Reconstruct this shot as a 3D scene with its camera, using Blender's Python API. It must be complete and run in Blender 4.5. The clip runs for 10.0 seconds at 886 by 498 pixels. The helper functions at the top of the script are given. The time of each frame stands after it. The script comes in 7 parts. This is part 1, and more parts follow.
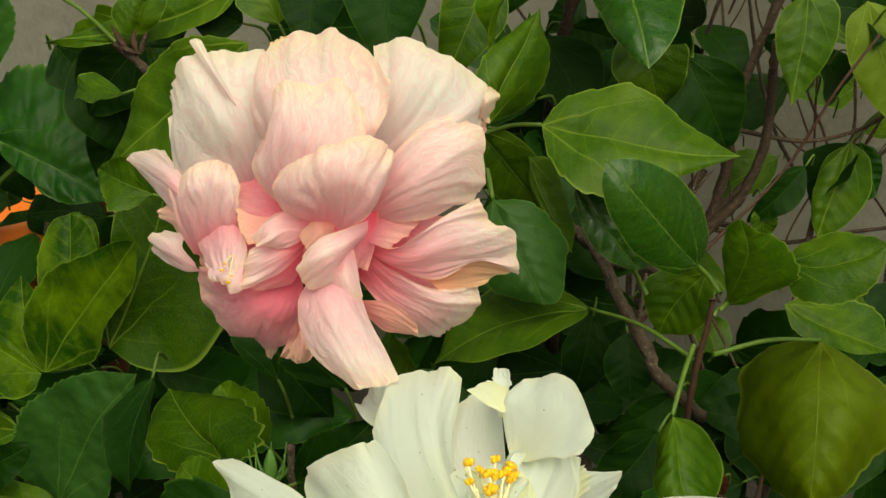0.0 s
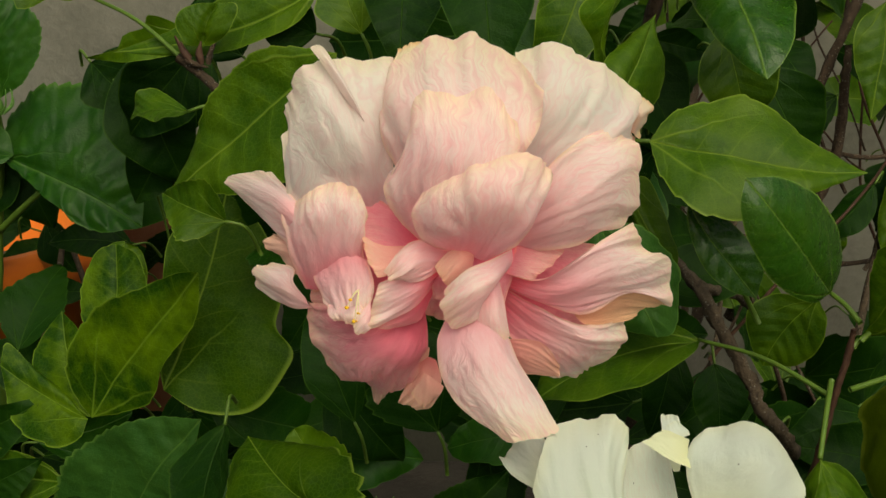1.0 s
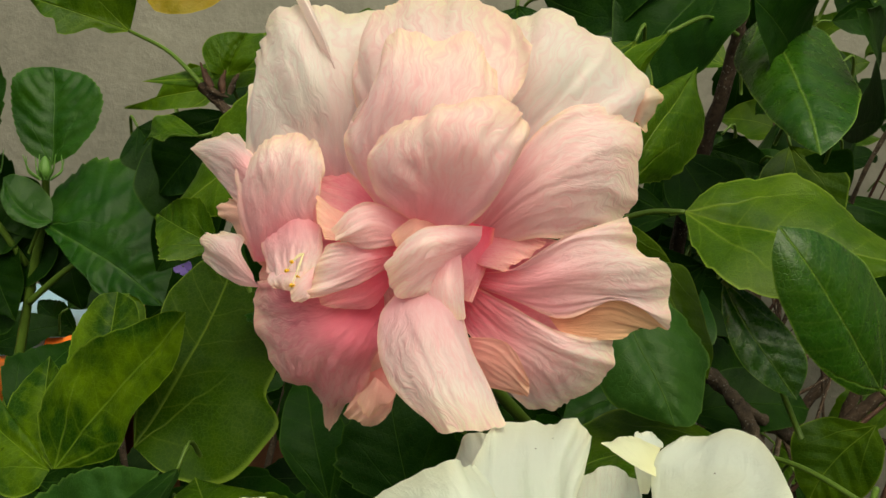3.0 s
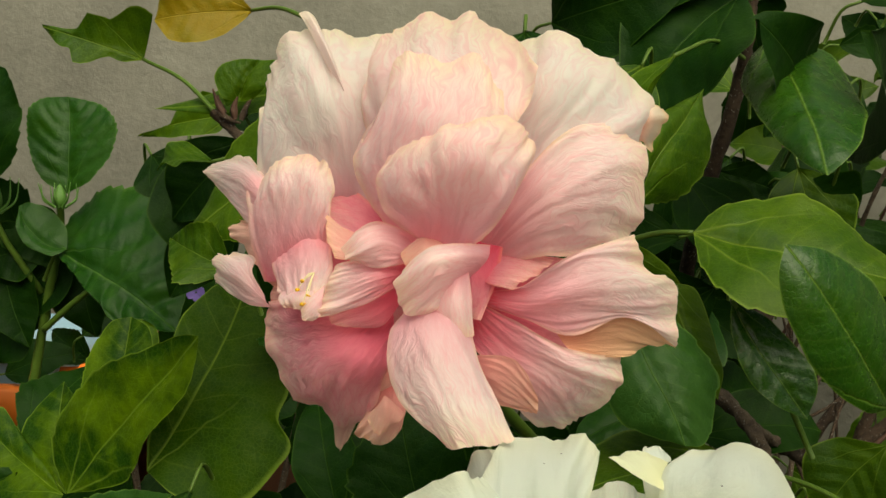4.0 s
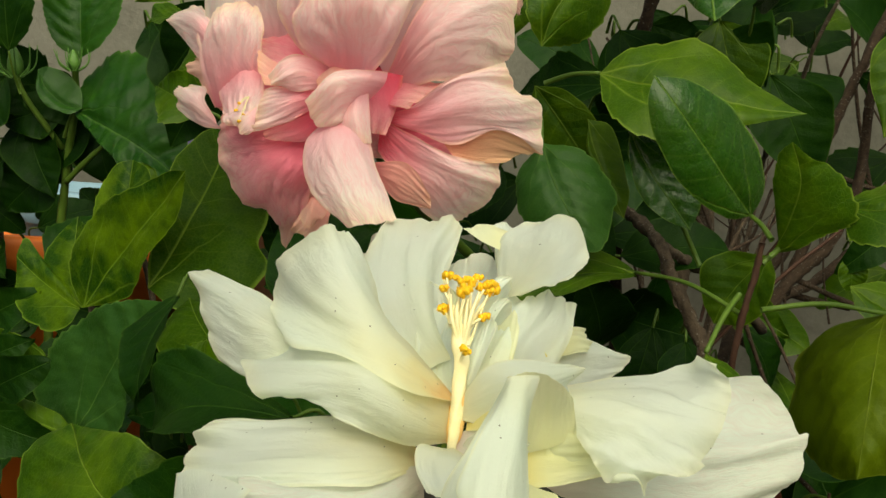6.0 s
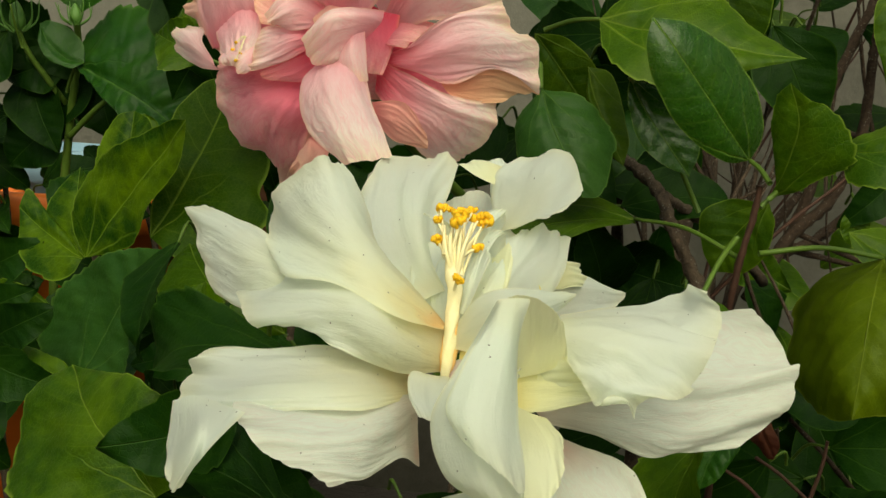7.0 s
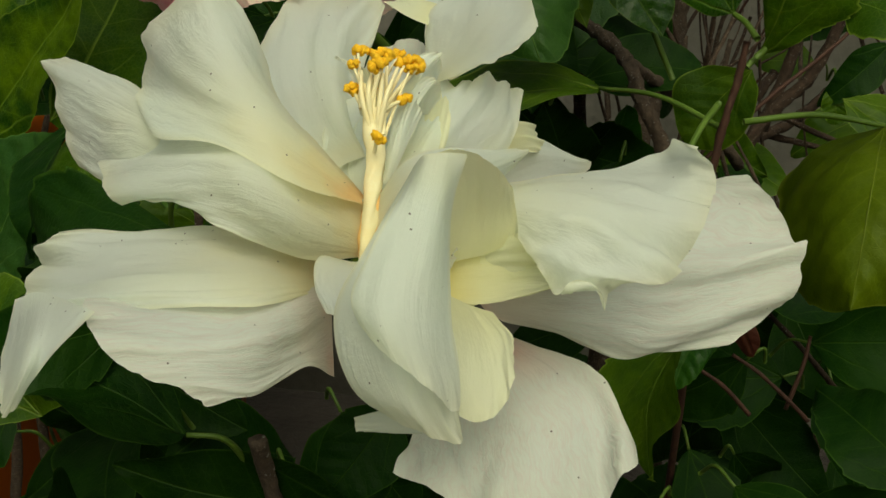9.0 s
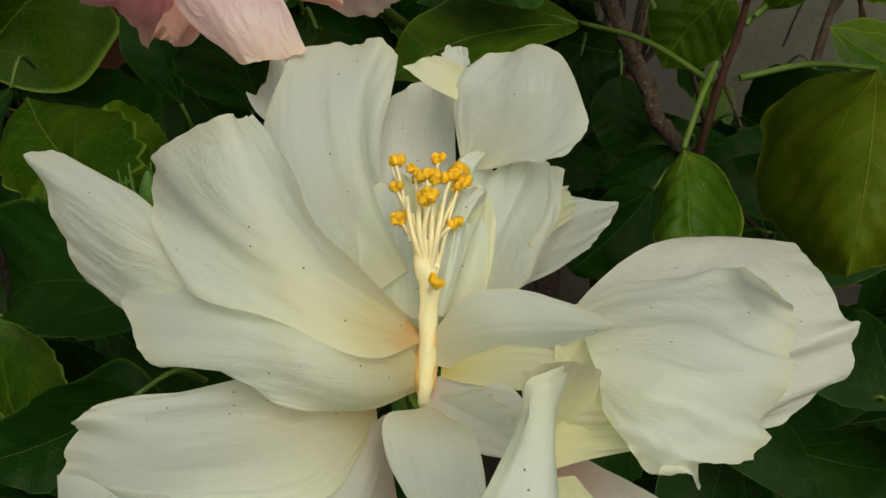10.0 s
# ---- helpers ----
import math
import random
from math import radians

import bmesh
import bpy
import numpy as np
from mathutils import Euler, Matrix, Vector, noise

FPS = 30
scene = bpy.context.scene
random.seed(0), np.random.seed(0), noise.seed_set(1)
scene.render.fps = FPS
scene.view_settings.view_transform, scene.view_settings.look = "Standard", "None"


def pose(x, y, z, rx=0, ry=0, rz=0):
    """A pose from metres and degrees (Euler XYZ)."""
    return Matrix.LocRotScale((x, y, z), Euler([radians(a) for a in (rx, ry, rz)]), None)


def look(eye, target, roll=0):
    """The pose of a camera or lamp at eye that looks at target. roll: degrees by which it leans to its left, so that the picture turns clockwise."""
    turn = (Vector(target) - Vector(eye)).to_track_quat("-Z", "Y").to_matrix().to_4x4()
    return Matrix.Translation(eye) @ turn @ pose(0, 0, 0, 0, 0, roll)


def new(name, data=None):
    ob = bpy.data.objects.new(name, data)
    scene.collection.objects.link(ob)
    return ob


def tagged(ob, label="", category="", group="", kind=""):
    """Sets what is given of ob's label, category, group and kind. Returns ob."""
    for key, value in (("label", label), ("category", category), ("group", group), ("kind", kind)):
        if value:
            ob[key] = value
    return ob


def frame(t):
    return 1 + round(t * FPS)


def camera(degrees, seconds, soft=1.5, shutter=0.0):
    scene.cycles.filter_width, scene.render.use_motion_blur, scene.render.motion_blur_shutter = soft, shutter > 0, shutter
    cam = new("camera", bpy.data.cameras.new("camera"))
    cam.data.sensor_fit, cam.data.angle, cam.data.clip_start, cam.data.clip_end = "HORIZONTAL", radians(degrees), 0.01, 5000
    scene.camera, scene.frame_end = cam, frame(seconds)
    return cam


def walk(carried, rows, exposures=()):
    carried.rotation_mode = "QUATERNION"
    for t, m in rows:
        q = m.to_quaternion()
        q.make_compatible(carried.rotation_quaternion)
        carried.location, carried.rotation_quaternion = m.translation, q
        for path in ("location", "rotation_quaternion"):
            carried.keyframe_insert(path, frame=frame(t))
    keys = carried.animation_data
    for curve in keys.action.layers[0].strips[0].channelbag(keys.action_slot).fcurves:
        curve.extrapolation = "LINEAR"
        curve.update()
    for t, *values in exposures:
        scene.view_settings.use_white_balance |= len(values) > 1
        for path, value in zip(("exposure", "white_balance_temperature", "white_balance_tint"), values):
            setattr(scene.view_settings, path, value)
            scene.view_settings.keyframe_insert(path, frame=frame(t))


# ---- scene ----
cam = camera(44.1, 10.0)
METRES, EYE, TILT, LEAN, TURN = 0.42, 0.5, -14.0, 0.0, 0.0
ROWS = [
    (0.0, 0.0, 0.0, 0.0, 0.0, 0.0, -0.0),
    (0.5, -0.0601, 0.0773, 0.0044, -0.66, 0.77, 0.67),
    (1.0, -0.1118, 0.0862, 0.0069, -1.87, 1.12, 0.71),
    (1.2, -0.0992, 0.1032, -0.0057, 2.0, 0.52, -2.85),
    (1.4, -0.1089, 0.1089, -0.0128, 1.54, 3.14, -1.84),
    (1.5, -0.0756, 0.1228, -0.0544, 1.1, 7.22, -3.96),
    (2.0, -0.061, 0.1548, -0.1331, 1.92, 9.49, -2.97),
    (2.5, -0.0299, 0.1751, -0.1199, 3.25, 11.61, -4.47),
    (3.0, -0.027, 0.1867, -0.1262, 2.82, 13.65, -6.53),
    (3.2, -0.0253, 0.19, -0.1275, 3.54, 14.11, -5.58),
    (4.3, -0.022, 0.1807, -0.1389, 3.6, 15.32, -6.56),
    (4.5, -0.0146, 0.1802, -0.1448, 3.93, 15.37, -6.42),
    (5.0, 0.0078, 0.1297, -0.1589, 4.8, 15.36, -6.57),
    (5.5, 0.0438, 0.0885, -0.1751, 5.72, 11.77, -5.81),
    (6.0, 0.0791, 0.0575, -0.1975, 5.87, 8.83, -6.3),
    (6.2, 0.0873, 0.0407, -0.2116, 6.08, 7.54, -6.63),
    (7.3, 0.0894, 0.0847, -0.2163, 6.35, 7.17, -6.29),
    (7.5, 0.0932, 0.1181, -0.2192, 6.45, 7.88, -6.34),
    (8.0, 0.1184, 0.1731, -0.2446, 7.56, 7.74, -5.88),
    (8.5, 0.1357, 0.1966, -0.2409, 7.73, 7.64, -5.63),
    (9.0, 0.0934, 0.1794, -0.2209, 4.38, 2.38, -5.29),
    (9.3, 0.064, 0.2069, -0.1725, 2.36, -3.13, -3.3),
    (9.5, 0.0477, 0.2186, -0.1347, -0.23, -3.76, -2.39),
    (10.0, 0.0223, 0.2114, -0.0832, -1.13, -9.94, -2.4),
]
walk(cam, [(t, pose(0, 0, EYE, TILT, LEAN, TURN) @ pose(METRES * x, METRES * y, METRES * z, 90 + pitch, roll, yaw)) for t, x, y, z, yaw, pitch, roll in ROWS],
     exposures=[(0, -0.16, 7400, -11), (0.5, -0.32, 7450, -7), (1.0, -0.46, 7400, -7), (1.4, -0.32, 7400, -8), (2, -0.29, 7350, -7), (5.5, -0.25, 7350, -8), (6.2, -0.24, 7350, -9), (7.5, -0.52, 7400, -10), (8.5, -0.70, 7300, -11), (9.2, -0.77, 7100, -7), (10, -0.87, 6850, -2)])


# ---- world ----
world = bpy.data.worlds.new("sky")
scene.world = world
world.use_nodes = True
wn = world.node_tree.nodes
sky = wn.new("ShaderNodeTexSky")
sky.sky_type = "NISHITA"
sky.sun_disc = False
SUN_EL, SUN_AZ = 46.0, 170.0
sky.sun_elevation, sky.sun_rotation = radians(SUN_EL), radians(SUN_AZ)
sky.air_density, sky.dust_density = 1.0, 7.0
wn["Background"].inputs["Strength"].default_value = 0.125
world.node_tree.links.new(sky.outputs[0], wn["Background"].inputs["Color"])
sun = new("sun", bpy.data.lights.new("sun", "SUN"))
sun.data.energy, sun.data.angle, sun.data.color = 3.1, radians(66), (1.0, 0.96, 0.90)
az, el = radians(SUN_AZ), radians(SUN_EL)
sun.matrix_world = look((math.sin(az) * math.cos(el) * 5, math.cos(az) * math.cos(el) * 5, math.sin(el) * 5), (0, 0, 0))


# ---- materials ----
def nodes_of(name):
    m = bpy.data.materials.new(name)
    m.use_nodes = True
    return m, m.node_tree.nodes, m.node_tree.links


def math_node(nd, lk, op, a, b=None, clamp=False):
    n = nd.new("ShaderNodeMath")
    n.operation, n.use_clamp = op, clamp
    for i, v in enumerate((a, b)):
        if v is None:
            continue
        if isinstance(v, (int, float)):
            n.inputs[i].default_value = v
        else:
            lk.new(v, n.inputs[i])
    return n.outputs[0]


def mix_colour(nd, lk, fac, a, b):
    n = nd.new("ShaderNodeMix")
    n.data_type = "RGBA"
    for sock, v in ((n.inputs["Factor"], fac), (n.inputs["A"], a), (n.inputs["B"], b)):
        if isinstance(v, (int, float)):
            sock.default_value = v
        elif isinstance(v, tuple):
            sock.default_value = (*v, 1)
        else:
            lk.new(v, sock)
    return n.outputs["Result"]


def noise_node(nd, lk, vec, scale, detail=3, rough=0.55):
    n = nd.new("ShaderNodeTexNoise")
    n.inputs["Scale"].default_value, n.inputs["Detail"].default_value, n.inputs["Roughness"].default_value = scale, detail, rough
    if vec is not None:
        lk.new(vec, n.inputs["Vector"])
    return n.outputs["Fac"]


def ramp(nd, lk, fac, stops):
    n = nd.new("ShaderNodeValToRGB")
    el_ = n.color_ramp.elements
    while len(el_) < len(stops):
        el_.new(0.5)
    for e, (p, c) in zip(el_, stops):
        e.position, e.color = p, (*c, 1)
    lk.new(fac, n.inputs[0])
    return n.outputs[0]


def bump(nd, lk, height, strength, distance):
    n = nd.new("ShaderNodeBump")
    n.inputs["Strength"].default_value, n.inputs["Distance"].default_value = strength, distance
    lk.new(height, n.inputs["Height"])
    return n.outputs[0]


def leaf_material(name, dark, light, blotch, vein, rough=0.38, thin=0.25, blotchy=0.5, spec=0.22):
    """Leaf skin with a pale midrib and side veins, mottling, and light that shines through."""
    m, nd, lk = nodes_of(name)
    at = nd.new("ShaderNodeAttribute")
    at.attribute_name = "leaf_place"
    sep = nd.new("ShaderNodeSeparateXYZ")
    lk.new(at.outputs["Vector"], sep.inputs[0])
    u, s, across = sep.outputs
    a = math_node(nd, lk, "ABSOLUTE", s)
    tc = nd.new("ShaderNodeTexCoord")
    inf = nd.new("ShaderNodeObjectInfo")
    wob = noise_node(nd, lk, tc.outputs["Object"], 90, 2)
    # side veins run forwards from the midrib
    q = math_node(nd, lk, "SUBTRACT", u, math_node(nd, lk, "MULTIPLY", a, 0.62))
    q = math_node(nd, lk, "ADD", q, math_node(nd, lk, "MULTIPLY", wob, 0.05))
    fr = math_node(nd, lk, "FRACT", math_node(nd, lk, "MULTIPLY", q, 6.5))
    side = math_node(nd, lk, "ABSOLUTE", math_node(nd, lk, "SUBTRACT", fr, 0.5))
    sv = math_node(nd, lk, "SUBTRACT", 1.0, math_node(nd, lk, "MULTIPLY", side, 30.0), True)
    fade = math_node(nd, lk, "SUBTRACT", 1.0, math_node(nd, lk, "MULTIPLY", a, 2.4), True)
    sv = math_node(nd, lk, "MULTIPLY", math_node(nd, lk, "MULTIPLY", sv, fade), 0.36)
    mid = math_node(nd, lk, "SUBTRACT", 1.0, math_node(nd, lk, "MULTIPLY", a, 135.0), True)
    # two long veins spread from the stalk
    off = math_node(nd, lk, "SUBTRACT", a, math_node(nd, lk, "MULTIPLY", u, math_node(nd, lk, "ADD", math_node(nd, lk, "MULTIPLY", wob, 0.2), 0.42)))
    fork = math_node(nd, lk, "SUBTRACT", 1.0, math_node(nd, lk, "MULTIPLY", math_node(nd, lk, "ABSOLUTE", off), 110.0), True)
    fork = math_node(nd, lk, "MULTIPLY", fork, math_node(nd, lk, "SUBTRACT", 1.0, math_node(nd, lk, "MULTIPLY", u, 1.7), True))
    mid = math_node(nd, lk, "MAXIMUM", mid, fork)
    veins = math_node(nd, lk, "MAXIMUM", sv, mid)
    big = noise_node(nd, lk, tc.outputs["Object"], 45, 3)
    fine = noise_node(nd, lk, tc.outputs["Object"], 420, 3, 0.6)
    col = mix_colour(nd, lk, inf.outputs["Random"], dark, light)
    bl = math_node(nd, lk, "MULTIPLY", math_node(nd, lk, "SUBTRACT", big, 0.45), 5.0 * blotchy, True)
    col = mix_colour(nd, lk, bl, col, blotch)
    dapple = noise_node(nd, lk, tc.outputs["Object"], 190, 4, 0.6)
    dp = math_node(nd, lk, "MULTIPLY", math_node(nd, lk, "SUBTRACT", dapple, 0.50), 4.5, True)
    col = mix_colour(nd, lk, math_node(nd, lk, "MULTIPLY", dp, 0.45), col, blotch)
    dk = math_node(nd, lk, "MULTIPLY", math_node(nd, lk, "SUBTRACT", 0.44, dapple), 5.0, True)
    col = mix_colour(nd, lk, math_node(nd, lk, "MULTIPLY", dk, 0.5), col, tuple(0.65 * c for c in dark))
    col = mix_colour(nd, lk, math_node(nd, lk, "MULTIPLY", fine, 0.35), col, tuple(0.6 * c for c in dark))
    near = math_node(nd, lk, "SUBTRACT", 1.0, math_node(nd, lk, "MULTIPLY", side, 5.0), True)
    near = math_node(nd, lk, "MULTIPLY", math_node(nd, lk, "MULTIPLY", near, fade), 0.2)
    col = mix_colour(nd, lk, near, col, blotch)
    net = nd.new("ShaderNodeTexVoronoi")
    net.feature = "DISTANCE_TO_EDGE"
    net.inputs["Scale"].default_value = 620
    lk.new(tc.outputs["Object"], net.inputs["Vector"])
    mesh_ = math_node(nd, lk, "SUBTRACT", 1.0, math_node(nd, lk, "MULTIPLY", net.outputs["Distance"], 9.0), True)
    col = mix_colour(nd, lk, math_node(nd, lk, "MULTIPLY", mesh_, 0.10), col, vein)
    col = mix_colour(nd, lk, math_node(nd, lk, "MULTIPLY", veins, 0.75), col, vein)
    rim = math_node(nd, lk, "MULTIPLY", math_node(nd, lk, "SUBTRACT", math_node(nd, lk, "ABSOLUTE", across), 0.955), 30.0, True)
    col = mix_colour(nd, lk, math_node(nd, lk, "MULTIPLY", rim, 0.75), col, vein)
    bs = nd["Principled BSDF"]
    lk.new(col, bs.inputs["Base Color"])
    lk.new(math_node(nd, lk, "ADD", math_node(nd, lk, "MULTIPLY", fine, 0.25), rough - 0.14), bs.inputs["Roughness"])
    bs.inputs["Specular IOR Level"].default_value = spec
    puff = math_node(nd, lk, "ADD", math_node(nd, lk, "MULTIPLY", side, 0.8), math_node(nd, lk, "MULTIPLY", fine, 0.5))
    pucker = noise_node(nd, lk, tc.outputs["Object"], 170, 3, 0.5)
    puff = math_node(nd, lk, "ADD", puff, math_node(nd, lk, "MULTIPLY", pucker, 1.1))
    puff = math_node(nd, lk, "SUBTRACT", puff, math_node(nd, lk, "MULTIPLY", mesh_, 0.12))
    puff = math_node(nd, lk, "SUBTRACT", puff, math_node(nd, lk, "MULTIPLY", mid, 0.8))
    lk.new(bump(nd, lk, puff, 0.55, 0.0007), bs.inputs["Normal"])
    tr = nd.new("ShaderNodeBsdfTranslucent")
    lk.new(mix_colour(nd, lk, 0.5, col, tuple(1.5 * c for c in light)), tr.inputs["Color"])
    mx = nd.new("ShaderNodeMixShader")
    mx.inputs[0].default_value = thin
    lk.new(bs.outputs[0], mx.inputs[1])
    lk.new(tr.outputs[0], mx.inputs[2])
    lk.new(mx.outputs[0], nd["Material Output"].inputs["Surface"])
    return m


def petal_material(name, stops, edge, thin=0.3, crinkle=1.0, sheen=0.25, specks=False, edge_at=0.72, vein=None, fans=11.0, cross_=0.35, fan_=1.0, glow=(1.0, 1.0, 1.0)):
    """Petal skin: colour from the claw (0) to the rim (1), fine fan-like wrinkles, soft sheen, light shining through."""
    m, nd, lk = nodes_of(name)
    at = nd.new("ShaderNodeAttribute")
    at.attribute_name = "leaf_place"
    sep = nd.new("ShaderNodeSeparateXYZ")
    lk.new(at.outputs["Vector"], sep.inputs[0])
    u, s, v = sep.outputs
    tc = nd.new("ShaderNodeTexCoord")
    inf = nd.new("ShaderNodeObjectInfo")
    big = noise_node(nd, lk, tc.outputs["Object"], 60, 3)
    uu = math_node(nd, lk, "ADD", u, math_node(nd, lk, "MULTIPLY", math_node(nd, lk, "SUBTRACT", big, 0.5), 0.45))
    uu = math_node(nd, lk, "ADD", uu, math_node(nd, lk, "MULTIPLY", math_node(nd, lk, "SUBTRACT", inf.outputs["Random"], 0.5), 0.12))
    col = ramp(nd, lk, uu, stops)
    # fan of veins
    cmb = nd.new("ShaderNodeCombineXYZ")
    lk.new(math_node(nd, lk, "MULTIPLY", u, 5.0), cmb.inputs[0])
    bend = math_node(nd, lk, "MULTIPLY", math_node(nd, lk, "SUBTRACT", big, 0.5), 5.0)
    lk.new(math_node(nd, lk, "ADD", math_node(nd, lk, "MULTIPLY", v, fans), bend), cmb.inputs[1])
    lk.new(math_node(nd, lk, "MULTIPLY", inf.outputs["Random"], 40.0), cmb.inputs[2])
    fan = noise_node(nd, lk, cmb.outputs[0], 1.6, 3, 0.55)
    # thin sunken veins, at two sizes, that wander outwards along the petal
    def thin_lines(n, sharp):
        return math_node(nd, lk, "SUBTRACT", 1.0, math_node(nd, lk, "MULTIPLY", math_node(nd, lk, "ABSOLUTE", math_node(nd, lk, "SUBTRACT", n, 0.5)), sharp), True)
    lines = thin_lines(noise_node(nd, lk, cmb.outputs[0], 1.1, 2, 0.5), 20.0)
    fine_lines = thin_lines(noise_node(nd, lk, cmb.outputs[0], 2.6, 2, 0.5), 13.0)
    lines = math_node(nd, lk, "MAXIMUM", lines, math_node(nd, lk, "MULTIPLY", fine_lines, 0.55))
    cross = noise_node(nd, lk, tc.outputs["Object"], 260, 5, 0.62)
    rim = math_node(nd, lk, "MAXIMUM", math_node(nd, lk, "ABSOLUTE", v), u)
    rimf = math_node(nd, lk, "MULTIPLY", math_node(nd, lk, "SUBTRACT", rim, edge_at), 1.0 / (1.02 - edge_at), True)
    rimf = math_node(nd, lk, "MULTIPLY", math_node(nd, lk, "POWER", rimf, 1.6), math_node(nd, lk, "ADD", math_node(nd, lk, "MULTIPLY", big, 0.9), 0.1))
    col = mix_colour(nd, lk, rimf, col, edge)
    if vein:
        vf = math_node(nd, lk, "MULTIPLY", math_node(nd, lk, "SUBTRACT", fan, 0.52), 4.0, True)
        col = mix_colour(nd, lk, math_node(nd, lk, "MULTIPLY", vf, 0.35), col, vein)
        col = mix_colour(nd, lk, math_node(nd, lk, "MULTIPLY", lines, 0.42), col, vein)
    if specks:
        vo = nd.new("ShaderNodeTexVoronoi")
        vo.inputs["Scale"].default_value = 320
        lk.new(tc.outputs["Object"], vo.inputs["Vector"])
        dot = math_node(nd, lk, "LESS_THAN", vo.outputs["Distance"], 0.055)
        keep = math_node(nd, lk, "GREATER_THAN", noise_node(nd, lk, tc.outputs["Object"], 140, 1), 0.44)
        col = mix_colour(nd, lk, math_node(nd, lk, "MULTIPLY", math_node(nd, lk, "MULTIPLY", dot, keep), 0.8), col, (0.10, 0.07, 0.06))
    bs = nd["Principled BSDF"]
    lk.new(col, bs.inputs["Base Color"])
    bs.inputs["Roughness"].default_value = 0.62
    bs.inputs["Specular IOR Level"].default_value = 0.25
    bs.inputs["Sheen Weight"].default_value = sheen
    bs.inputs["Sheen Roughness"].default_value = 0.6
    h = math_node(nd, lk, "ADD", math_node(nd, lk, "MULTIPLY", fan, fan_), math_node(nd, lk, "MULTIPLY", cross, cross_))
    h = math_node(nd, lk, "SUBTRACT", h, math_node(nd, lk, "MULTIPLY", lines, 0.11 * fan_))
    skin = bump(nd, lk, h, 0.9 * crinkle, 0.0016)
    lk.new(skin, bs.inputs["Normal"])
    tr = nd.new("ShaderNodeBsdfTranslucent")
    warm = nd.new("ShaderNodeMix")
    warm.data_type, warm.blend_type = "RGBA", "MULTIPLY"
    warm.inputs["Factor"].default_value, warm.inputs["B"].default_value = 1.0, (*glow, 1)
    lk.new(col, warm.inputs["A"])
    lk.new(warm.outputs["Result"], tr.inputs["Color"])
    mx = nd.new("ShaderNodeMixShader")
    mx.inputs[0].default_value = thin
    lk.new(bs.outputs[0], mx.inputs[1])
    lk.new(tr.outputs[0], mx.inputs[2])
    lk.new(mx.outputs[0], nd["Material Output"].inputs["Surface"])
    return m


def plain_material(name, a, b, scale, rough=0.7, rough_bump=0.3, dist=0.001, scale2=None, spec=0.3, flecks=None):
    """A two-tone mottled surface with relief at two sizes."""
    m, nd, lk = nodes_of(name)
    tc = nd.new("ShaderNodeTexCoord")
    n1 = noise_node(nd, lk, tc.outputs["Object"], scale, 4)
    n2 = noise_node(nd, lk, tc.outputs["Object"], scale2 or scale * 9, 4, 0.65)
    f = math_node(nd, lk, "ADD", math_node(nd, lk, "MULTIPLY", n1, 1.5), math_node(nd, lk, "MULTIPLY", n2, 0.9))
    f = math_node(nd, lk, "SUBTRACT", f, 0.7, True)
    col = mix_colour(nd, lk, f, a, b)
    if flecks:
        vo = nd.new("ShaderNodeTexVoronoi")
        vo.inputs["Scale"].default_value = flecks
        lk.new(tc.outputs["Object"], vo.inputs["Vector"])
        few = math_node(nd, lk, "GREATER_THAN", noise_node(nd, lk, tc.outputs["Object"], 260, 2), 0.52)
        col = mix_colour(nd, lk, math_node(nd, lk, "MULTIPLY", math_node(nd, lk, "LESS_THAN", vo.outputs["Distance"], 0.22), few), col, (0.20, 0.185, 0.16))
    bs = nd["Principled BSDF"]
    lk.new(col, bs.inputs["Base Color"])
    bs.inputs["Roughness"].default_value = rough
    bs.inputs["Specular IOR Level"].default_value = spec
    lk.new(bump(nd, lk, math_node(nd, lk, "ADD", n1, math_node(nd, lk, "MULTIPLY", n2, 0.6)), rough_bump, dist), bs.inputs["Normal"])
    return m


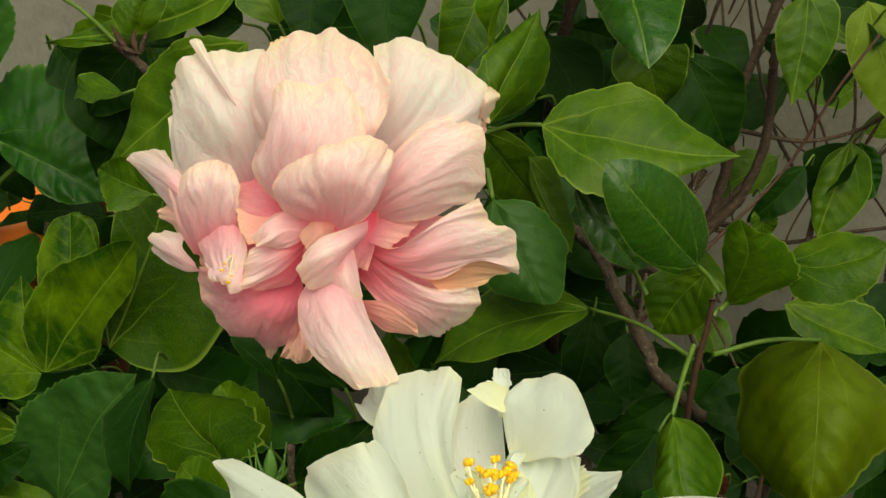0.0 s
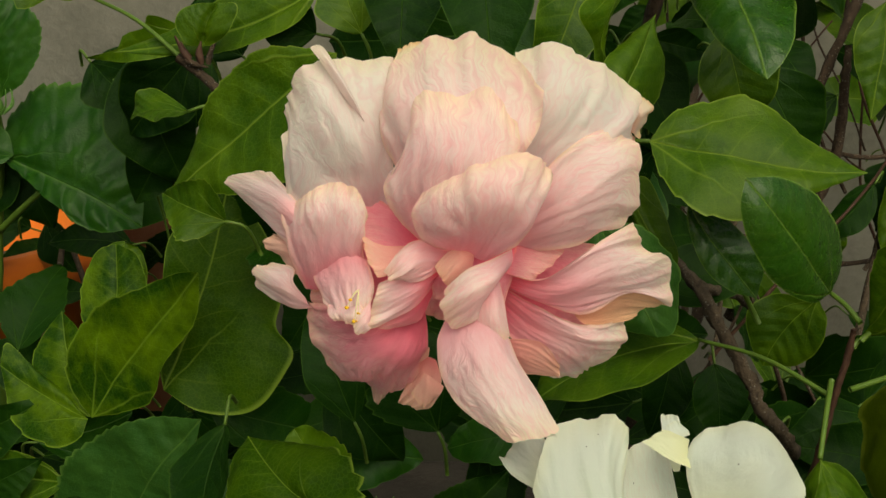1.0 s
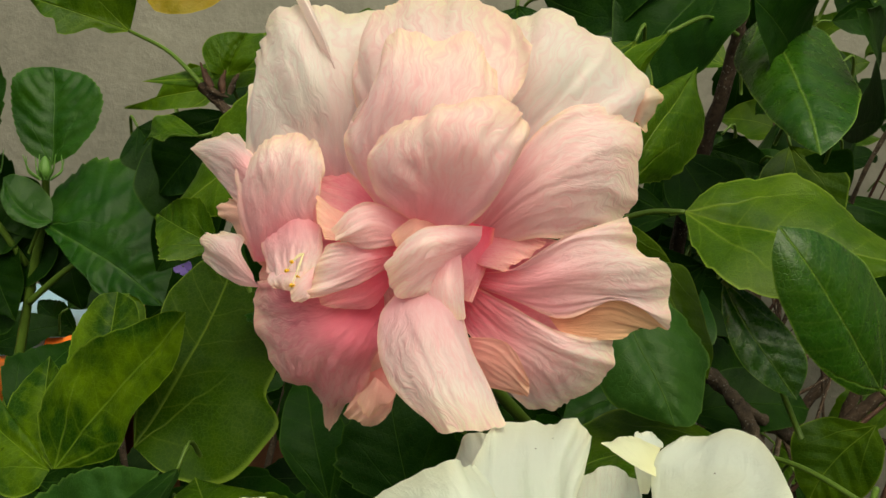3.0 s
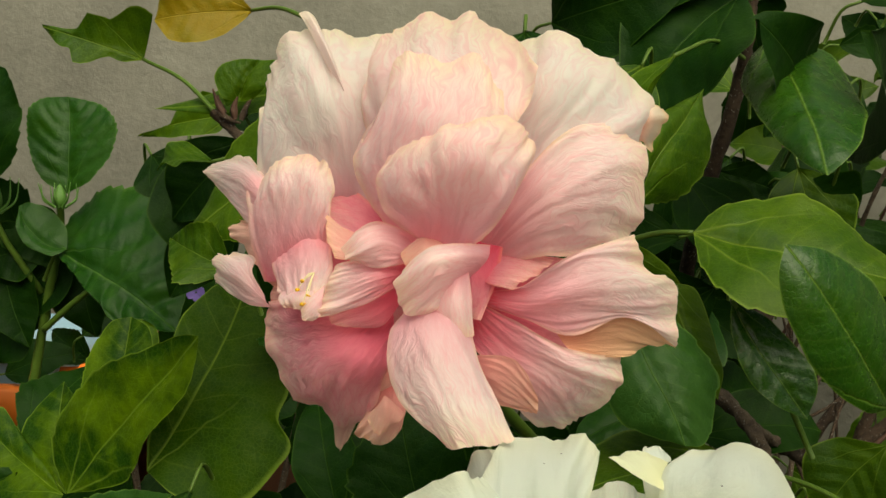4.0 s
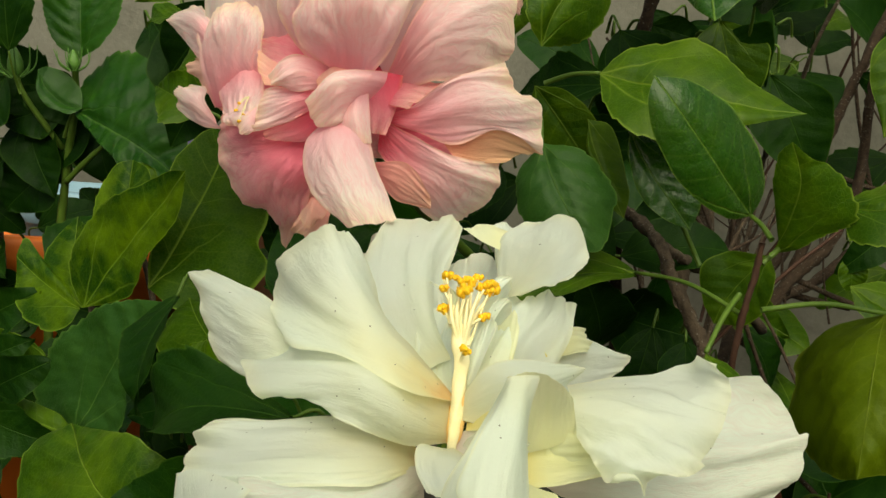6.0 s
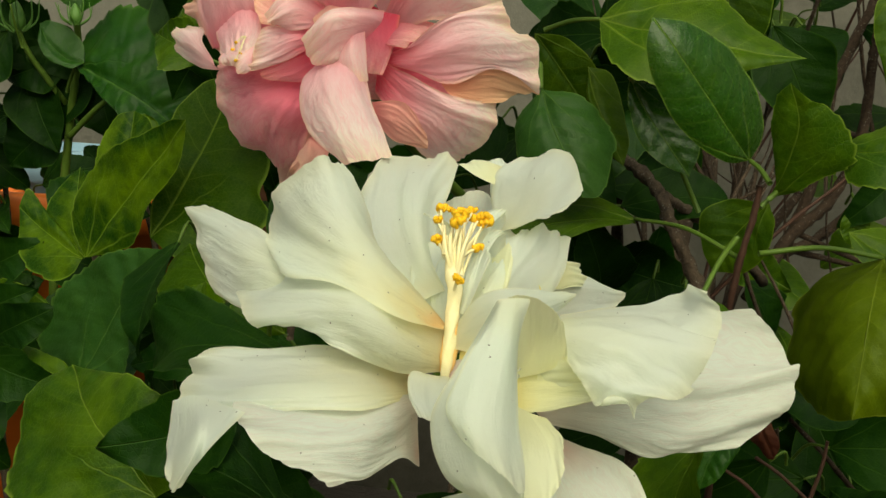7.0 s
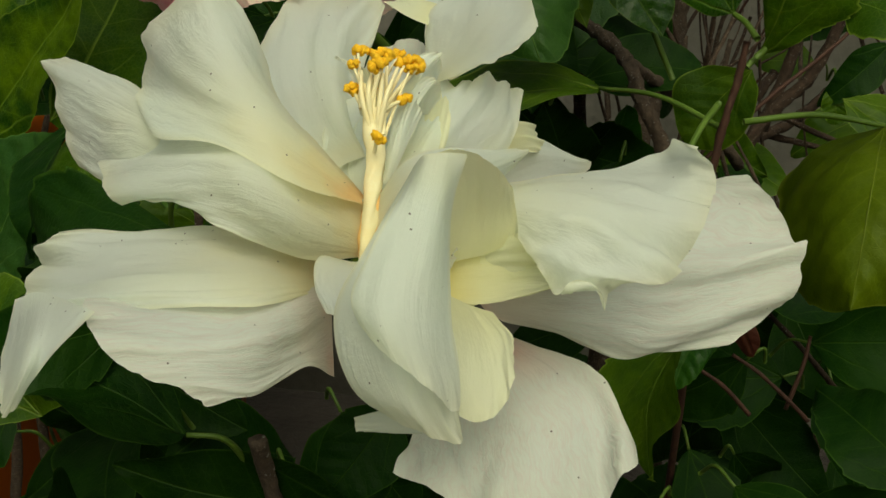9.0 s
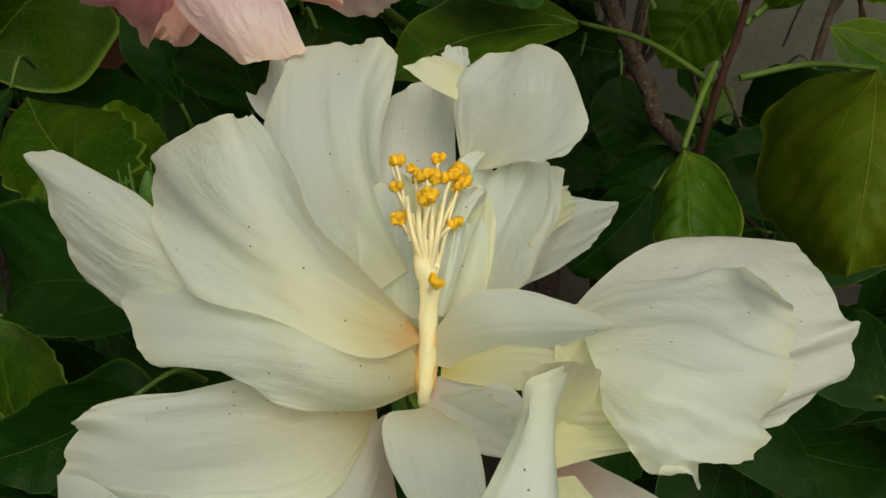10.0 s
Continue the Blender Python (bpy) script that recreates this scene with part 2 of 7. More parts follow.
LEAF = {
    # dark: leaf green lowered further, so the shade between leaves is in the colour
    "dark": leaf_material("leaf_dark_shaded", (0.0032, 0.0170, 0.0011), (0.0068, 0.0310, 0.0018), (0.0125, 0.0410, 0.0015), (0.032, 0.075, 0.008), rough=0.52, thin=0.12, spec=0.08),
    "deep": leaf_material("leaf_deep", (0.0095, 0.0500, 0.0028), (0.0145, 0.0640, 0.0036), (0.0290, 0.0900, 0.0044), (0.060, 0.135, 0.020), rough=0.40, thin=0.18, spec=0.18),
    "gloss": leaf_material("leaf_gloss", (0.0130, 0.0560, 0.0030), (0.0170, 0.0660, 0.0035), (0.0330, 0.0900, 0.0040), (0.130, 0.215, 0.030), rough=0.30, thin=0.15, spec=0.34),
    "green": leaf_material("leaf_green", (0.0235, 0.0660, 0.0016), (0.0380, 0.0920, 0.0023), (0.0840, 0.1500, 0.0036), (0.1750, 0.2550, 0.0300), rough=0.42, blotchy=0.7, spec=0.15),
    "bright": leaf_material("leaf_bright", (0.0470, 0.1150, 0.0017), (0.0700, 0.1500, 0.0022), (0.1200, 0.2100, 0.0034), (0.2128, 0.3136, 0.0280), rough=0.44),
    "lime": leaf_material("leaf_lime", (0.0200, 0.0560, 0.0008), (0.0245, 0.0630, 0.0010), (0.0500, 0.1000, 0.0017), (0.1700, 0.2500, 0.0300), rough=0.46, blotchy=0.6, spec=0.07),
    "sage": leaf_material("leaf_sage", (0.0200, 0.0700, 0.0090), (0.0240, 0.0770, 0.0105), (0.0400, 0.1020, 0.0130), (0.090, 0.170, 0.030), rough=0.46, blotchy=0.4, spec=0.18),
    "olive": leaf_material("leaf_olive", (0.066, 0.110, 0.002), (0.080, 0.124, 0.0025), (0.120, 0.168, 0.004), (0.21, 0.26, 0.028), rough=0.5, thin=0.35, spec=0.14),
    "mottled": leaf_material("leaf_mottled", (0.0115, 0.0440, 0.0011), (0.0170, 0.0550, 0.0014), (0.0950, 0.1640, 0.0030), (0.1500, 0.2350, 0.0230), rough=0.42, blotchy=1.0, spec=0.10),
    "dry": leaf_material("leaf_dry", (0.060, 0.016, 0.010), (0.085, 0.024, 0.014), (0.120, 0.045, 0.022), (0.14, 0.06, 0.03), rough=0.6, thin=0.2, spec=0.1),
    "pale": leaf_material("leaf_pale", (0.130, 0.210, 0.010), (0.145, 0.225, 0.012), (0.170, 0.260, 0.016), (0.26, 0.34, 0.05), rough=0.5, thin=0.35),
    "yellow": leaf_material("leaf_yellow", (0.24, 0.165, 0.004), (0.27, 0.18, 0.005), (0.13, 0.14, 0.004), (0.31, 0.24, 0.03), rough=0.5),
}
# cream, blush and rose tones of the pink bloom; cream-white tones of the white one
BLUSH = petal_material("petal_blush", [(0.08, (0.88, 0.09, 0.20)), (0.30, (0.96, 0.28, 0.40)), (0.56, (0.97, 0.57, 0.66)), (0.80, (0.97, 0.77, 0.80)), (1.0, (0.97, 0.88, 0.83))], (0.95, 0.68, 0.38), thin=0.50, crinkle=0.45, fans=5.0, vein=(0.93, 0.47, 0.55), edge_at=0.85, cross_=0.5, glow=(1.0, 0.97, 0.95))
ROSE = petal_material("petal_rose", [(0.0, (0.82, 0.045, 0.14)), (0.42, (0.96, 0.21, 0.34)), (0.72, (0.96, 0.40, 0.50)), (1.0, (0.96, 0.58, 0.57))], (0.95, 0.58, 0.38), thin=0.46, crinkle=0.45, fans=7.0, vein=(0.88, 0.18, 0.31), edge_at=0.90, cross_=0.5)
PEACH = petal_material("petal_peach", [(0.0, (0.88, 0.20, 0.24)), (0.4, (0.94, 0.45, 0.42)), (0.8, (0.94, 0.57, 0.49)), (1.0, (0.93, 0.62, 0.50))], (0.92, 0.57, 0.30), thin=0.42, crinkle=0.4, fans=8.0, vein=(0.90, 0.38, 0.36), edge_at=0.88)
CREAM = petal_material("petal_cream", [(0.08, (0.88, 0.14, 0.26)), (0.28, (0.95, 0.52, 0.62)), (0.52, (0.96, 0.78, 0.83)), (0.76, (0.96, 0.88, 0.88)), (1.0, (0.97, 0.90, 0.84))], (0.96, 0.80, 0.48), thin=0.50, crinkle=0.45, fans=5.0, vein=(0.94, 0.62, 0.68), edge_at=0.88, cross_=0.5, glow=(1.0, 0.97, 0.95))
AMBERED = petal_material("petal_ambered", [(0.0, (0.88, 0.34, 0.26)), (0.5, (0.88, 0.43, 0.27)), (1.0, (0.90, 0.54, 0.34))], (0.90, 0.58, 0.32), thin=0.4, crinkle=0.45, fans=8.0, edge_at=0.85)
AMBER = petal_material("petal_amber", [(0.1, (0.93, 0.55, 0.50)), (0.5, (0.96, 0.80, 0.68)), (1.0, (0.96, 0.82, 0.55))], (0.90, 0.36, 0.03), thin=0.5, crinkle=0.45, fans=8.0, edge_at=0.78)
WHITE = petal_material("petal_white", [(0.0, (0.880, 0.604, 0.294)), (0.08, (0.869, 0.779, 0.483)), (0.2, (0.861, 0.837, 0.630)), (0.45, (0.832, 0.861, 0.751)), (0.7, (0.823, 0.874, 0.824)), (1.0, (0.823, 0.874, 0.824))], (0.864, 0.843, 0.609), thin=0.56, crinkle=0.36, sheen=0.1, specks=True, cross_=1.3, fan_=0.8, edge_at=0.86, glow=(0.97, 0.98, 0.92))
FLUSH = petal_material("petal_flush", [(0.0, (0.827, 0.530, 0.462)), (0.16, (0.837, 0.742, 0.683)), (0.38, (0.822, 0.848, 0.798)), (1.0, (0.814, 0.874, 0.819))], (0.833, 0.833, 0.712), thin=0.5, crinkle=0.36, sheen=0.1, specks=True, cross_=0.8, fan_=1.1, vein=(0.79, 0.70, 0.66), glow=(0.97, 0.97, 0.91))
BUTTER = petal_material("petal_butter", [(0.0, (0.874, 0.781, 0.299)), (0.4, (0.844, 0.844, 0.547)), (1.0, (0.824, 0.864, 0.702))], (0.844, 0.844, 0.609), thin=0.5, crinkle=0.3, sheen=0.1, cross_=0.8, fan_=0.7, glow=(1.0, 0.96, 0.75))
ANTHER = plain_material("anther_yellow", (0.88, 0.42, 0.008), (0.94, 0.62, 0.05), 1500, 0.8, 0.6, 0.0004)
FILAMENT = plain_material("filament_cream", (0.80, 0.69, 0.37), (0.82, 0.77, 0.52), 260, 0.85, 0.3, 0.0003, spec=0.1)
THROAT = plain_material("throat_orange", (0.80, 0.45, 0.13), (0.82, 0.58, 0.25), 160, 0.6, 0.1, 0.0002)
BARK = plain_material("bark", (0.020, 0.012, 0.008), (0.085, 0.054, 0.035), 420, 0.85, 0.9, 0.0012, 1500, flecks=760)
BARK_GREY = plain_material("bark_grey", (0.030, 0.020, 0.013), (0.125, 0.088, 0.060), 380, 0.85, 0.9, 0.0015, 1400, flecks=680)
TWIG = plain_material("twig_red", (0.030, 0.012, 0.009), (0.075, 0.034, 0.020), 220, 0.7, 0.5, 0.0006)
PETIOLE = plain_material("petiole_green", (0.055, 0.105, 0.012), (0.095, 0.155, 0.022), 180, 0.45, 0.2, 0.0004)
BUD = plain_material("bud_green", (0.06, 0.15, 0.025), (0.11, 0.22, 0.04), 200, 0.5, 0.3, 0.0005)
CONCRETE = plain_material("concrete_wall", (0.180, 0.172, 0.145), (0.310, 0.295, 0.255), 9, 0.9, 0.5, 0.004, 130)
SOIL = plain_material("soil", (0.018, 0.015, 0.012), (0.05, 0.041, 0.034), 14, 0.95, 0.8, 0.008, 120)
ORANGE = plain_material("orange_plastic", (0.62, 0.13, 0.015), (0.70, 0.17, 0.02), 20, 0.5, 0.1, 0.001)
BLUE = plain_material("blue_plastic", (0.16, 0.27, 0.36), (0.22, 0.33, 0.42), 20, 0.5, 0.1, 0.001)
TERRACOTTA = plain_material("terracotta", (0.33, 0.13, 0.07), (0.44, 0.20, 0.12), 30, 0.85, 0.4, 0.002)
VIOLET = plain_material("violet_petal", (0.20, 0.12, 0.48), (0.30, 0.20, 0.60), 200, 0.6, 0.2, 0.0004)


# ---- building helpers ----
def thing(name, at_, label, category, group=""):
    ob = new(name)
    ob.location = at_
    ob.empty_display_size = 0.02
    return tagged(ob, label, category, group)


def link_mesh(name, me, material, parent, label=""):
    """One mesh under a thing or part; its vertices are given in world metres."""
    me.materials.append(material)
    me.polygons.foreach_set("use_smooth", [True] * len(me.polygons))
    ob = new(name, me)
    if parent is not None:
        o = parent
        at_ = Vector((0, 0, 0))
        while o is not None:
            at_ += o.location
            o = o.parent
        ob.parent = parent
        me.transform(Matrix.Translation(-at_))
    return tagged(ob, label)


def part(name, bm, material, parent, label=""):
    me = bpy.data.meshes.new(name)
    bm.to_mesh(me)
    bm.free()
    return link_mesh(name, me, material, parent, label)


def sheet(name, rows, place, material, parent, label):
    """A smooth mesh from a grid of places, with each place's share of length and width stored for the material."""
    n = len(rows[0])
    faces = [(i * n + j, i * n + j + 1, (i + 1) * n + j + 1, (i + 1) * n + j) for i in range(len(rows) - 1) for j in range(n - 1)]
    me = bpy.data.meshes.new(name)
    me.from_pydata([tuple(v) for row in rows for v in row], [], faces)
    at_ = me.attributes.new("leaf_place", "FLOAT_VECTOR", "POINT")
    at_.data.foreach_set("vector", [c for row in place for p in row for c in p])
    return link_mesh(name, me, material, parent, label)


def facing(B, T, D):
    N = np.cross(T - B, D)
    N = N / (np.linalg.norm(N) + 1e-12)
    return -N if np.dot(N, (0, -1, 0.4)) < 0 else N


def petal(material, parent, B, C, T, L, R, uc=0.6, base=0.32, point=0.0, ruffle=0.10, rag=0.03, pleat=0.12, curl=0.06, far=0.0, seed=0, nu=34, nv=40, label=""):
    """A fan-shaped petal: B its claw, T the middle of its rim, C its middle at the share uc of its length, L and R its shoulders there.
    base: width of the claw; point: 1 for a pointed rim; ruffle: the rim's waves;
    rag: unevenness of the rim; pleat: folds that fan out from the claw; curl: how far the rim bends back;
    far: how far out on the petal the visible part begins, for its colour."""
    B, C, T, L, R = (np.array(p, float) for p in (B, C, T, L, R))
    D, E = (R - L) / 2, (R + L) / 2 - C
    N = facing(B, T, D)
    a2 = (T - B - (C - B) / uc) / (1 - uc)
    rnd = random.Random(seed * 7919 + 13)
    ph = [rnd.uniform(0, 6.283) for _ in range(12)]
    span = np.linalg.norm(D)
    rows, place = [], []
    for i in range(nu + 1):
        k = 1 - (1 - i / nu) ** 1.25
        row, pl = [], []
        for j in range(nv + 1):
            v = math.sin((2 * j / nv - 1) * 1.35) / math.sin(1.35)
            e = abs(v)
            end = uc + (1 - uc) * ((1 - point) * max(0.0, 1 - e ** 2.6) ** 0.385 + point * (1 - e) ** 0.85)
            end *= 1 + rag * (math.sin(2.6 * v + ph[0]) + 0.6 * math.sin(6 * v + ph[1]) + 0.22 * math.sin(14 * v + ph[2]) + 0.8 * noise.noise(Vector((v * 7, seed, 0))))
            u = k * end
            w = base + (1 - base) * math.sin(min(1.0, u / uc) * math.pi / 2) ** 0.85
            w *= 1 + rag * e ** 3 * (math.sin(9 * u + ph[3] + v) + 0.6 * math.sin(21 * u + ph[4] - v))
            p = B + (C - B) / uc * u + a2 * u * (u - uc) + w * v * D + (w * v) ** 2 * E
            rim = max(k, e ** 2 * min(1.0, 0.25 + k))
            lap = v + 0.25 * noise.noise(Vector((k * 2.2, v * 1.3, seed)))
            h = ruffle * span * rim ** 3.5 * (math.sin(6.3 * lap + ph[5] + 1.5 * k) + 0.8 * math.sin(12.9 * lap + ph[6] + 2.5 * k) + 0.7 * e * math.sin(12.6 * u + ph[7]))
            h += 0.35 * ruffle * span * rim ** 9 * noise.noise(Vector((lap * 9 + seed, 0, 3.0)))
            q = noise.noise(Vector((lap * 2.2 + seed, k * 1.7, 1.0))) + 0.5 * noise.noise(Vector((lap * 4.5 + seed, k * 3.2, 5.0))) + 0.32 * noise.noise(Vector((lap * 9 + seed, k * 4.5, 9.0)))
            h += pleat * span * k ** 0.8 * q
            h += 0.11 * span * noise.noise(Vector(p * 52) + Vector((seed, 0, 0))) * (0.3 + k)
            h += 0.035 * span * noise.noise(Vector(p * 150) + Vector((seed, 7, 0))) * (0.3 + k)
            h += 0.012 * span * noise.noise(Vector(p * 420) + Vector((seed, 3, 0)))
            h -= curl * span * max(0.0, rim - 0.72) ** 2 * 9
            row.append(p + N * h)
            pl.append((far + (1 - far) * k, w * v, v))
        rows.append(row)
        place.append(pl)
    return sheet("petal", rows, place, material, parent, label)


def blade(material, parent, B, C, T, L, R, uc=0.42, base=0.0, point=0.8, ruffle=0.10, rag=0.012, teeth=9, tooth=0.09, crease=0.35, wide=None,
          seed=0, nu=44, nv=16, label=""):
    """A leaf blade: B its stalk end, T its tip, C, L, R the middle and the edges of its widest place; teeth down each side;
    wide: the widths of its two halves along its length, in place of the even shape."""
    B, C, T, L, R = (np.array(p, float) for p in (B, C, T, L, R))
    D, E = (R - L) / 2, (R + L) / 2 - C
    N = facing(B, T, D)
    a2 = (T - B - (C - B) / uc) / (1 - uc)
    rnd = random.Random(seed * 7919 + 13)
    ph = [rnd.uniform(0, 6.283) for _ in range(6)]
    length, span = np.linalg.norm(T - B), np.linalg.norm(D)
    nu = max(nu, teeth * 5)
    rows, place = [], []
    for i in range(nu + 1):
        u = i / nu
        if u < uc:
            k = u / uc
            w = base + (1 - base) * math.sin(k * math.pi / 2) ** 0.72
        else:
            k = (u - uc) / (1 - uc)
            w = max(0.0, 1 - k ** 2.2) ** 0.4545 * (1 - point) + (1 - k ** 1.4) * (1 - 0.15 * k) * point
        row, pl = [], []
        for j in range(nv + 1):
            v = math.sin((2 * j / nv - 1) * 1.4) / math.sin(1.4)
            e = abs(v)
            if wide:
                half = wide[0 if v < 0 else 1]
                w = float(np.interp(u * (len(half) - 1), range(len(half)), half))
            ww = w
            if teeth:
                ww *= 1 + tooth * ((u * teeth + 0.3 * math.sin(7 * u + ph[0])) % 1.0 - 0.6) * e ** 4
            ww *= 1 + rag * e ** 3 * (math.sin(11 * u + ph[0] + v) + 0.6 * math.sin(23 * u + ph[1] - v))
            p = B + (C - B) / uc * u + a2 * u * (u - uc) + ww * v * D + (ww * v) ** 2 * E
            h = ruffle * span * (0.3 + u) * e ** 1.5 * (math.sin(9 * u + ph[2] + v) + 0.5 * math.sin(17 * u + ph[3] - 2 * v))
            h -= crease * span * math.exp(-(v / 0.16) ** 2) * 0.25 * (1 - u)
            h += 0.05 * span * noise.noise(Vector(p * 60) + Vector((seed, 0, 0)))
            h += 0.009 * span * math.cos(6.5 * math.tau * (u - 0.62 * abs(ww * v) * span / max(length, 1e-6)) + 0.3) * min(1.0, 3 * e) * (1 - e ** 4)
            row.append(p + N * h)
            pl.append((u, ww * v * span / max(length, 1e-6), v))
        rows.append(row)
        place.append(pl)
    return sheet("leaf", rows, place, material, parent, label)


def smooth_path(points, steps):
    """A Catmull-Rom line through the points."""
    pts = [np.array(p, float) for p in points]
    pts = [2 * pts[0] - pts[1], *pts, 2 * pts[-1] - pts[-2]]
    out = []
    for i in range(1, len(pts) - 2):
        p0, p1, p2, p3 = pts[i - 1:i + 3]
        for k in range(steps):
            t = k / steps
            out.append(0.5 * (2 * p1 + (p2 - p0) * t + (2 * p0 - 5 * p1 + 4 * p2 - p3) * t * t + (3 * p1 - p0 - 3 * p2 + p3) * t ** 3))
    out.append(pts[-2])
    return out


def loft(material, parent, ribs, far=0.0, pleat=0.05, ruffle=0.05, waves=2.5, rag=0.02, corner=0.035, curl=0.03, widen=0.22, seed=0, nu=34, nv=44, label=""):
    """A petal lofted over ribs that run from its claw to its rim, from one side edge to the other.
    pleat: folds that fan out from the claw; ruffle, waves: the rim's waves; rag: unevenness of the rim; corner: how far the rim's corners are rounded off;
    curl: how far the rim bends back; widen: how much broader the lower part is than its ribs; far: how far out on the petal the visible part begins, for its colour."""
    lines = []
    for rib in ribs:
        line = np.array(smooth_path(rib, 12))
        far_ = np.concatenate(([0], np.cumsum(np.linalg.norm(np.diff(line, axis=0), axis=1))))
        lines.append((line, far_ / far_[-1]))
    rnd = random.Random(seed * 31 + 5)
    ph = [rnd.uniform(0, 6.283) for _ in range(8)]
    vs = [math.sin((2 * j / nv - 1) * 1.3) / math.sin(1.3) for j in range(nv + 1)]
    grid = np.zeros((nu + 1, nv + 1, 3))
    for i in range(nu + 1):
        k = 1 - (1 - i / nu) ** 1.3
        cols = []
        for line, far_ in lines:
            cols.append([float(np.interp(k, far_, line[:, c])) for c in range(3)])
        cols = [np.array(c) for c in cols]
        grow = widen * (1 - k) * (0.4 + k)
        cols[0], cols[-1] = cols[0] + (cols[0] - cols[1]) * grow, cols[-1] + (cols[-1] - cols[-2]) * grow
        across = np.array(smooth_path(cols, 10))
        spots = np.linspace(-1, 1, len(across))
        for j, v in enumerate(vs):
            grid[i, j] = [np.interp(v, spots, across[:, c]) for c in range(3)]
    # the rim's own line: rounded corners, nicks and unevenness
    for j, v in enumerate(vs):
        end = 1 - corner * abs(v) ** 5 + rag * (0.9 * noise.noise(Vector((v * 3.1, seed, 0))) + 0.55 * noise.noise(Vector((v * 8, seed, 2))) + 0.3 * noise.noise(Vector((v * 19, seed, 4))) - 0.3)
        end = min(1.0, end)
        col = grid[:, j].copy()
        ks = np.linspace(0, 1, nu + 1)
        for c in range(3):
            grid[:, j, c] = np.interp(ks * end, ks, col[:, c])
    du, dv = np.gradient(grid, axis=0), np.gradient(grid, axis=1)
    nrm = np.cross(du, dv)
    nrm /= np.linalg.norm(nrm, axis=2, keepdims=True) + 1e-12
    mid = nrm[nu // 2, nv // 2]
    if np.dot(mid, (0, -1, 0.4)) < 0:
        nrm = -nrm
    span = np.linalg.norm(grid[nu // 2, -1] - grid[nu // 2, 0]) / 2 + 1e-6
    rows, place = [], []
    for i in range(nu + 1):
        k = 1 - (1 - i / nu) ** 1.3
        row, pl = [], []
        for j, v in enumerate(vs):
            e = abs(v)
            p = grid[i, j]
            rim = max(k, e ** 2 * min(1.0, 0.25 + k))
            lap = v + 0.25 * noise.noise(Vector((k * 2.2, v * 1.3, seed)))
            h = ruffle * span * rim ** 4 * (math.sin(waves * 2.1 * lap + ph[0] + 1.5 * k) + 0.7 * math.sin(waves * 4.6 * lap + ph[1] + 2.5 * k) + 0.5 * e * math.sin(waves * 5 * k + ph[2]))
            h += ruffle * span * rim ** 6 * (0.9 * noise.noise(Vector((lap * 7 + seed, k * 2, 3.0))) + 0.5 * noise.noise(Vector((lap * 17 + seed, k * 2, 6.0))))
            fan = noise.noise(Vector((lap * 2.6 + seed, k * 1.2, 1.0))) + 0.55 * noise.noise(Vector((lap * 6 + seed, k * 1.8, 5.0))) + 0.48 * noise.noise(Vector((lap * 13 + seed, k * 2.6, 9.0)))
            h += pleat * span * min(1.0, k * 1.6) ** 0.8 * fan
            h += 0.30 * pleat * span * k * noise.noise(Vector((lap * 11 + seed, k * 6 + 0.8 * fan, 13.0)))
            h += 0.034 * span * noise.noise(Vector(p * 110) + Vector((seed, 7, 0))) * (0.3 + k)
            h += 0.012 * span * noise.noise(Vector(p * 300) + Vector((seed, 3, 0)))
            h -= curl * span * max(0.0, rim - 0.78) ** 2 * 16
            row.append(p + nrm[i, j] * h)
            pl.append((far + (1 - far) * k, v * span, v))
        rows.append(row)
        place.append(pl)
    return sheet("petal", rows, place, material, parent, label)


def tube(name, material, parent, points, r0, r1, knobs=0.0, middle=None, sides=10, steps=8, seed=0, label=""):
    """A tapering round stalk or branch; knobs roughens it; middle: its radius halfway."""
    line = smooth_path(points, steps)
    verts, faces = [], []
    up = np.array((0.3, 0.9, 0.2))
    for i, p in enumerate(line):
        d = line[min(i + 1, len(line) - 1)] - line[max(i - 1, 0)]
        d = d / (np.linalg.norm(d) + 1e-12)
        a = np.cross(d, up)
        a /= np.linalg.norm(a) + 1e-12
        b = np.cross(d, a)
        k = i / (len(line) - 1)
        r = float(np.interp(k, (0, 0.15, 0.4, 1), (r0, (r0 + middle) / 2, middle, r1))) if middle else r0 + (r1 - r0) * k
        for k in range(sides):
            an = 2 * math.pi * k / sides
            rr = r * (1 + knobs * noise.noise(Vector(p * 350) + Vector((math.cos(an) * 1.5, math.sin(an) * 1.5, seed))))
            verts.append(p + rr * (math.cos(an) * a + math.sin(an) * b))
    for i in range(len(line) - 1):
        for k in range(sides):
            k2 = (k + 1) % sides
            faces.append((i * sides + k, i * sides + k2, (i + 1) * sides + k2, (i + 1) * sides + k))
    faces.append(tuple(range(sides)))
    faces.append(tuple(range((len(line) - 1) * sides, len(line) * sides)))
    me = bpy.data.meshes.new(name)
    me.from_pydata([tuple(v) for v in verts], [], faces)
    return link_mesh(name, me, material, parent, label)


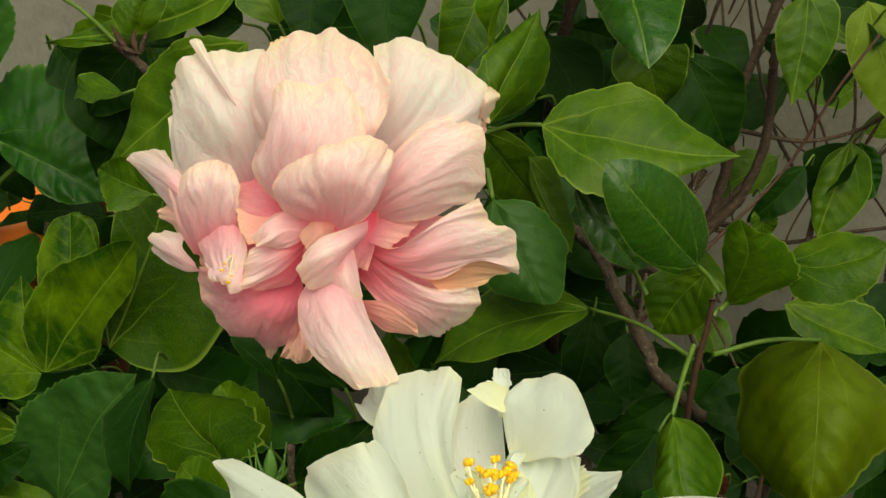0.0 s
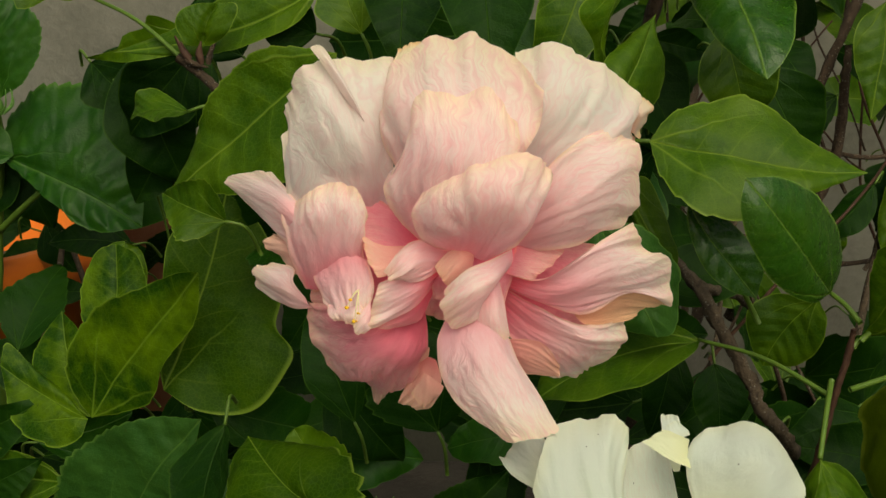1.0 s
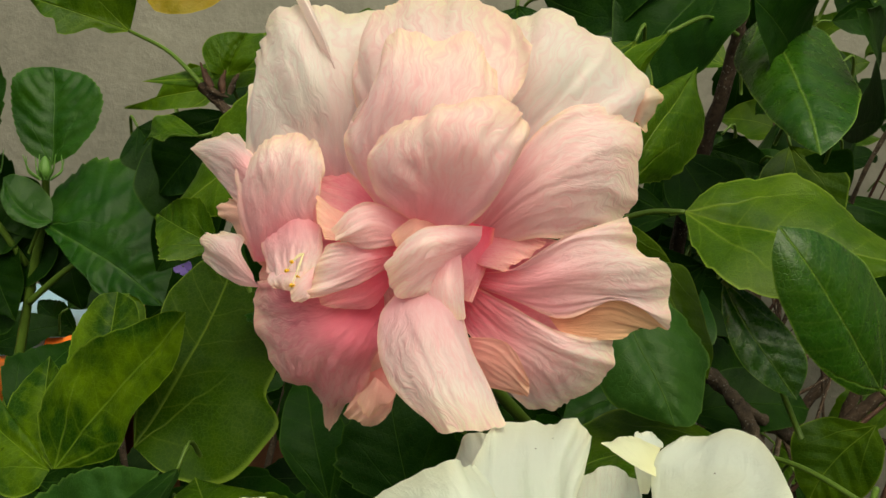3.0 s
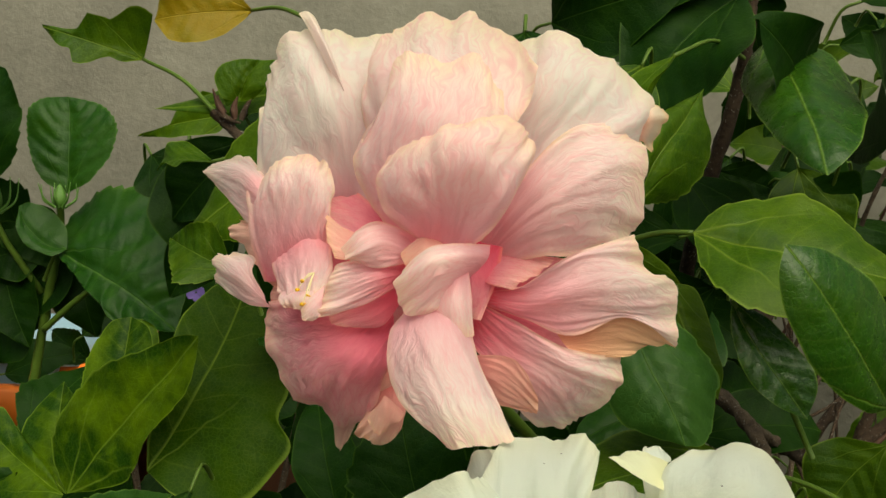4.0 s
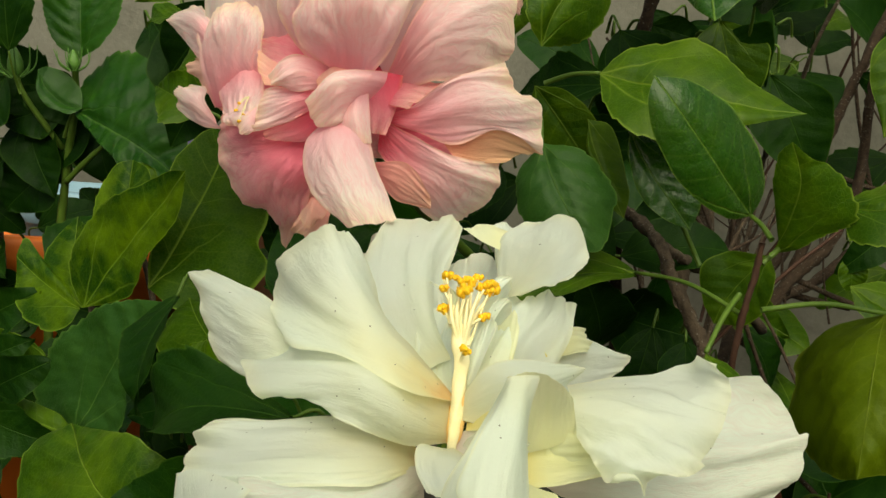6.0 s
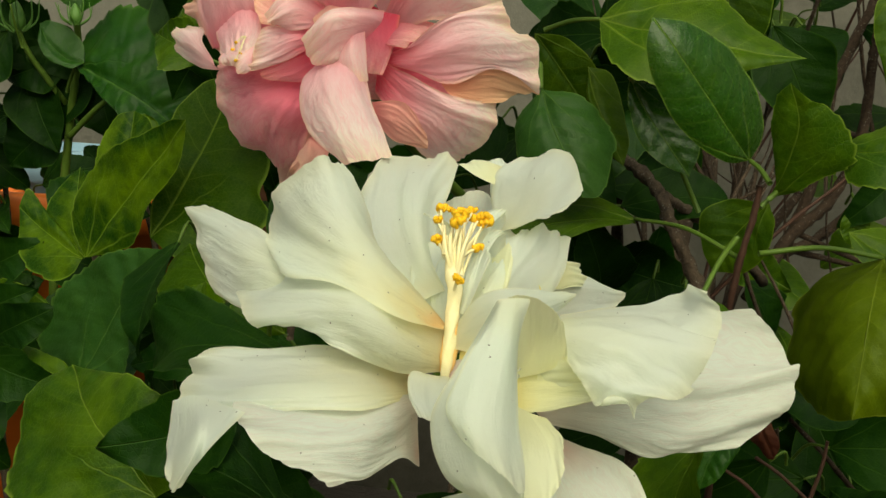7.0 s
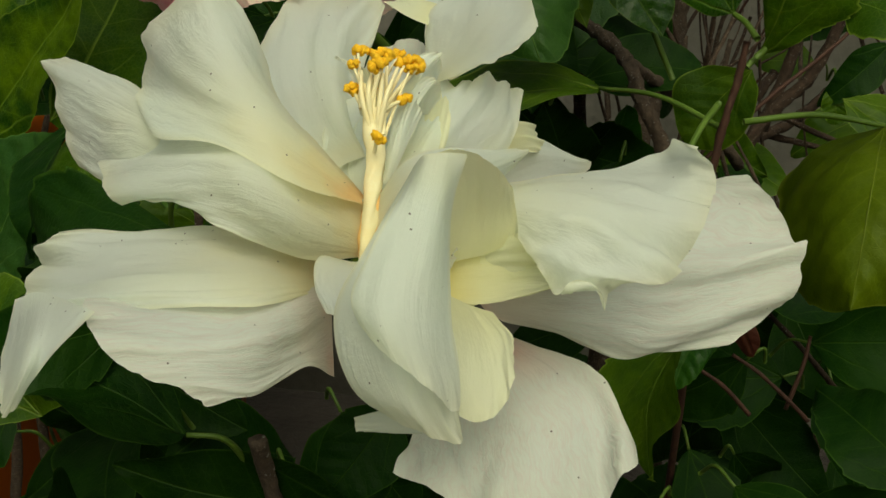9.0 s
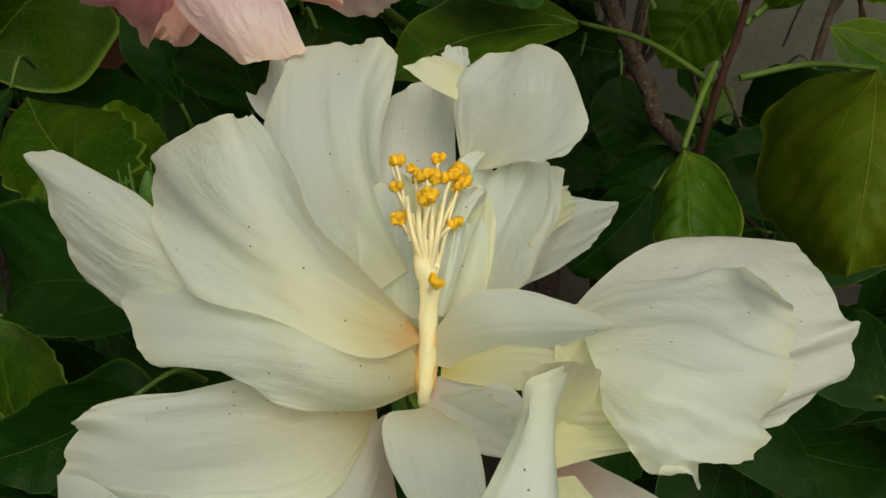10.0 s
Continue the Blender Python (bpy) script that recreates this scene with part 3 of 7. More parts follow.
def leaf(parent, B, T, W, kind="green", fold=0.25, stalk=None, seed=0, uc=0.42, arch=0.12, label="", **shape):
    """A leaf from its stalk end B to its tip T; W: from its midrib to its edge at the widest place; fold: how far the halves rise."""
    B, T, W = (np.array(p, float) for p in (B, T, W))
    N = np.cross(T - B, W)
    N /= np.linalg.norm(N) + 1e-12
    if np.dot(N, (0, -1, 0.5)) < 0:
        N = -N
    w = np.linalg.norm(W)
    C = B + (T - B) * uc + N * arch * np.linalg.norm(T - B)
    ob = blade(LEAF[kind], parent, B, C, T, C - W + N * fold * w, C + W + N * fold * w, uc=uc, seed=seed, label=label, **shape)
    if stalk is None:
        back_ = (B - T) / np.linalg.norm(T - B)
        stalk = B + back_ * 0.012 + np.array((0, 0.014, -0.010))
        tube("petiole", PETIOLE, ob, [stalk, B + back_ * 0.008 + np.array((0, 0.004, 0)), B], 0.0008, 0.0006, sides=6, steps=4)
    else:
        S = np.array(stalk, float)
        M = (S + B) / 2 + np.array((0, 0, 0.06 * np.linalg.norm(S - B)))
        tube("petiole", PETIOLE, ob, [S, M, B], 0.0009, 0.0007, sides=7, steps=6)
    return ob


def full_leaf(parent, kind, mid, left, right, stalk=None, teeth=0, tooth=0.05, crease=0.10, quilt=0.02, wave=0.04, seed=0, nu=56, nv=26, label=""):
    """A leaf lofted over its midrib, from stalk end to tip, and the two lines of its edges between them; teeth: notches down each edge;
    crease: how deep the midrib lies; quilt: how far the skin swells between the side veins; wave: how wavy its edges are."""
    mid = [np.array(p, float) for p in mid]
    rails = []
    for pts in ([mid[0], *left, mid[-1]], mid, [mid[0], *right, mid[-1]]):
        line = np.array(smooth_path(pts, 14))
        far_ = np.concatenate(([0], np.cumsum(np.linalg.norm(np.diff(line, axis=0), axis=1))))
        rails.append((line, far_ / far_[-1]))
    length = np.linalg.norm(mid[-1] - mid[0])
    rnd = random.Random(seed * 7919 + 13)
    ph = [rnd.uniform(0, 6.283) for _ in range(6)]
    nu = max(nu, teeth * 5)
    us = [i / nu for i in range(nu + 1)]
    vs = [math.sin((2 * j / nv - 1) * 1.4) / math.sin(1.4) for j in range(nv + 1)]
    grid = np.zeros((nu + 1, nv + 1, 3))
    half = np.zeros((nu + 1, nv + 1))
    for i, u in enumerate(us):
        a, m, b = (np.array([np.interp(u, far_, line[:, c]) for c in range(3)]) for line, far_ in rails)
        for j, v in enumerate(vs):
            q = v
            if teeth:
                q *= 1 + tooth * ((u * teeth + 0.35 * math.sin(9 * u + ph[0]) + (0.4 if v > 0 else 0)) % 1.0 - 0.75) * abs(v) ** 5
            q *= 1 + 0.012 * abs(v) ** 4 * (math.sin(13 * u + ph[1] + v) + 0.6 * math.sin(31 * u + ph[2] - v))
            grid[i, j] = a * q * (q - 1) / 2 + m * (1 - q * q) + b * q * (q + 1) / 2
            half[i, j] = q * (np.linalg.norm(b - m) if v > 0 else np.linalg.norm(a - m))
    nrm = np.cross(np.gradient(grid, axis=0), np.gradient(grid, axis=1))
    nrm /= np.linalg.norm(nrm, axis=2, keepdims=True) + 1e-12
    centre = nrm[nu // 2, nv // 2]
    if np.dot(centre, (0, -1, 0.5)) < 0:
        nrm = -nrm
    span = np.max(np.abs(half))
    rows, place = [], []
    for i, u in enumerate(us):
        row, pl = [], []
        ends = min(1.0, 6 * u, 6 * (1 - u) + 0.05)
        for j, v in enumerate(vs):
            e = abs(v)
            s = half[i, j] / max(length, 1e-6)
            h = wave * span * e ** 1.7 * (math.sin(8 * u + ph[3] + v) + 0.6 * math.sin(17 * u + ph[4] - 2 * v)) * ends
            h -= crease * span * math.exp(-(half[i, j] / (0.10 * span)) ** 2) * (1 - 0.6 * u) * ends
            h += quilt * span * abs(math.sin(6.5 * math.pi * (u - 0.62 * abs(s)) + 0.3)) * min(1.0, 3 * e) * (1 - e ** 4) * ends
            h += 0.04 * span * noise.noise(Vector(grid[i, j] * 70) + Vector((seed, 0, 0))) * ends
            h += 0.012 * span * noise.noise(Vector(grid[i, j] * 260) + Vector((seed, 4, 0))) * ends
            row.append(grid[i, j] + nrm[i, j] * h)
            pl.append((u, s, v))
        rows.append(row)
        place.append(pl)
    ob = sheet("leaf", rows, place, LEAF[kind], parent, label)
    if stalk is not None:
        S, B = np.array(stalk, float), mid[0]
        tube("petiole", PETIOLE, ob, [S, (S + B) / 2 + np.array((0, 0, 0.06 * np.linalg.norm(S - B))), B], 0.0010, 0.0008, sides=7, steps=6)
    return ob


# ---- setting ----
def block(name, material, lo, hi, label, category="", bevel=0.004):
    bm = bmesh.new()
    bmesh.ops.create_cube(bm, size=1)
    for v in bm.verts:
        v.co = Vector([(lo[i] + hi[i]) / 2 + v.co[i] * (hi[i] - lo[i]) for i in range(3)])
    bmesh.ops.bevel(bm, geom=bm.edges[:], offset=bevel, segments=2, affect="EDGES")
    ob = part(name, bm, material, None)
    return tagged(ob, label, category, kind="structure")


WALL_Y = 1.15
block("wall_north", CONCRETE, (-4, WALL_Y, -0.1), (4, WALL_Y + 0.15, 1.9), "weathered grey-beige concrete garden wall", "wall")
bm = bmesh.new()
bmesh.ops.create_grid(bm, x_segments=90, y_segments=90, size=1)
for v in bm.verts:
    q = v.co.copy()
    v.co = Vector((math.copysign(abs(q.x) ** 3, q.x) * 300, math.copysign(abs(q.y) ** 3, q.y) * 300, 0))
    v.co.z = 0.012 * noise.noise(Vector((v.co.x * 9, v.co.y * 9, 0))) if abs(v.co.x) < 3 and abs(v.co.y) < 3 else 0
tagged(part("ground", bm, SOIL, None), "dark dry garden soil under the shrubs", "ground", kind="structure")


def pot(name, material, at_, r0, r1, h, label, rim=0.012):
    """A round flower pot with a rolled rim, wall thickness and soil inside."""
    th = thing(name, at_, label, "flower pot")
    prof = [(0.0, 0.0), (r0, 0.0), (r1, h - 0.03), (r1 + rim, h - 0.028), (r1 + rim, h - 0.003), (r1 + rim - 0.004, h), (r1 - 0.004, h), (r1 - 0.008, h - 0.04)]
    bm = bmesh.new()
    rings = []
    for rad, z in prof:
        rings.append([bm.verts.new((at_[0] + rad * math.cos(a * math.tau / 40), at_[1] + rad * math.sin(a * math.tau / 40), at_[2] + z)) for a in range(40)])
    for a, b in zip(rings, rings[1:]):
        for k in range(40):
            bm.faces.new((a[k], a[(k + 1) % 40], b[(k + 1) % 40], b[k]))
    bmesh.ops.remove_doubles(bm, verts=bm.verts, dist=1e-6)
    part("pot_body", bm, material, th)
    bm = bmesh.new()
    bmesh.ops.create_circle(bm, cap_ends=True, radius=r1 - 0.007, segments=40)
    bmesh.ops.translate(bm, verts=bm.verts, vec=(at_[0], at_[1], at_[2] + h - 0.035))
    part("potting_soil", bm, SOIL, th, "dark potting soil")
    return th



pot("orange_pot", ORANGE, (-0.392, 0.80, 0.0), 0.085, 0.115, 0.333, "bright orange plastic flower pot behind the leaves")
pot("terracotta_pot", TERRACOTTA, (-0.255, 0.94, 0.0), 0.055, 0.07, 0.375, "weathered terracotta flower pot behind the dark leaves")
pot("blue_pot", BLUE, (-0.43, 0.98, 0.0), 0.07, 0.085, 0.352, "pale blue plastic flower pot behind the leaves")

# ---- pink bloom ----
pink = thing("pink_hibiscus_flower", (-0.0369, 0.3250, 0.4227), "large double hibiscus bloom with blush pink and cream ruffled petals", "flower")
loft(ROSE, pink, [[(-0.0532, 0.3220, 0.4356), (-0.0522, 0.3210, 0.4237), (-0.0488, 0.3210, 0.4113)], [(-0.0379, 0.3220, 0.4391), (-0.0381, 0.3200, 0.4239), (-0.0386, 0.3210, 0.4095)], [(-0.0210, 0.3220, 0.4339), (-0.0229, 0.3210, 0.4219), (-0.0248, 0.3210, 0.4095)]], ruffle=0.08, rag=0.04, seed=201)
loft(CREAM, pink, [[(-0.0594, 0.3180, 0.4330), (-0.0729, 0.3120, 0.4384), (-0.0780, 0.3080, 0.4515), (-0.0790, 0.3100, 0.4617)], [(-0.0576, 0.3180, 0.4347), (-0.0654, 0.3030, 0.4523), (-0.0715, 0.3020, 0.4650), (-0.0758, 0.3090, 0.4726)], [(-0.0559, 0.3180, 0.4364), (-0.0582, 0.3000, 0.4575), (-0.0635, 0.3000, 0.4698), (-0.0676, 0.3060, 0.4804)], [(-0.0542, 0.3180, 0.4373), (-0.0558, 0.3040, 0.4585), (-0.0582, 0.3030, 0.4711), (-0.0599, 0.3080, 0.4807)], [(-0.0516, 0.3180, 0.4381), (-0.0503, 0.3090, 0.4578), (-0.0496, 0.3080, 0.4706), (-0.0502, 0.3120, 0.4800)]], far=0.28, pleat=0.09, ruffle=0.08, rag=0.04, seed=202)
loft(CREAM, pink, [[(-0.0571, 0.3080, 0.4619), (-0.0617, 0.3005, 0.4713), (-0.0668, 0.3020, 0.4791), (-0.0701, 0.3060, 0.4829)], [(-0.0559, 0.3040, 0.4627), (-0.0603, 0.2970, 0.4726), (-0.0651, 0.3000, 0.4800), (-0.0682, 0.3060, 0.4835)], [(-0.0557, 0.3080, 0.4627), (-0.0599, 0.3005, 0.4724), (-0.0644, 0.3030, 0.4800), (-0.0668, 0.3070, 0.4830)]], far=0.7, ruffle=0.02, pleat=0.02, widen=0.0, rag=0.04, seed=203)
loft(CREAM, pink, [[(-0.0326, 0.3200, 0.4377), (-0.0230, 0.3090, 0.4594), (-0.0195, 0.3070, 0.4723), (-0.0196, 0.3110, 0.4823)], [(-0.0309, 0.3200, 0.4386), (-0.0164, 0.3050, 0.4599), (-0.0107, 0.3020, 0.4727), (-0.0089, 0.3090, 0.4832)], [(-0.0292, 0.3200, 0.4386), (-0.0101, 0.3030, 0.4586), (-0.0006, 0.3020, 0.4712), (0.0028, 0.3090, 0.4787)], [(-0.0276, 0.3200, 0.4369), (-0.0054, 0.3040, 0.4537), (0.0064, 0.3050, 0.4646), (0.0106, 0.3120, 0.4710)], [(-0.0260, 0.3200, 0.4343), (-0.0023, 0.3080, 0.4466), (0.0090, 0.3100, 0.4544), (0.0120, 0.3140, 0.4596)]], far=0.35, pleat=0.09, ruffle=0.08, rag=0.04, seed=204)
loft(AMBER, pink, [[(0.0077, 0.3130, 0.4645), (0.0102, 0.3110, 0.4687), (0.0126, 0.3140, 0.4704)], [(0.0084, 0.3130, 0.4629), (0.0121, 0.3090, 0.4658), (0.0160, 0.3140, 0.4665)], [(0.0087, 0.3130, 0.4608), (0.0110, 0.3120, 0.4609), (0.0128, 0.3160, 0.4591)]], ruffle=0.1, rag=0.04, seed=205)
loft(PEACH, pink, [[(0.0091, 0.3150, 0.4586), (0.0111, 0.3150, 0.4593), (0.0128, 0.3170, 0.4587)], [(0.0091, 0.3150, 0.4570), (0.0111, 0.3150, 0.4561), (0.0125, 0.3180, 0.4549)], [(0.0092, 0.3160, 0.4552), (0.0108, 0.3160, 0.4544), (0.0119, 0.3180, 0.4532)]], far=0.6, ruffle=0.08, rag=0.04, seed=206)
loft(BLUSH, pink, [[(-0.0442, 0.3180, 0.4347), (-0.0488, 0.3080, 0.4515), (-0.0533, 0.3040, 0.4608), (-0.0536, 0.3060, 0.4708)], [(-0.0417, 0.3180, 0.4364), (-0.0442, 0.3000, 0.4575), (-0.0476, 0.3000, 0.4714), (-0.0472, 0.3070, 0.4803)], [(-0.0380, 0.3160, 0.4385), (-0.0368, 0.2970, 0.4594), (-0.0365, 0.2980, 0.4746), (-0.0364, 0.3070, 0.4862)], [(-0.0347, 0.3160, 0.4385), (-0.0283, 0.2970, 0.4594), (-0.0267, 0.2990, 0.4730), (-0.0253, 0.3070, 0.4839)], [(-0.0322, 0.3160, 0.4377), (-0.0207, 0.2975, 0.4563), (-0.0147, 0.2970, 0.4663), (-0.0131, 0.2980, 0.4734)]], far=0.45, pleat=0.09, ruffle=0.08, rag=0.04, seed=207)
loft(BLUSH, pink, [[(-0.0259, 0.3180, 0.4304), (-0.0148, 0.3020, 0.4500), (-0.0060, 0.2980, 0.4596), (0.0025, 0.3040, 0.4632)], [(-0.0251, 0.3180, 0.4299), (-0.0116, 0.2990, 0.4474), (0.0002, 0.2970, 0.4563), (0.0105, 0.3060, 0.4590)], [(-0.0242, 0.3180, 0.4296), (-0.0092, 0.2970, 0.4438), (0.0025, 0.2970, 0.4501), (0.0120, 0.3060, 0.4486)], [(-0.0234, 0.3180, 0.4290), (-0.0093, 0.2990, 0.4386), (0.0025, 0.3000, 0.4424), (0.0113, 0.3080, 0.4397)], [(-0.0226, 0.3180, 0.4283), (-0.0103, 0.3040, 0.4327), (-0.0039, 0.3050, 0.4333), (0.0026, 0.3100, 0.4355)]], far=0.18, pleat=0.09, ruffle=0.08, rag=0.04, seed=208)
loft(ROSE, pink, [[(-0.0240, 0.3150, 0.4306), (-0.0154, 0.3090, 0.4319), (-0.0063, 0.3060, 0.4317)], [(-0.0239, 0.3130, 0.4290), (-0.0169, 0.3070, 0.4287), (-0.0111, 0.3040, 0.4277)], [(-0.0238, 0.3120, 0.4266), (-0.0202, 0.3070, 0.4253), (-0.0152, 0.3030, 0.4246)]], far=0.25, ruffle=0.08, rag=0.04, seed=209)
loft(AMBERED, pink, [[(-0.0047, 0.3045, 0.4155), (0.0108, 0.3060, 0.4205), (0.0229, 0.3120, 0.4143)], [(-0.0031, 0.3050, 0.4135), (0.0068, 0.3080, 0.4150), (0.0169, 0.3120, 0.4146)], [(-0.0015, 0.3050, 0.4121), (0.0046, 0.3080, 0.4111), (0.0124, 0.3110, 0.4118)]], far=0.3, ruffle=0.05, widen=0.0, rag=0.04, seed=210)
loft(BLUSH, pink, [[(-0.0244, 0.3180, 0.4209), (-0.0137, 0.3050, 0.4174), (-0.0023, 0.3020, 0.4123), (0.0122, 0.3110, 0.4108)], [(-0.0253, 0.3180, 0.4191), (-0.0138, 0.3070, 0.4126), (-0.0023, 0.3040, 0.4066), (0.0092, 0.3140, 0.4018)], [(-0.0256, 0.3180, 0.4165), (-0.0156, 0.3090, 0.4086), (-0.0065, 0.3070, 0.4022), (0.0010, 0.3180, 0.3938)], [(-0.0257, 0.3180, 0.4121), (-0.0191, 0.3110, 0.4062), (-0.0125, 0.3120, 0.3989), (-0.0063, 0.3200, 0.3930)]], far=0.02, pleat=0.12, widen=0.0, ruffle=0.08, rag=0.04, seed=211)
loft(BLUSH, pink, [[(-0.0226, 0.3170, 0.4229), (-0.0135, 0.3010, 0.4256), (-0.0038, 0.2970, 0.4329), (0.0109, 0.3050, 0.4393)], [(-0.0234, 0.3170, 0.4229), (-0.0102, 0.3000, 0.4254), (0.0009, 0.2980, 0.4316), (0.0149, 0.3060, 0.4314)], [(-0.0234, 0.3170, 0.4220), (-0.0102, 0.3000, 0.4221), (0.0025, 0.2990, 0.4256), (0.0211, 0.3080, 0.4284)], [(-0.0235, 0.3170, 0.4211), (-0.0119, 0.3020, 0.4199), (0.0026, 0.3010, 0.4215), (0.0219, 0.3090, 0.4214)], [(-0.0235, 0.3170, 0.4203), (-0.0128, 0.3040, 0.4182), (-0.0015, 0.3030, 0.4154), (0.0107, 0.3050, 0.4208), (0.0228, 0.3110, 0.4144)]], far=0.05, pleat=0.09, widen=0.0, ruffle=0.08, rag=0.04, seed=212)
loft(PEACH, pink, [[(-0.0236, 0.3040, 0.4087), (-0.0152, 0.3000, 0.4092), (-0.0112, 0.3010, 0.4067), (-0.0076, 0.3050, 0.4011)], [(-0.0229, 0.3050, 0.4063), (-0.0162, 0.3020, 0.4043), (-0.0072, 0.3070, 0.3979)], [(-0.0222, 0.3060, 0.4034), (-0.0164, 0.3060, 0.3987), (-0.0082, 0.3080, 0.3970)]], far=0.2, pleat=0.09, ruffle=0.08, rag=0.04, seed=213)
loft(ROSE, pink, [[(-0.0245, 0.3210, 0.4271), (-0.0106, 0.3140, 0.4313), (0.0027, 0.3140, 0.4313)], [(-0.0246, 0.3210, 0.4201), (-0.0106, 0.3120, 0.4207), (0.0052, 0.3130, 0.4204)], [(-0.0247, 0.3210, 0.4131), (-0.0142, 0.3140, 0.4080), (-0.0007, 0.3160, 0.4038)]], far=0.1, ruffle=0.08, rag=0.04, seed=214)
loft(ROSE, pink, [[(-0.0448, 0.3210, 0.4306), (-0.0609, 0.3170, 0.4329), (-0.0732, 0.3160, 0.4326)], [(-0.0450, 0.3210, 0.4237), (-0.0610, 0.3150, 0.4234), (-0.0730, 0.3160, 0.4214)], [(-0.0453, 0.3210, 0.4148), (-0.0597, 0.3150, 0.4147), (-0.0720, 0.3170, 0.4124)]], far=0.2, ruffle=0.08, rag=0.04, seed=215)
loft(BLUSH, pink, [[(-0.0736, 0.3140, 0.4174), (-0.0767, 0.3120, 0.4224), (-0.0768, 0.3130, 0.4259), (-0.0824, 0.3160, 0.4271)], [(-0.0729, 0.3140, 0.4158), (-0.0786, 0.3110, 0.4209), (-0.0830, 0.3130, 0.4238), (-0.0875, 0.3170, 0.4250)], [(-0.0715, 0.3150, 0.4147), (-0.0771, 0.3140, 0.4153), (-0.0825, 0.3160, 0.4176), (-0.0874, 0.3190, 0.4194)]], far=0.55, ruffle=0.08, rag=0.04, seed=216)
loft(ROSE, pink, [[(-0.0442, 0.3140, 0.4193), (-0.0563, 0.3060, 0.4171), (-0.0668, 0.3090, 0.4167), (-0.0754, 0.3160, 0.4151)], [(-0.0434, 0.3140, 0.4176), (-0.0548, 0.3050, 0.4106), (-0.0645, 0.3080, 0.4080), (-0.0730, 0.3180, 0.4050)], [(-0.0427, 0.3140, 0.4158), (-0.0507, 0.3040, 0.4075), (-0.0582, 0.3080, 0.4002), (-0.0636, 0.3200, 0.3923)], [(-0.0422, 0.3140, 0.4132), (-0.0461, 0.3060, 0.4051), (-0.0505, 0.3110, 0.3965), (-0.0544, 0.3230, 0.3864)], [(-0.0419, 0.3150, 0.4103), (-0.0421, 0.3100, 0.4056), (-0.0446, 0.3140, 0.3982), (-0.0487, 0.3220, 0.3896)]], far=0.2, pleat=0.10, ruffle=0.08, rag=0.04, seed=217)
loft(PEACH, pink, [[(-0.0678, 0.3120, 0.4241), (-0.0746, 0.3110, 0.4328), (-0.0823, 0.3160, 0.4348)], [(-0.0679, 0.3120, 0.4224), (-0.0745, 0.3100, 0.4296), (-0.0843, 0.3170, 0.4310)], [(-0.0677, 0.3130, 0.4208), (-0.0718, 0.3120, 0.4208), (-0.0750, 0.3140, 0.4236)]], far=0.3, ruffle=0.08, rag=0.04, seed=218)
loft(BLUSH, pink, [[(-0.0607, 0.3150, 0.4294), (-0.0714, 0.3060, 0.4413), (-0.0788, 0.3130, 0.4479), (-0.0823, 0.3200, 0.4506)], [(-0.0616, 0.3150, 0.4268), (-0.0711, 0.3040, 0.4376), (-0.0809, 0.3100, 0.4454), (-0.0955, 0.3290, 0.4477)], [(-0.0626, 0.3150, 0.4242), (-0.0703, 0.3060, 0.4319), (-0.0794, 0.3110, 0.4353), (-0.0893, 0.3220, 0.4413)]], far=0.35, pleat=0.10, ruffle=0.08, rag=0.04, seed=219)
loft(ROSE, pink, [[(-0.0409, 0.3165, 0.4299), (-0.0518, 0.3145, 0.4418), (-0.0615, 0.3125, 0.4450)], [(-0.0408, 0.3160, 0.4283), (-0.0500, 0.3120, 0.4359), (-0.0602, 0.3100, 0.4388)], [(-0.0406, 0.3140, 0.4279), (-0.0497, 0.3090, 0.4324), (-0.0591, 0.3060, 0.4358)], [(-0.0405, 0.3130, 0.4273), (-0.0480, 0.3080, 0.4293), (-0.0556, 0.3050, 0.4291)]], far=0.1, ruffle=0.08, rag=0.04, seed=220)
loft(BLUSH, pink, [[(-0.0730, 0.3120, 0.4207), (-0.0761, 0.3085, 0.4300), (-0.0780, 0.3075, 0.4385), (-0.0782, 0.3085, 0.4446)], [(-0.0690, 0.3090, 0.4214), (-0.0705, 0.3050, 0.4300), (-0.0714, 0.3020, 0.4396), (-0.0718, 0.3035, 0.4469)], [(-0.0644, 0.3070, 0.4236), (-0.0658, 0.3020, 0.4339), (-0.0660, 0.2995, 0.4441), (-0.0665, 0.3020, 0.4505)], [(-0.0609, 0.3060, 0.4252), (-0.0607, 0.3010, 0.4353), (-0.0606, 0.2990, 0.4434), (-0.0604, 0.3015, 0.4500)], [(-0.0578, 0.3060, 0.4272), (-0.0583, 0.3030, 0.4345), (-0.0576, 0.3010, 0.4406), (-0.0582, 0.3020, 0.4464)]], far=0.25, pleat=0.13, ruffle=0.09, corner=0.06, rag=0.04, seed=221)
loft(PEACH, pink, [[(-0.0459, 0.3060, 0.4330), (-0.0527, 0.3030, 0.4337), (-0.0579, 0.3000, 0.4373)], [(-0.0457, 0.3040, 0.4318), (-0.0517, 0.3010, 0.4309), (-0.0569, 0.2970, 0.4329)], [(-0.0456, 0.3030, 0.4304), (-0.0507, 0.2990, 0.4281), (-0.0545, 0.2960, 0.4275)]], far=0.1, ruffle=0.05, rag=0.04, seed=222)
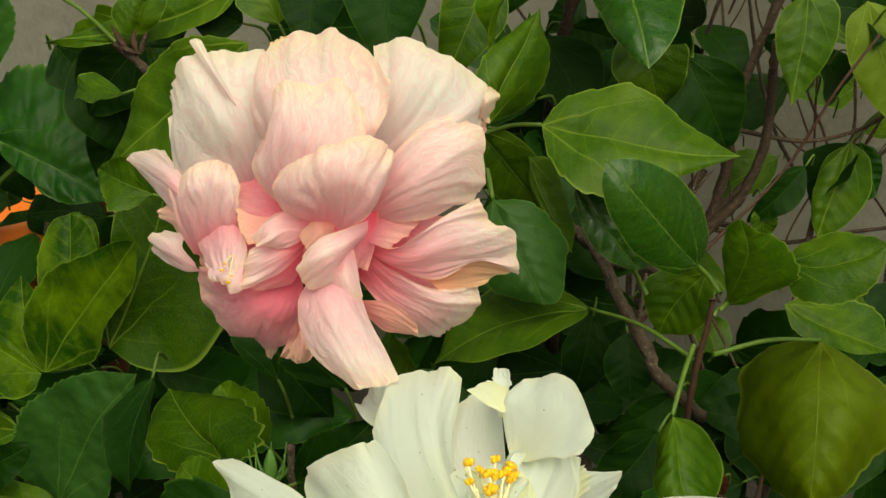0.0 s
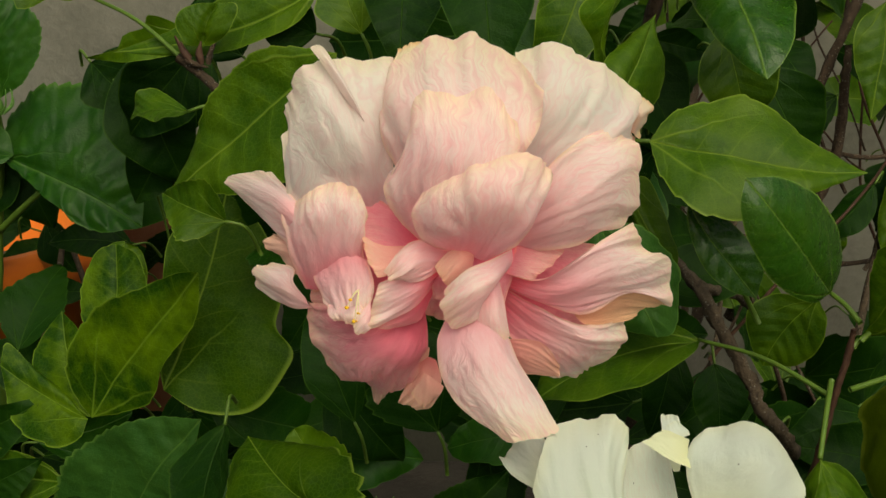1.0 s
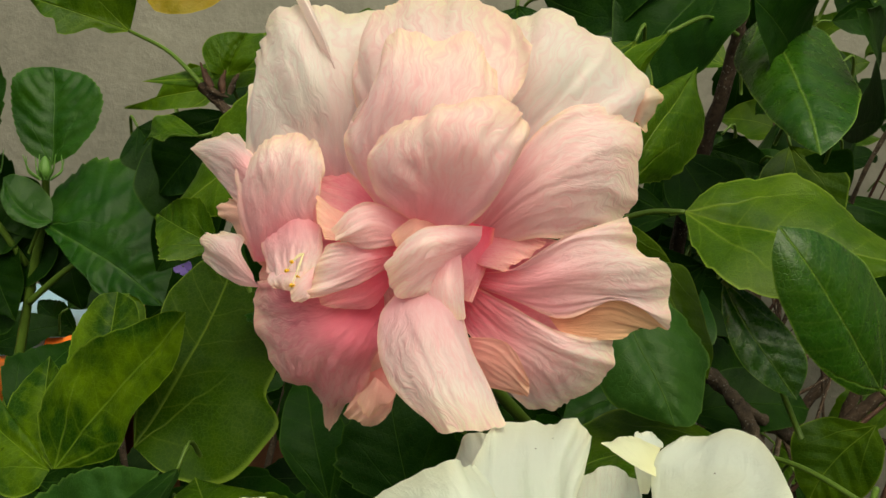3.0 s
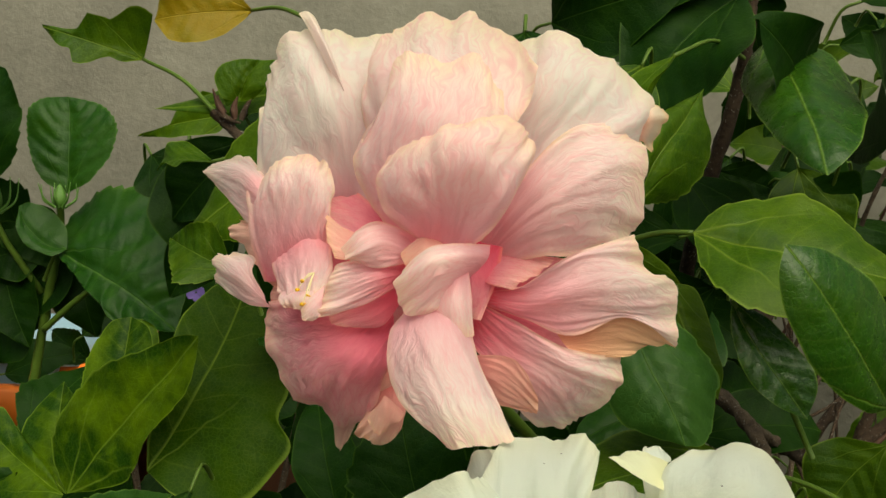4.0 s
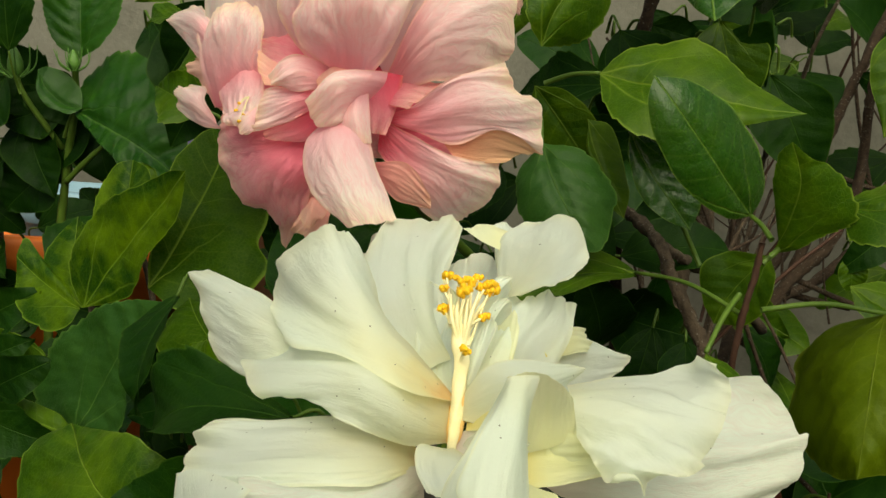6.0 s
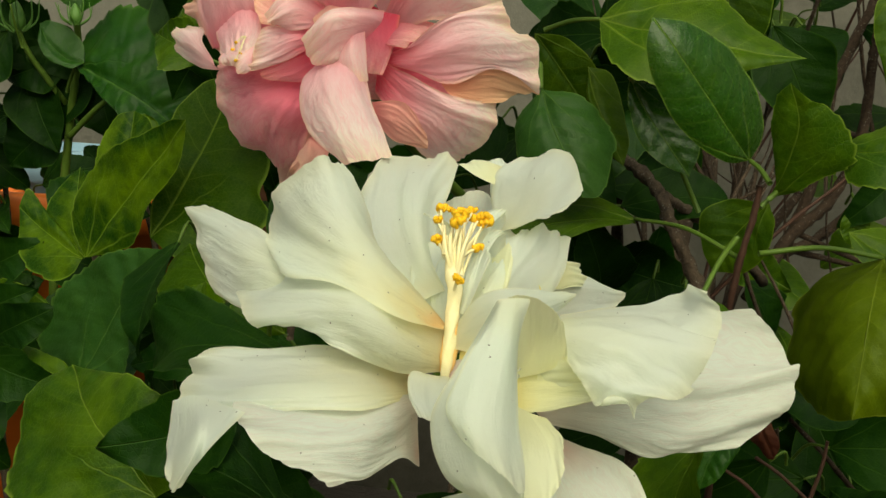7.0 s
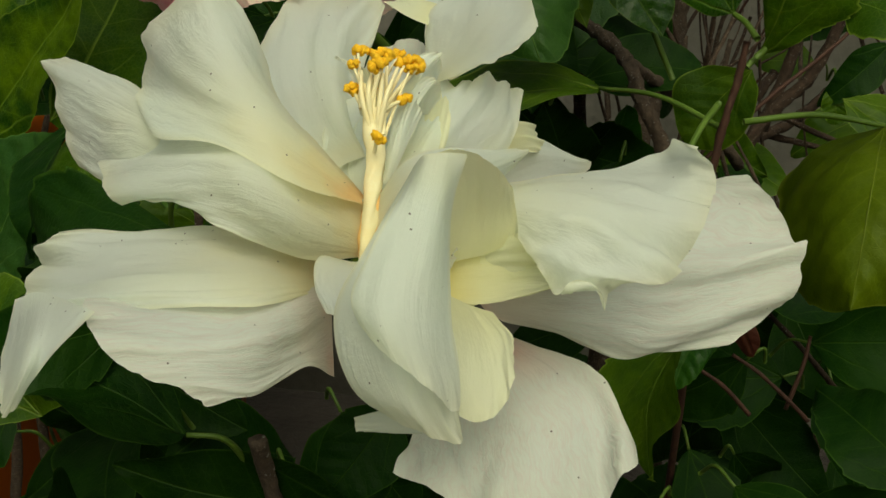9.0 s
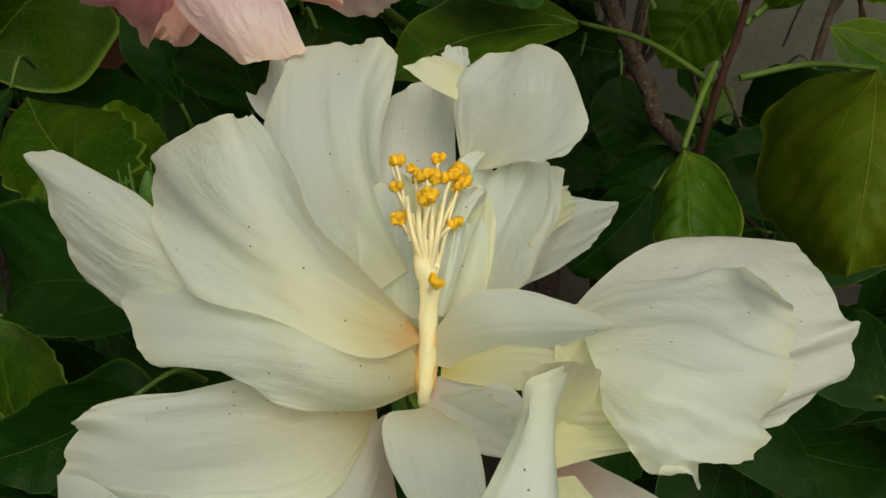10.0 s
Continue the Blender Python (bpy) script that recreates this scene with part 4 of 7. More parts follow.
loft(ROSE, pink, [[(-0.0403, 0.3100, 0.4229), (-0.0463, 0.3050, 0.4191), (-0.0558, 0.3020, 0.4143)], [(-0.0403, 0.3100, 0.4212), (-0.0454, 0.3040, 0.4160), (-0.0540, 0.3010, 0.4129)], [(-0.0404, 0.3100, 0.4195), (-0.0442, 0.3060, 0.4134), (-0.0498, 0.3030, 0.4125)]], far=0.2, ruffle=0.08, rag=0.04, seed=223)
loft(BLUSH, pink, [[(-0.0388, 0.3060, 0.4276), (-0.0452, 0.2990, 0.4269), (-0.0510, 0.2960, 0.4270), (-0.0541, 0.2955, 0.4262)], [(-0.0387, 0.3050, 0.4261), (-0.0441, 0.2965, 0.4243), (-0.0504, 0.2955, 0.4208), (-0.0564, 0.2960, 0.4185)], [(-0.0397, 0.3060, 0.4244), (-0.0435, 0.2990, 0.4210), (-0.0492, 0.2970, 0.4171), (-0.0575, 0.2955, 0.4142)]], far=0.1, ruffle=0.12, pleat=0.13, rag=0.04, seed=224)
loft(BLUSH, pink, [[(-0.0710, 0.3080, 0.4267), (-0.0689, 0.3055, 0.4215), (-0.0672, 0.3035, 0.4181), (-0.0668, 0.3025, 0.4157)], [(-0.0660, 0.3045, 0.4301), (-0.0649, 0.3015, 0.4242), (-0.0634, 0.2995, 0.4197), (-0.0629, 0.2990, 0.4155)], [(-0.0616, 0.3030, 0.4321), (-0.0609, 0.2995, 0.4255), (-0.0604, 0.2980, 0.4209), (-0.0600, 0.2975, 0.4161)], [(-0.0572, 0.3030, 0.4304), (-0.0558, 0.2995, 0.4255), (-0.0558, 0.2985, 0.4216), (-0.0566, 0.2985, 0.4188)]], far=0.42, ruffle=0.09, pleat=0.12, rag=0.04, seed=225)
loft(BLUSH, pink, [[(-0.0666, 0.3025, 0.4191), (-0.0665, 0.3000, 0.4174), (-0.0651, 0.2990, 0.4157)], [(-0.0621, 0.2985, 0.4195), (-0.0617, 0.2960, 0.4180), (-0.0614, 0.2965, 0.4157)], [(-0.0587, 0.2975, 0.4201), (-0.0580, 0.2955, 0.4178), (-0.0591, 0.2960, 0.4159)]], far=0.75, ruffle=0.06, rag=0.04, seed=226)
loft(BLUSH, pink, [[(-0.0561, 0.2965, 0.4213), (-0.0588, 0.2950, 0.4185), (-0.0605, 0.2950, 0.4168)], [(-0.0561, 0.2955, 0.4183), (-0.0578, 0.2940, 0.4163), (-0.0600, 0.2945, 0.4138)], [(-0.0562, 0.2960, 0.4165), (-0.0564, 0.2950, 0.4148), (-0.0578, 0.2950, 0.4135)]], far=0.65, ruffle=0.06, rag=0.04, seed=227)
loft(BLUSH, pink, [[(-0.0362, 0.3060, 0.4330), (-0.0439, 0.2980, 0.4361), (-0.0489, 0.2940, 0.4339), (-0.0525, 0.2940, 0.4293)], [(-0.0362, 0.3050, 0.4308), (-0.0428, 0.2950, 0.4322), (-0.0471, 0.2920, 0.4306), (-0.0516, 0.2930, 0.4281)], [(-0.0370, 0.3050, 0.4291), (-0.0417, 0.2970, 0.4274), (-0.0462, 0.2950, 0.4261), (-0.0501, 0.2950, 0.4266)]], far=0.35, ruffle=0.12, pleat=0.12, rag=0.04, seed=228)
loft(BLUSH, pink, [[(-0.0435, 0.3060, 0.4347), (-0.0505, 0.2970, 0.4446), (-0.0520, 0.2950, 0.4528), (-0.0471, 0.2940, 0.4586)], [(-0.0409, 0.3050, 0.4357), (-0.0439, 0.2910, 0.4511), (-0.0441, 0.2900, 0.4626), (-0.0432, 0.2940, 0.4719)], [(-0.0375, 0.3040, 0.4368), (-0.0367, 0.2880, 0.4531), (-0.0363, 0.2880, 0.4636), (-0.0359, 0.2930, 0.4726)], [(-0.0351, 0.3040, 0.4368), (-0.0291, 0.2880, 0.4531), (-0.0281, 0.2880, 0.4636), (-0.0280, 0.2940, 0.4734)], [(-0.0328, 0.3050, 0.4357), (-0.0242, 0.2910, 0.4511), (-0.0207, 0.2890, 0.4605), (-0.0209, 0.2910, 0.4666)]], far=0.4, pleat=0.09, ruffle=0.08, rag=0.04, seed=229)
loft(BLUSH, pink, [[(-0.0355, 0.2990, 0.4328), (-0.0425, 0.2915, 0.4379), (-0.0455, 0.2885, 0.4443), (-0.0432, 0.2875, 0.4502)], [(-0.0339, 0.2995, 0.4325), (-0.0362, 0.2855, 0.4426), (-0.0382, 0.2835, 0.4486), (-0.0376, 0.2850, 0.4535)], [(-0.0315, 0.3000, 0.4319), (-0.0307, 0.2835, 0.4445), (-0.0316, 0.2800, 0.4529), (-0.0310, 0.2840, 0.4574)], [(-0.0297, 0.3000, 0.4311), (-0.0257, 0.2810, 0.4453), (-0.0246, 0.2785, 0.4532), (-0.0227, 0.2840, 0.4594)], [(-0.0285, 0.3000, 0.4306), (-0.0214, 0.2830, 0.4434), (-0.0182, 0.2810, 0.4513), (-0.0151, 0.2850, 0.4581)], [(-0.0274, 0.3000, 0.4306), (-0.0188, 0.2880, 0.4390), (-0.0141, 0.2860, 0.4474), (-0.0127, 0.2870, 0.4545)]], far=0.4, pleat=0.11, ruffle=0.05, corner=0.02, rag=0.04, seed=230)
loft(ROSE, pink, [[(-0.0390, 0.3090, 0.4341), (-0.0399, 0.3080, 0.4267), (-0.0403, 0.3090, 0.4180)], [(-0.0300, 0.3090, 0.4349), (-0.0300, 0.3070, 0.4270), (-0.0303, 0.3080, 0.4174)], [(-0.0195, 0.3100, 0.4338), (-0.0204, 0.3090, 0.4257), (-0.0222, 0.3090, 0.4163)]], ruffle=0.08, rag=0.04, seed=231)
loft(PEACH, pink, [[(-0.0316, 0.3000, 0.4344), (-0.0360, 0.2975, 0.4338), (-0.0401, 0.2975, 0.4296)], [(-0.0304, 0.2990, 0.4321), (-0.0342, 0.2940, 0.4314), (-0.0386, 0.2950, 0.4271)], [(-0.0308, 0.2990, 0.4292), (-0.0329, 0.2960, 0.4280), (-0.0367, 0.2965, 0.4246)]], far=0.5, ruffle=0.08, rag=0.04, seed=232)
loft(AMBER, pink, [[(-0.0497, 0.3100, 0.4767), (-0.0496, 0.3110, 0.4795), (-0.0487, 0.3130, 0.4812)], [(-0.0465, 0.3100, 0.4783), (-0.0465, 0.3110, 0.4813), (-0.0464, 0.3130, 0.4832)], [(-0.0425, 0.3100, 0.4791), (-0.0430, 0.3110, 0.4818), (-0.0429, 0.3130, 0.4837)]], far=0.5, ruffle=0.08, rag=0.04, seed=233)
loft(BLUSH, pink, [[(-0.0372, 0.2940, 0.4179), (-0.0393, 0.2880, 0.4123), (-0.0361, 0.2830, 0.4010), (-0.0248, 0.2770, 0.3915)], [(-0.0328, 0.2930, 0.4206), (-0.0317, 0.2810, 0.4129), (-0.0278, 0.2770, 0.4031), (-0.0202, 0.2740, 0.3932)], [(-0.0288, 0.2930, 0.4215), (-0.0250, 0.2820, 0.4126), (-0.0195, 0.2780, 0.4027), (-0.0146, 0.2735, 0.3945)], [(-0.0258, 0.2940, 0.4220), (-0.0208, 0.2870, 0.4094), (-0.0148, 0.2800, 0.4004), (-0.0113, 0.2750, 0.3953)]], far=0.38, pleat=0.06, ruffle=0.03, rag=0.04, seed=234)
loft(BLUSH, pink, [[(-0.0294, 0.2920, 0.4274), (-0.0311, 0.2890, 0.4201), (-0.0290, 0.2890, 0.4137)], [(-0.0272, 0.2910, 0.4284), (-0.0263, 0.2855, 0.4211), (-0.0246, 0.2870, 0.4136)], [(-0.0252, 0.2930, 0.4287), (-0.0236, 0.2900, 0.4215), (-0.0219, 0.2900, 0.4139)]], far=0.45, ruffle=0.03, rag=0.04, seed=235)
loft(BLUSH, pink, [[(-0.0210, 0.2990, 0.4334), (-0.0274, 0.2890, 0.4328), (-0.0333, 0.2860, 0.4314), (-0.0386, 0.2880, 0.4260)], [(-0.0211, 0.2970, 0.4307), (-0.0262, 0.2835, 0.4302), (-0.0319, 0.2795, 0.4289), (-0.0392, 0.2840, 0.4228)], [(-0.0235, 0.2970, 0.4274), (-0.0274, 0.2870, 0.4254), (-0.0309, 0.2830, 0.4234), (-0.0370, 0.2860, 0.4176)], [(-0.0268, 0.2980, 0.4242), (-0.0286, 0.2910, 0.4220), (-0.0300, 0.2880, 0.4196), (-0.0319, 0.2880, 0.4175)]], far=0.4, ruffle=0.05, pleat=0.07, rag=0.04, seed=236)
loft(PEACH, pink, [[(-0.0427, 0.3120, 0.3971), (-0.0438, 0.3110, 0.3948), (-0.0466, 0.3120, 0.3914)], [(-0.0412, 0.3110, 0.3965), (-0.0419, 0.3090, 0.3945), (-0.0430, 0.3100, 0.3880)], [(-0.0379, 0.3110, 0.3939), (-0.0392, 0.3100, 0.3915), (-0.0407, 0.3120, 0.3905)]], far=0.5, ruffle=0.08, rag=0.04, seed=237)
loft(PEACH, pink, [[(-0.0465, 0.3200, 0.4017), (-0.0478, 0.3200, 0.3972), (-0.0480, 0.3220, 0.3910)], [(-0.0438, 0.3200, 0.4026), (-0.0444, 0.3190, 0.3984), (-0.0457, 0.3210, 0.3932)], [(-0.0413, 0.3200, 0.4017), (-0.0419, 0.3200, 0.3981), (-0.0428, 0.3210, 0.3941)]], far=0.5, ruffle=0.08, rag=0.04, seed=238)
petal(PEACH, pink, (-0.0414, 0.3200, 0.3990), (-0.0438, 0.3170, 0.3918), (-0.0476, 0.3180, 0.3854), (-0.0474, 0.3180, 0.3924), (-0.0386, 0.3160, 0.3894), uc=0.5, base=0.4, ruffle=0.2, seed=14)
petal(PEACH, pink, (-0.0512, 0.3250, 0.3932), (-0.0545, 0.3320, 0.3858), (-0.0559, 0.3360, 0.3794), (-0.0575, 0.3320, 0.3872), (-0.0519, 0.3320, 0.3868), uc=0.5, base=0.5, point=0.7, ruffle=0.1, seed=15)
tube("flower_stalk", PETIOLE, pink, [(-0.0328, 0.3180, 0.4226), (-0.0320, 0.3450, 0.4142), (-0.0258, 0.3900, 0.3965), (-0.0057, 0.4400, 0.3710), (0.0315, 0.5000, 0.3308)], 0.0028, 0.0018, label="green flower stalk")
tube("calyx", BUD, pink, [(-0.0330, 0.3170, 0.4239), (-0.0333, 0.3260, 0.4212), (-0.0331, 0.3380, 0.4172)], 0.004, 0.0028, middle=0.0075, sides=14, label="green calyx")

# ---- white bloom ----
white = thing("white_hibiscus_flower", (0.0123, 0.2280, 0.3517), "wide open double hibiscus bloom with creamy white petals and golden stamens", "flower")
loft(FLUSH, white, [[(0.0310, 0.2380, 0.3525), (0.0439, 0.2580, 0.3579), (0.0624, 0.2700, 0.3631), (0.0790, 0.2570, 0.3687)], [(0.0308, 0.2340, 0.3481), (0.0459, 0.2400, 0.3536), (0.0659, 0.2470, 0.3564), (0.0864, 0.2500, 0.3599)], [(0.0310, 0.2330, 0.3462), (0.0465, 0.2360, 0.3482), (0.0663, 0.2430, 0.3489), (0.0878, 0.2460, 0.3560)], [(0.0322, 0.2320, 0.3446), (0.0469, 0.2350, 0.3434), (0.0648, 0.2400, 0.3421), (0.0843, 0.2440, 0.3463)], [(0.0353, 0.2320, 0.3429), (0.0451, 0.2360, 0.3405), (0.0583, 0.2390, 0.3367), (0.0751, 0.2430, 0.3388)]], pleat=0.06, ruffle=0.08, rag=0.04, seed=301)
loft(WHITE, white, [[(0.0021, 0.2380, 0.3640), (-0.0082, 0.2480, 0.3682), (-0.0148, 0.2560, 0.3772), (-0.0191, 0.2680, 0.3851)], [(0.0057, 0.2390, 0.3667), (-0.0037, 0.2520, 0.3719), (-0.0107, 0.2640, 0.3830), (-0.0122, 0.2790, 0.3944)], [(0.0084, 0.2410, 0.3679), (0.0010, 0.2530, 0.3759), (-0.0027, 0.2640, 0.3865), (-0.0019, 0.2810, 0.3969)], [(0.0088, 0.2420, 0.3675), (0.0044, 0.2560, 0.3717), (0.0018, 0.2680, 0.3801), (0.0053, 0.2790, 0.3950)]], far=0.25, pleat=0.08, ruffle=0.11, seed=302)
loft(WHITE, white, [[(-0.0168, 0.2800, 0.3787), (-0.0217, 0.2840, 0.3806), (-0.0250, 0.2880, 0.3831)], [(-0.0158, 0.2810, 0.3818), (-0.0198, 0.2870, 0.3838), (-0.0219, 0.2900, 0.3846)], [(-0.0137, 0.2820, 0.3827), (-0.0177, 0.2880, 0.3865), (-0.0193, 0.2910, 0.3902)], [(-0.0115, 0.2820, 0.3839), (-0.0138, 0.2880, 0.3878), (-0.0148, 0.2900, 0.3910)]], far=0.5, ruffle=0.08, seed=303)
loft(FLUSH, white, [[(0.0059, 0.2560, 0.3718), (0.0021, 0.2720, 0.3776), (0.0024, 0.2800, 0.3851)], [(0.0099, 0.2560, 0.3719), (0.0084, 0.2720, 0.3790), (0.0090, 0.2840, 0.3881)], [(0.0159, 0.2570, 0.3718), (0.0158, 0.2720, 0.3782), (0.0158, 0.2820, 0.3868)]], far=0.15, pleat=0.03, seed=304)
loft(WHITE, white, [[(0.0174, 0.2560, 0.3807), (0.0160, 0.2620, 0.3879), (0.0161, 0.2640, 0.3935), (0.0181, 0.2680, 0.3963)], [(0.0189, 0.2560, 0.3807), (0.0200, 0.2590, 0.3890), (0.0217, 0.2620, 0.3952), (0.0247, 0.2680, 0.3996)], [(0.0202, 0.2540, 0.3815), (0.0246, 0.2550, 0.3884), (0.0281, 0.2560, 0.3942), (0.0327, 0.2620, 0.4005)], [(0.0211, 0.2530, 0.3819), (0.0264, 0.2510, 0.3859), (0.0316, 0.2490, 0.3897), (0.0364, 0.2480, 0.3936)], [(0.0221, 0.2530, 0.3820), (0.0265, 0.2500, 0.3847), (0.0298, 0.2470, 0.3860), (0.0336, 0.2440, 0.3883)]], far=0.3, pleat=0.05, ruffle=0.05, rag=0.03, seed=305)
loft(BUTTER, white, [[(0.0160, 0.2620, 0.3915), (0.0115, 0.2640, 0.3931), (0.0060, 0.2680, 0.3954)], [(0.0161, 0.2650, 0.3937), (0.0129, 0.2670, 0.3959), (0.0101, 0.2700, 0.3965)], [(0.0171, 0.2680, 0.3953), (0.0144, 0.2700, 0.3961), (0.0119, 0.2720, 0.3966)]], far=0.45, ruffle=0.06, seed=306)
loft(WHITE, white, [[(0.0150, 0.2720, 0.3943), (0.0140, 0.2730, 0.3956), (0.0129, 0.2740, 0.3964)], [(0.0166, 0.2720, 0.3944), (0.0160, 0.2740, 0.3960), (0.0156, 0.2750, 0.3974)], [(0.0181, 0.2720, 0.3950), (0.0179, 0.2730, 0.3958), (0.0172, 0.2740, 0.3964)]], far=0.5, seed=307)
loft(WHITE, white, [[(0.0258, 0.2500, 0.3666), (0.0325, 0.2630, 0.3722), (0.0355, 0.2680, 0.3726), (0.0416, 0.2750, 0.3681)], [(0.0266, 0.2500, 0.3633), (0.0340, 0.2620, 0.3649), (0.0412, 0.2700, 0.3664), (0.0505, 0.2820, 0.3652)], [(0.0272, 0.2500, 0.3606), (0.0322, 0.2600, 0.3588), (0.0381, 0.2660, 0.3592), (0.0439, 0.2720, 0.3599)]], far=0.3, ruffle=0.02, corner=0.0, seed=308)
loft(WHITE, white, [[(0.0150, 0.2330, 0.3640), (0.0157, 0.2430, 0.3704), (0.0172, 0.2520, 0.3780), (0.0199, 0.2580, 0.3811)], [(0.0168, 0.2330, 0.3645), (0.0203, 0.2430, 0.3726), (0.0231, 0.2500, 0.3780), (0.0256, 0.2560, 0.3826)], [(0.0186, 0.2340, 0.3651), (0.0243, 0.2450, 0.3709), (0.0281, 0.2520, 0.3774), (0.0310, 0.2570, 0.3827)], [(0.0233, 0.2370, 0.3643), (0.0298, 0.2490, 0.3650), (0.0341, 0.2540, 0.3727), (0.0352, 0.2580, 0.3812)]], far=0.2, pleat=0.06, ruffle=0.11, seed=309)
loft(WHITE, white, [[(-0.0200, 0.2340, 0.3710), (-0.0299, 0.2400, 0.3748), (-0.0378, 0.2470, 0.3776), (-0.0502, 0.2580, 0.3795)], [(-0.0208, 0.2330, 0.3685), (-0.0323, 0.2380, 0.3726), (-0.0430, 0.2450, 0.3752), (-0.0590, 0.2590, 0.3793)], [(-0.0207, 0.2320, 0.3660), (-0.0310, 0.2350, 0.3681), (-0.0409, 0.2420, 0.3685), (-0.0524, 0.2520, 0.3704)], [(-0.0206, 0.2310, 0.3635), (-0.0282, 0.2330, 0.3622), (-0.0358, 0.2380, 0.3603), (-0.0468, 0.2460, 0.3612)]], far=0.3, ruffle=0.06, seed=310)
loft(WHITE, white, [[(0.0110, 0.2310, 0.3608), (-0.0050, 0.2250, 0.3730), (-0.0199, 0.2340, 0.3739), (-0.0372, 0.2500, 0.3703)], [(0.0111, 0.2300, 0.3588), (-0.0044, 0.2190, 0.3705), (-0.0189, 0.2270, 0.3696), (-0.0381, 0.2400, 0.3654)], [(0.0112, 0.2290, 0.3568), (-0.0031, 0.2140, 0.3668), (-0.0158, 0.2180, 0.3677), (-0.0342, 0.2290, 0.3621)], [(0.0113, 0.2290, 0.3542), (-0.0007, 0.2140, 0.3613), (-0.0138, 0.2150, 0.3630), (-0.0288, 0.2210, 0.3596)], [(0.0109, 0.2290, 0.3526), (0.0023, 0.2210, 0.3534), (-0.0088, 0.2140, 0.3586), (-0.0207, 0.2210, 0.3599)]], pleat=0.05, ruffle=0.10, rag=0.04, seed=311)
loft(WHITE, white, [[(0.0107, 0.2310, 0.3623), (0.0012, 0.2360, 0.3700), (-0.0072, 0.2390, 0.3781), (-0.0117, 0.2370, 0.3909), (-0.0157, 0.2390, 0.3956)], [(0.0107, 0.2300, 0.3623), (-0.0018, 0.2270, 0.3750), (-0.0119, 0.2280, 0.3851), (-0.0192, 0.2340, 0.3958)], [(0.0107, 0.2290, 0.3624), (-0.0030, 0.2220, 0.3745), (-0.0149, 0.2255, 0.3806), (-0.0302, 0.2400, 0.3884)], [(0.0107, 0.2280, 0.3624), (-0.0043, 0.2185, 0.3726), (-0.0167, 0.2255, 0.3751), (-0.0357, 0.2450, 0.3795)], [(0.0108, 0.2280, 0.3617), (0.0024, 0.2165, 0.3658), (-0.0108, 0.2180, 0.3707), (-0.0233, 0.2260, 0.3702), (-0.0300, 0.2350, 0.3731)]], pleat=0.05, ruffle=0.10, rag=0.04, seed=312)
loft(FLUSH, white, [[(0.0057, 0.2310, 0.3462), (-0.0020, 0.2140, 0.3486), (-0.0149, 0.2080, 0.3481), (-0.0285, 0.2070, 0.3464)], [(0.0063, 0.2290, 0.3436), (0.0008, 0.2030, 0.3454), (-0.0094, 0.1950, 0.3452), (-0.0207, 0.1930, 0.3453)], [(0.0070, 0.2270, 0.3401), (0.0020, 0.2030, 0.3402), (-0.0049, 0.1950, 0.3410), (-0.0131, 0.1910, 0.3411)], [(0.0086, 0.2220, 0.3340), (0.0058, 0.2120, 0.3381), (0.0013, 0.2000, 0.3372), (-0.0040, 0.1930, 0.3385)]], pleat=0.06, ruffle=0.08, rag=0.04, seed=313)
loft(WHITE, white, [[(0.0034, 0.2330, 0.3502), (-0.0092, 0.2260, 0.3555), (-0.0249, 0.2220, 0.3549), (-0.0383, 0.2200, 0.3540)], [(0.0040, 0.2310, 0.3490), (-0.0067, 0.2160, 0.3533), (-0.0229, 0.2130, 0.3522), (-0.0425, 0.2190, 0.3486)], [(0.0043, 0.2300, 0.3477), (-0.0042, 0.2090, 0.3509), (-0.0197, 0.2060, 0.3499), (-0.0432, 0.2170, 0.3418)], [(0.0046, 0.2290, 0.3462), (-0.0021, 0.2060, 0.3486), (-0.0165, 0.2030, 0.3481), (-0.0362, 0.2090, 0.3432)]], pleat=0.06, ruffle=0.10, rag=0.04, seed=314)
loft(WHITE, white, [[(-0.0430, 0.2160, 0.3432), (-0.0391, 0.2040, 0.3375), (-0.0372, 0.1970, 0.3340)], [(-0.0364, 0.2110, 0.3461), (-0.0304, 0.1940, 0.3424), (-0.0344, 0.1940, 0.3318)], [(-0.0231, 0.1980, 0.3479), (-0.0271, 0.1940, 0.3426), (-0.0326, 0.1940, 0.3329)]], far=0.6, ruffle=0.03, pleat=0.02, seed=315)
loft(FLUSH, white, [[(0.0274, 0.2220, 0.3355), (0.0244, 0.2080, 0.3307), (0.0219, 0.2000, 0.3268)], [(0.0314, 0.2260, 0.3388), (0.0343, 0.2050, 0.3327), (0.0371, 0.1920, 0.3265)], [(0.0350, 0.2280, 0.3397), (0.0441, 0.2080, 0.3356), (0.0487, 0.1940, 0.3272)], [(0.0376, 0.2300, 0.3405), (0.0505, 0.2150, 0.3398), (0.0560, 0.2030, 0.3342), (0.0573, 0.1980, 0.3318)]], pleat=0.06, ruffle=0.08, rag=0.04, seed=316)
loft(WHITE, white, [[(0.0114, 0.2240, 0.3524), (0.0066, 0.2180, 0.3542), (0.0070, 0.2120, 0.3512), (0.0097, 0.2060, 0.3487)], [(0.0127, 0.2240, 0.3528), (0.0123, 0.2150, 0.3534), (0.0137, 0.2090, 0.3506), (0.0153, 0.2030, 0.3483)], [(0.0155, 0.2240, 0.3512), (0.0187, 0.2170, 0.3523), (0.0203, 0.2110, 0.3505), (0.0214, 0.2050, 0.3480)]], far=0.15, ruffle=0.03, seed=317)
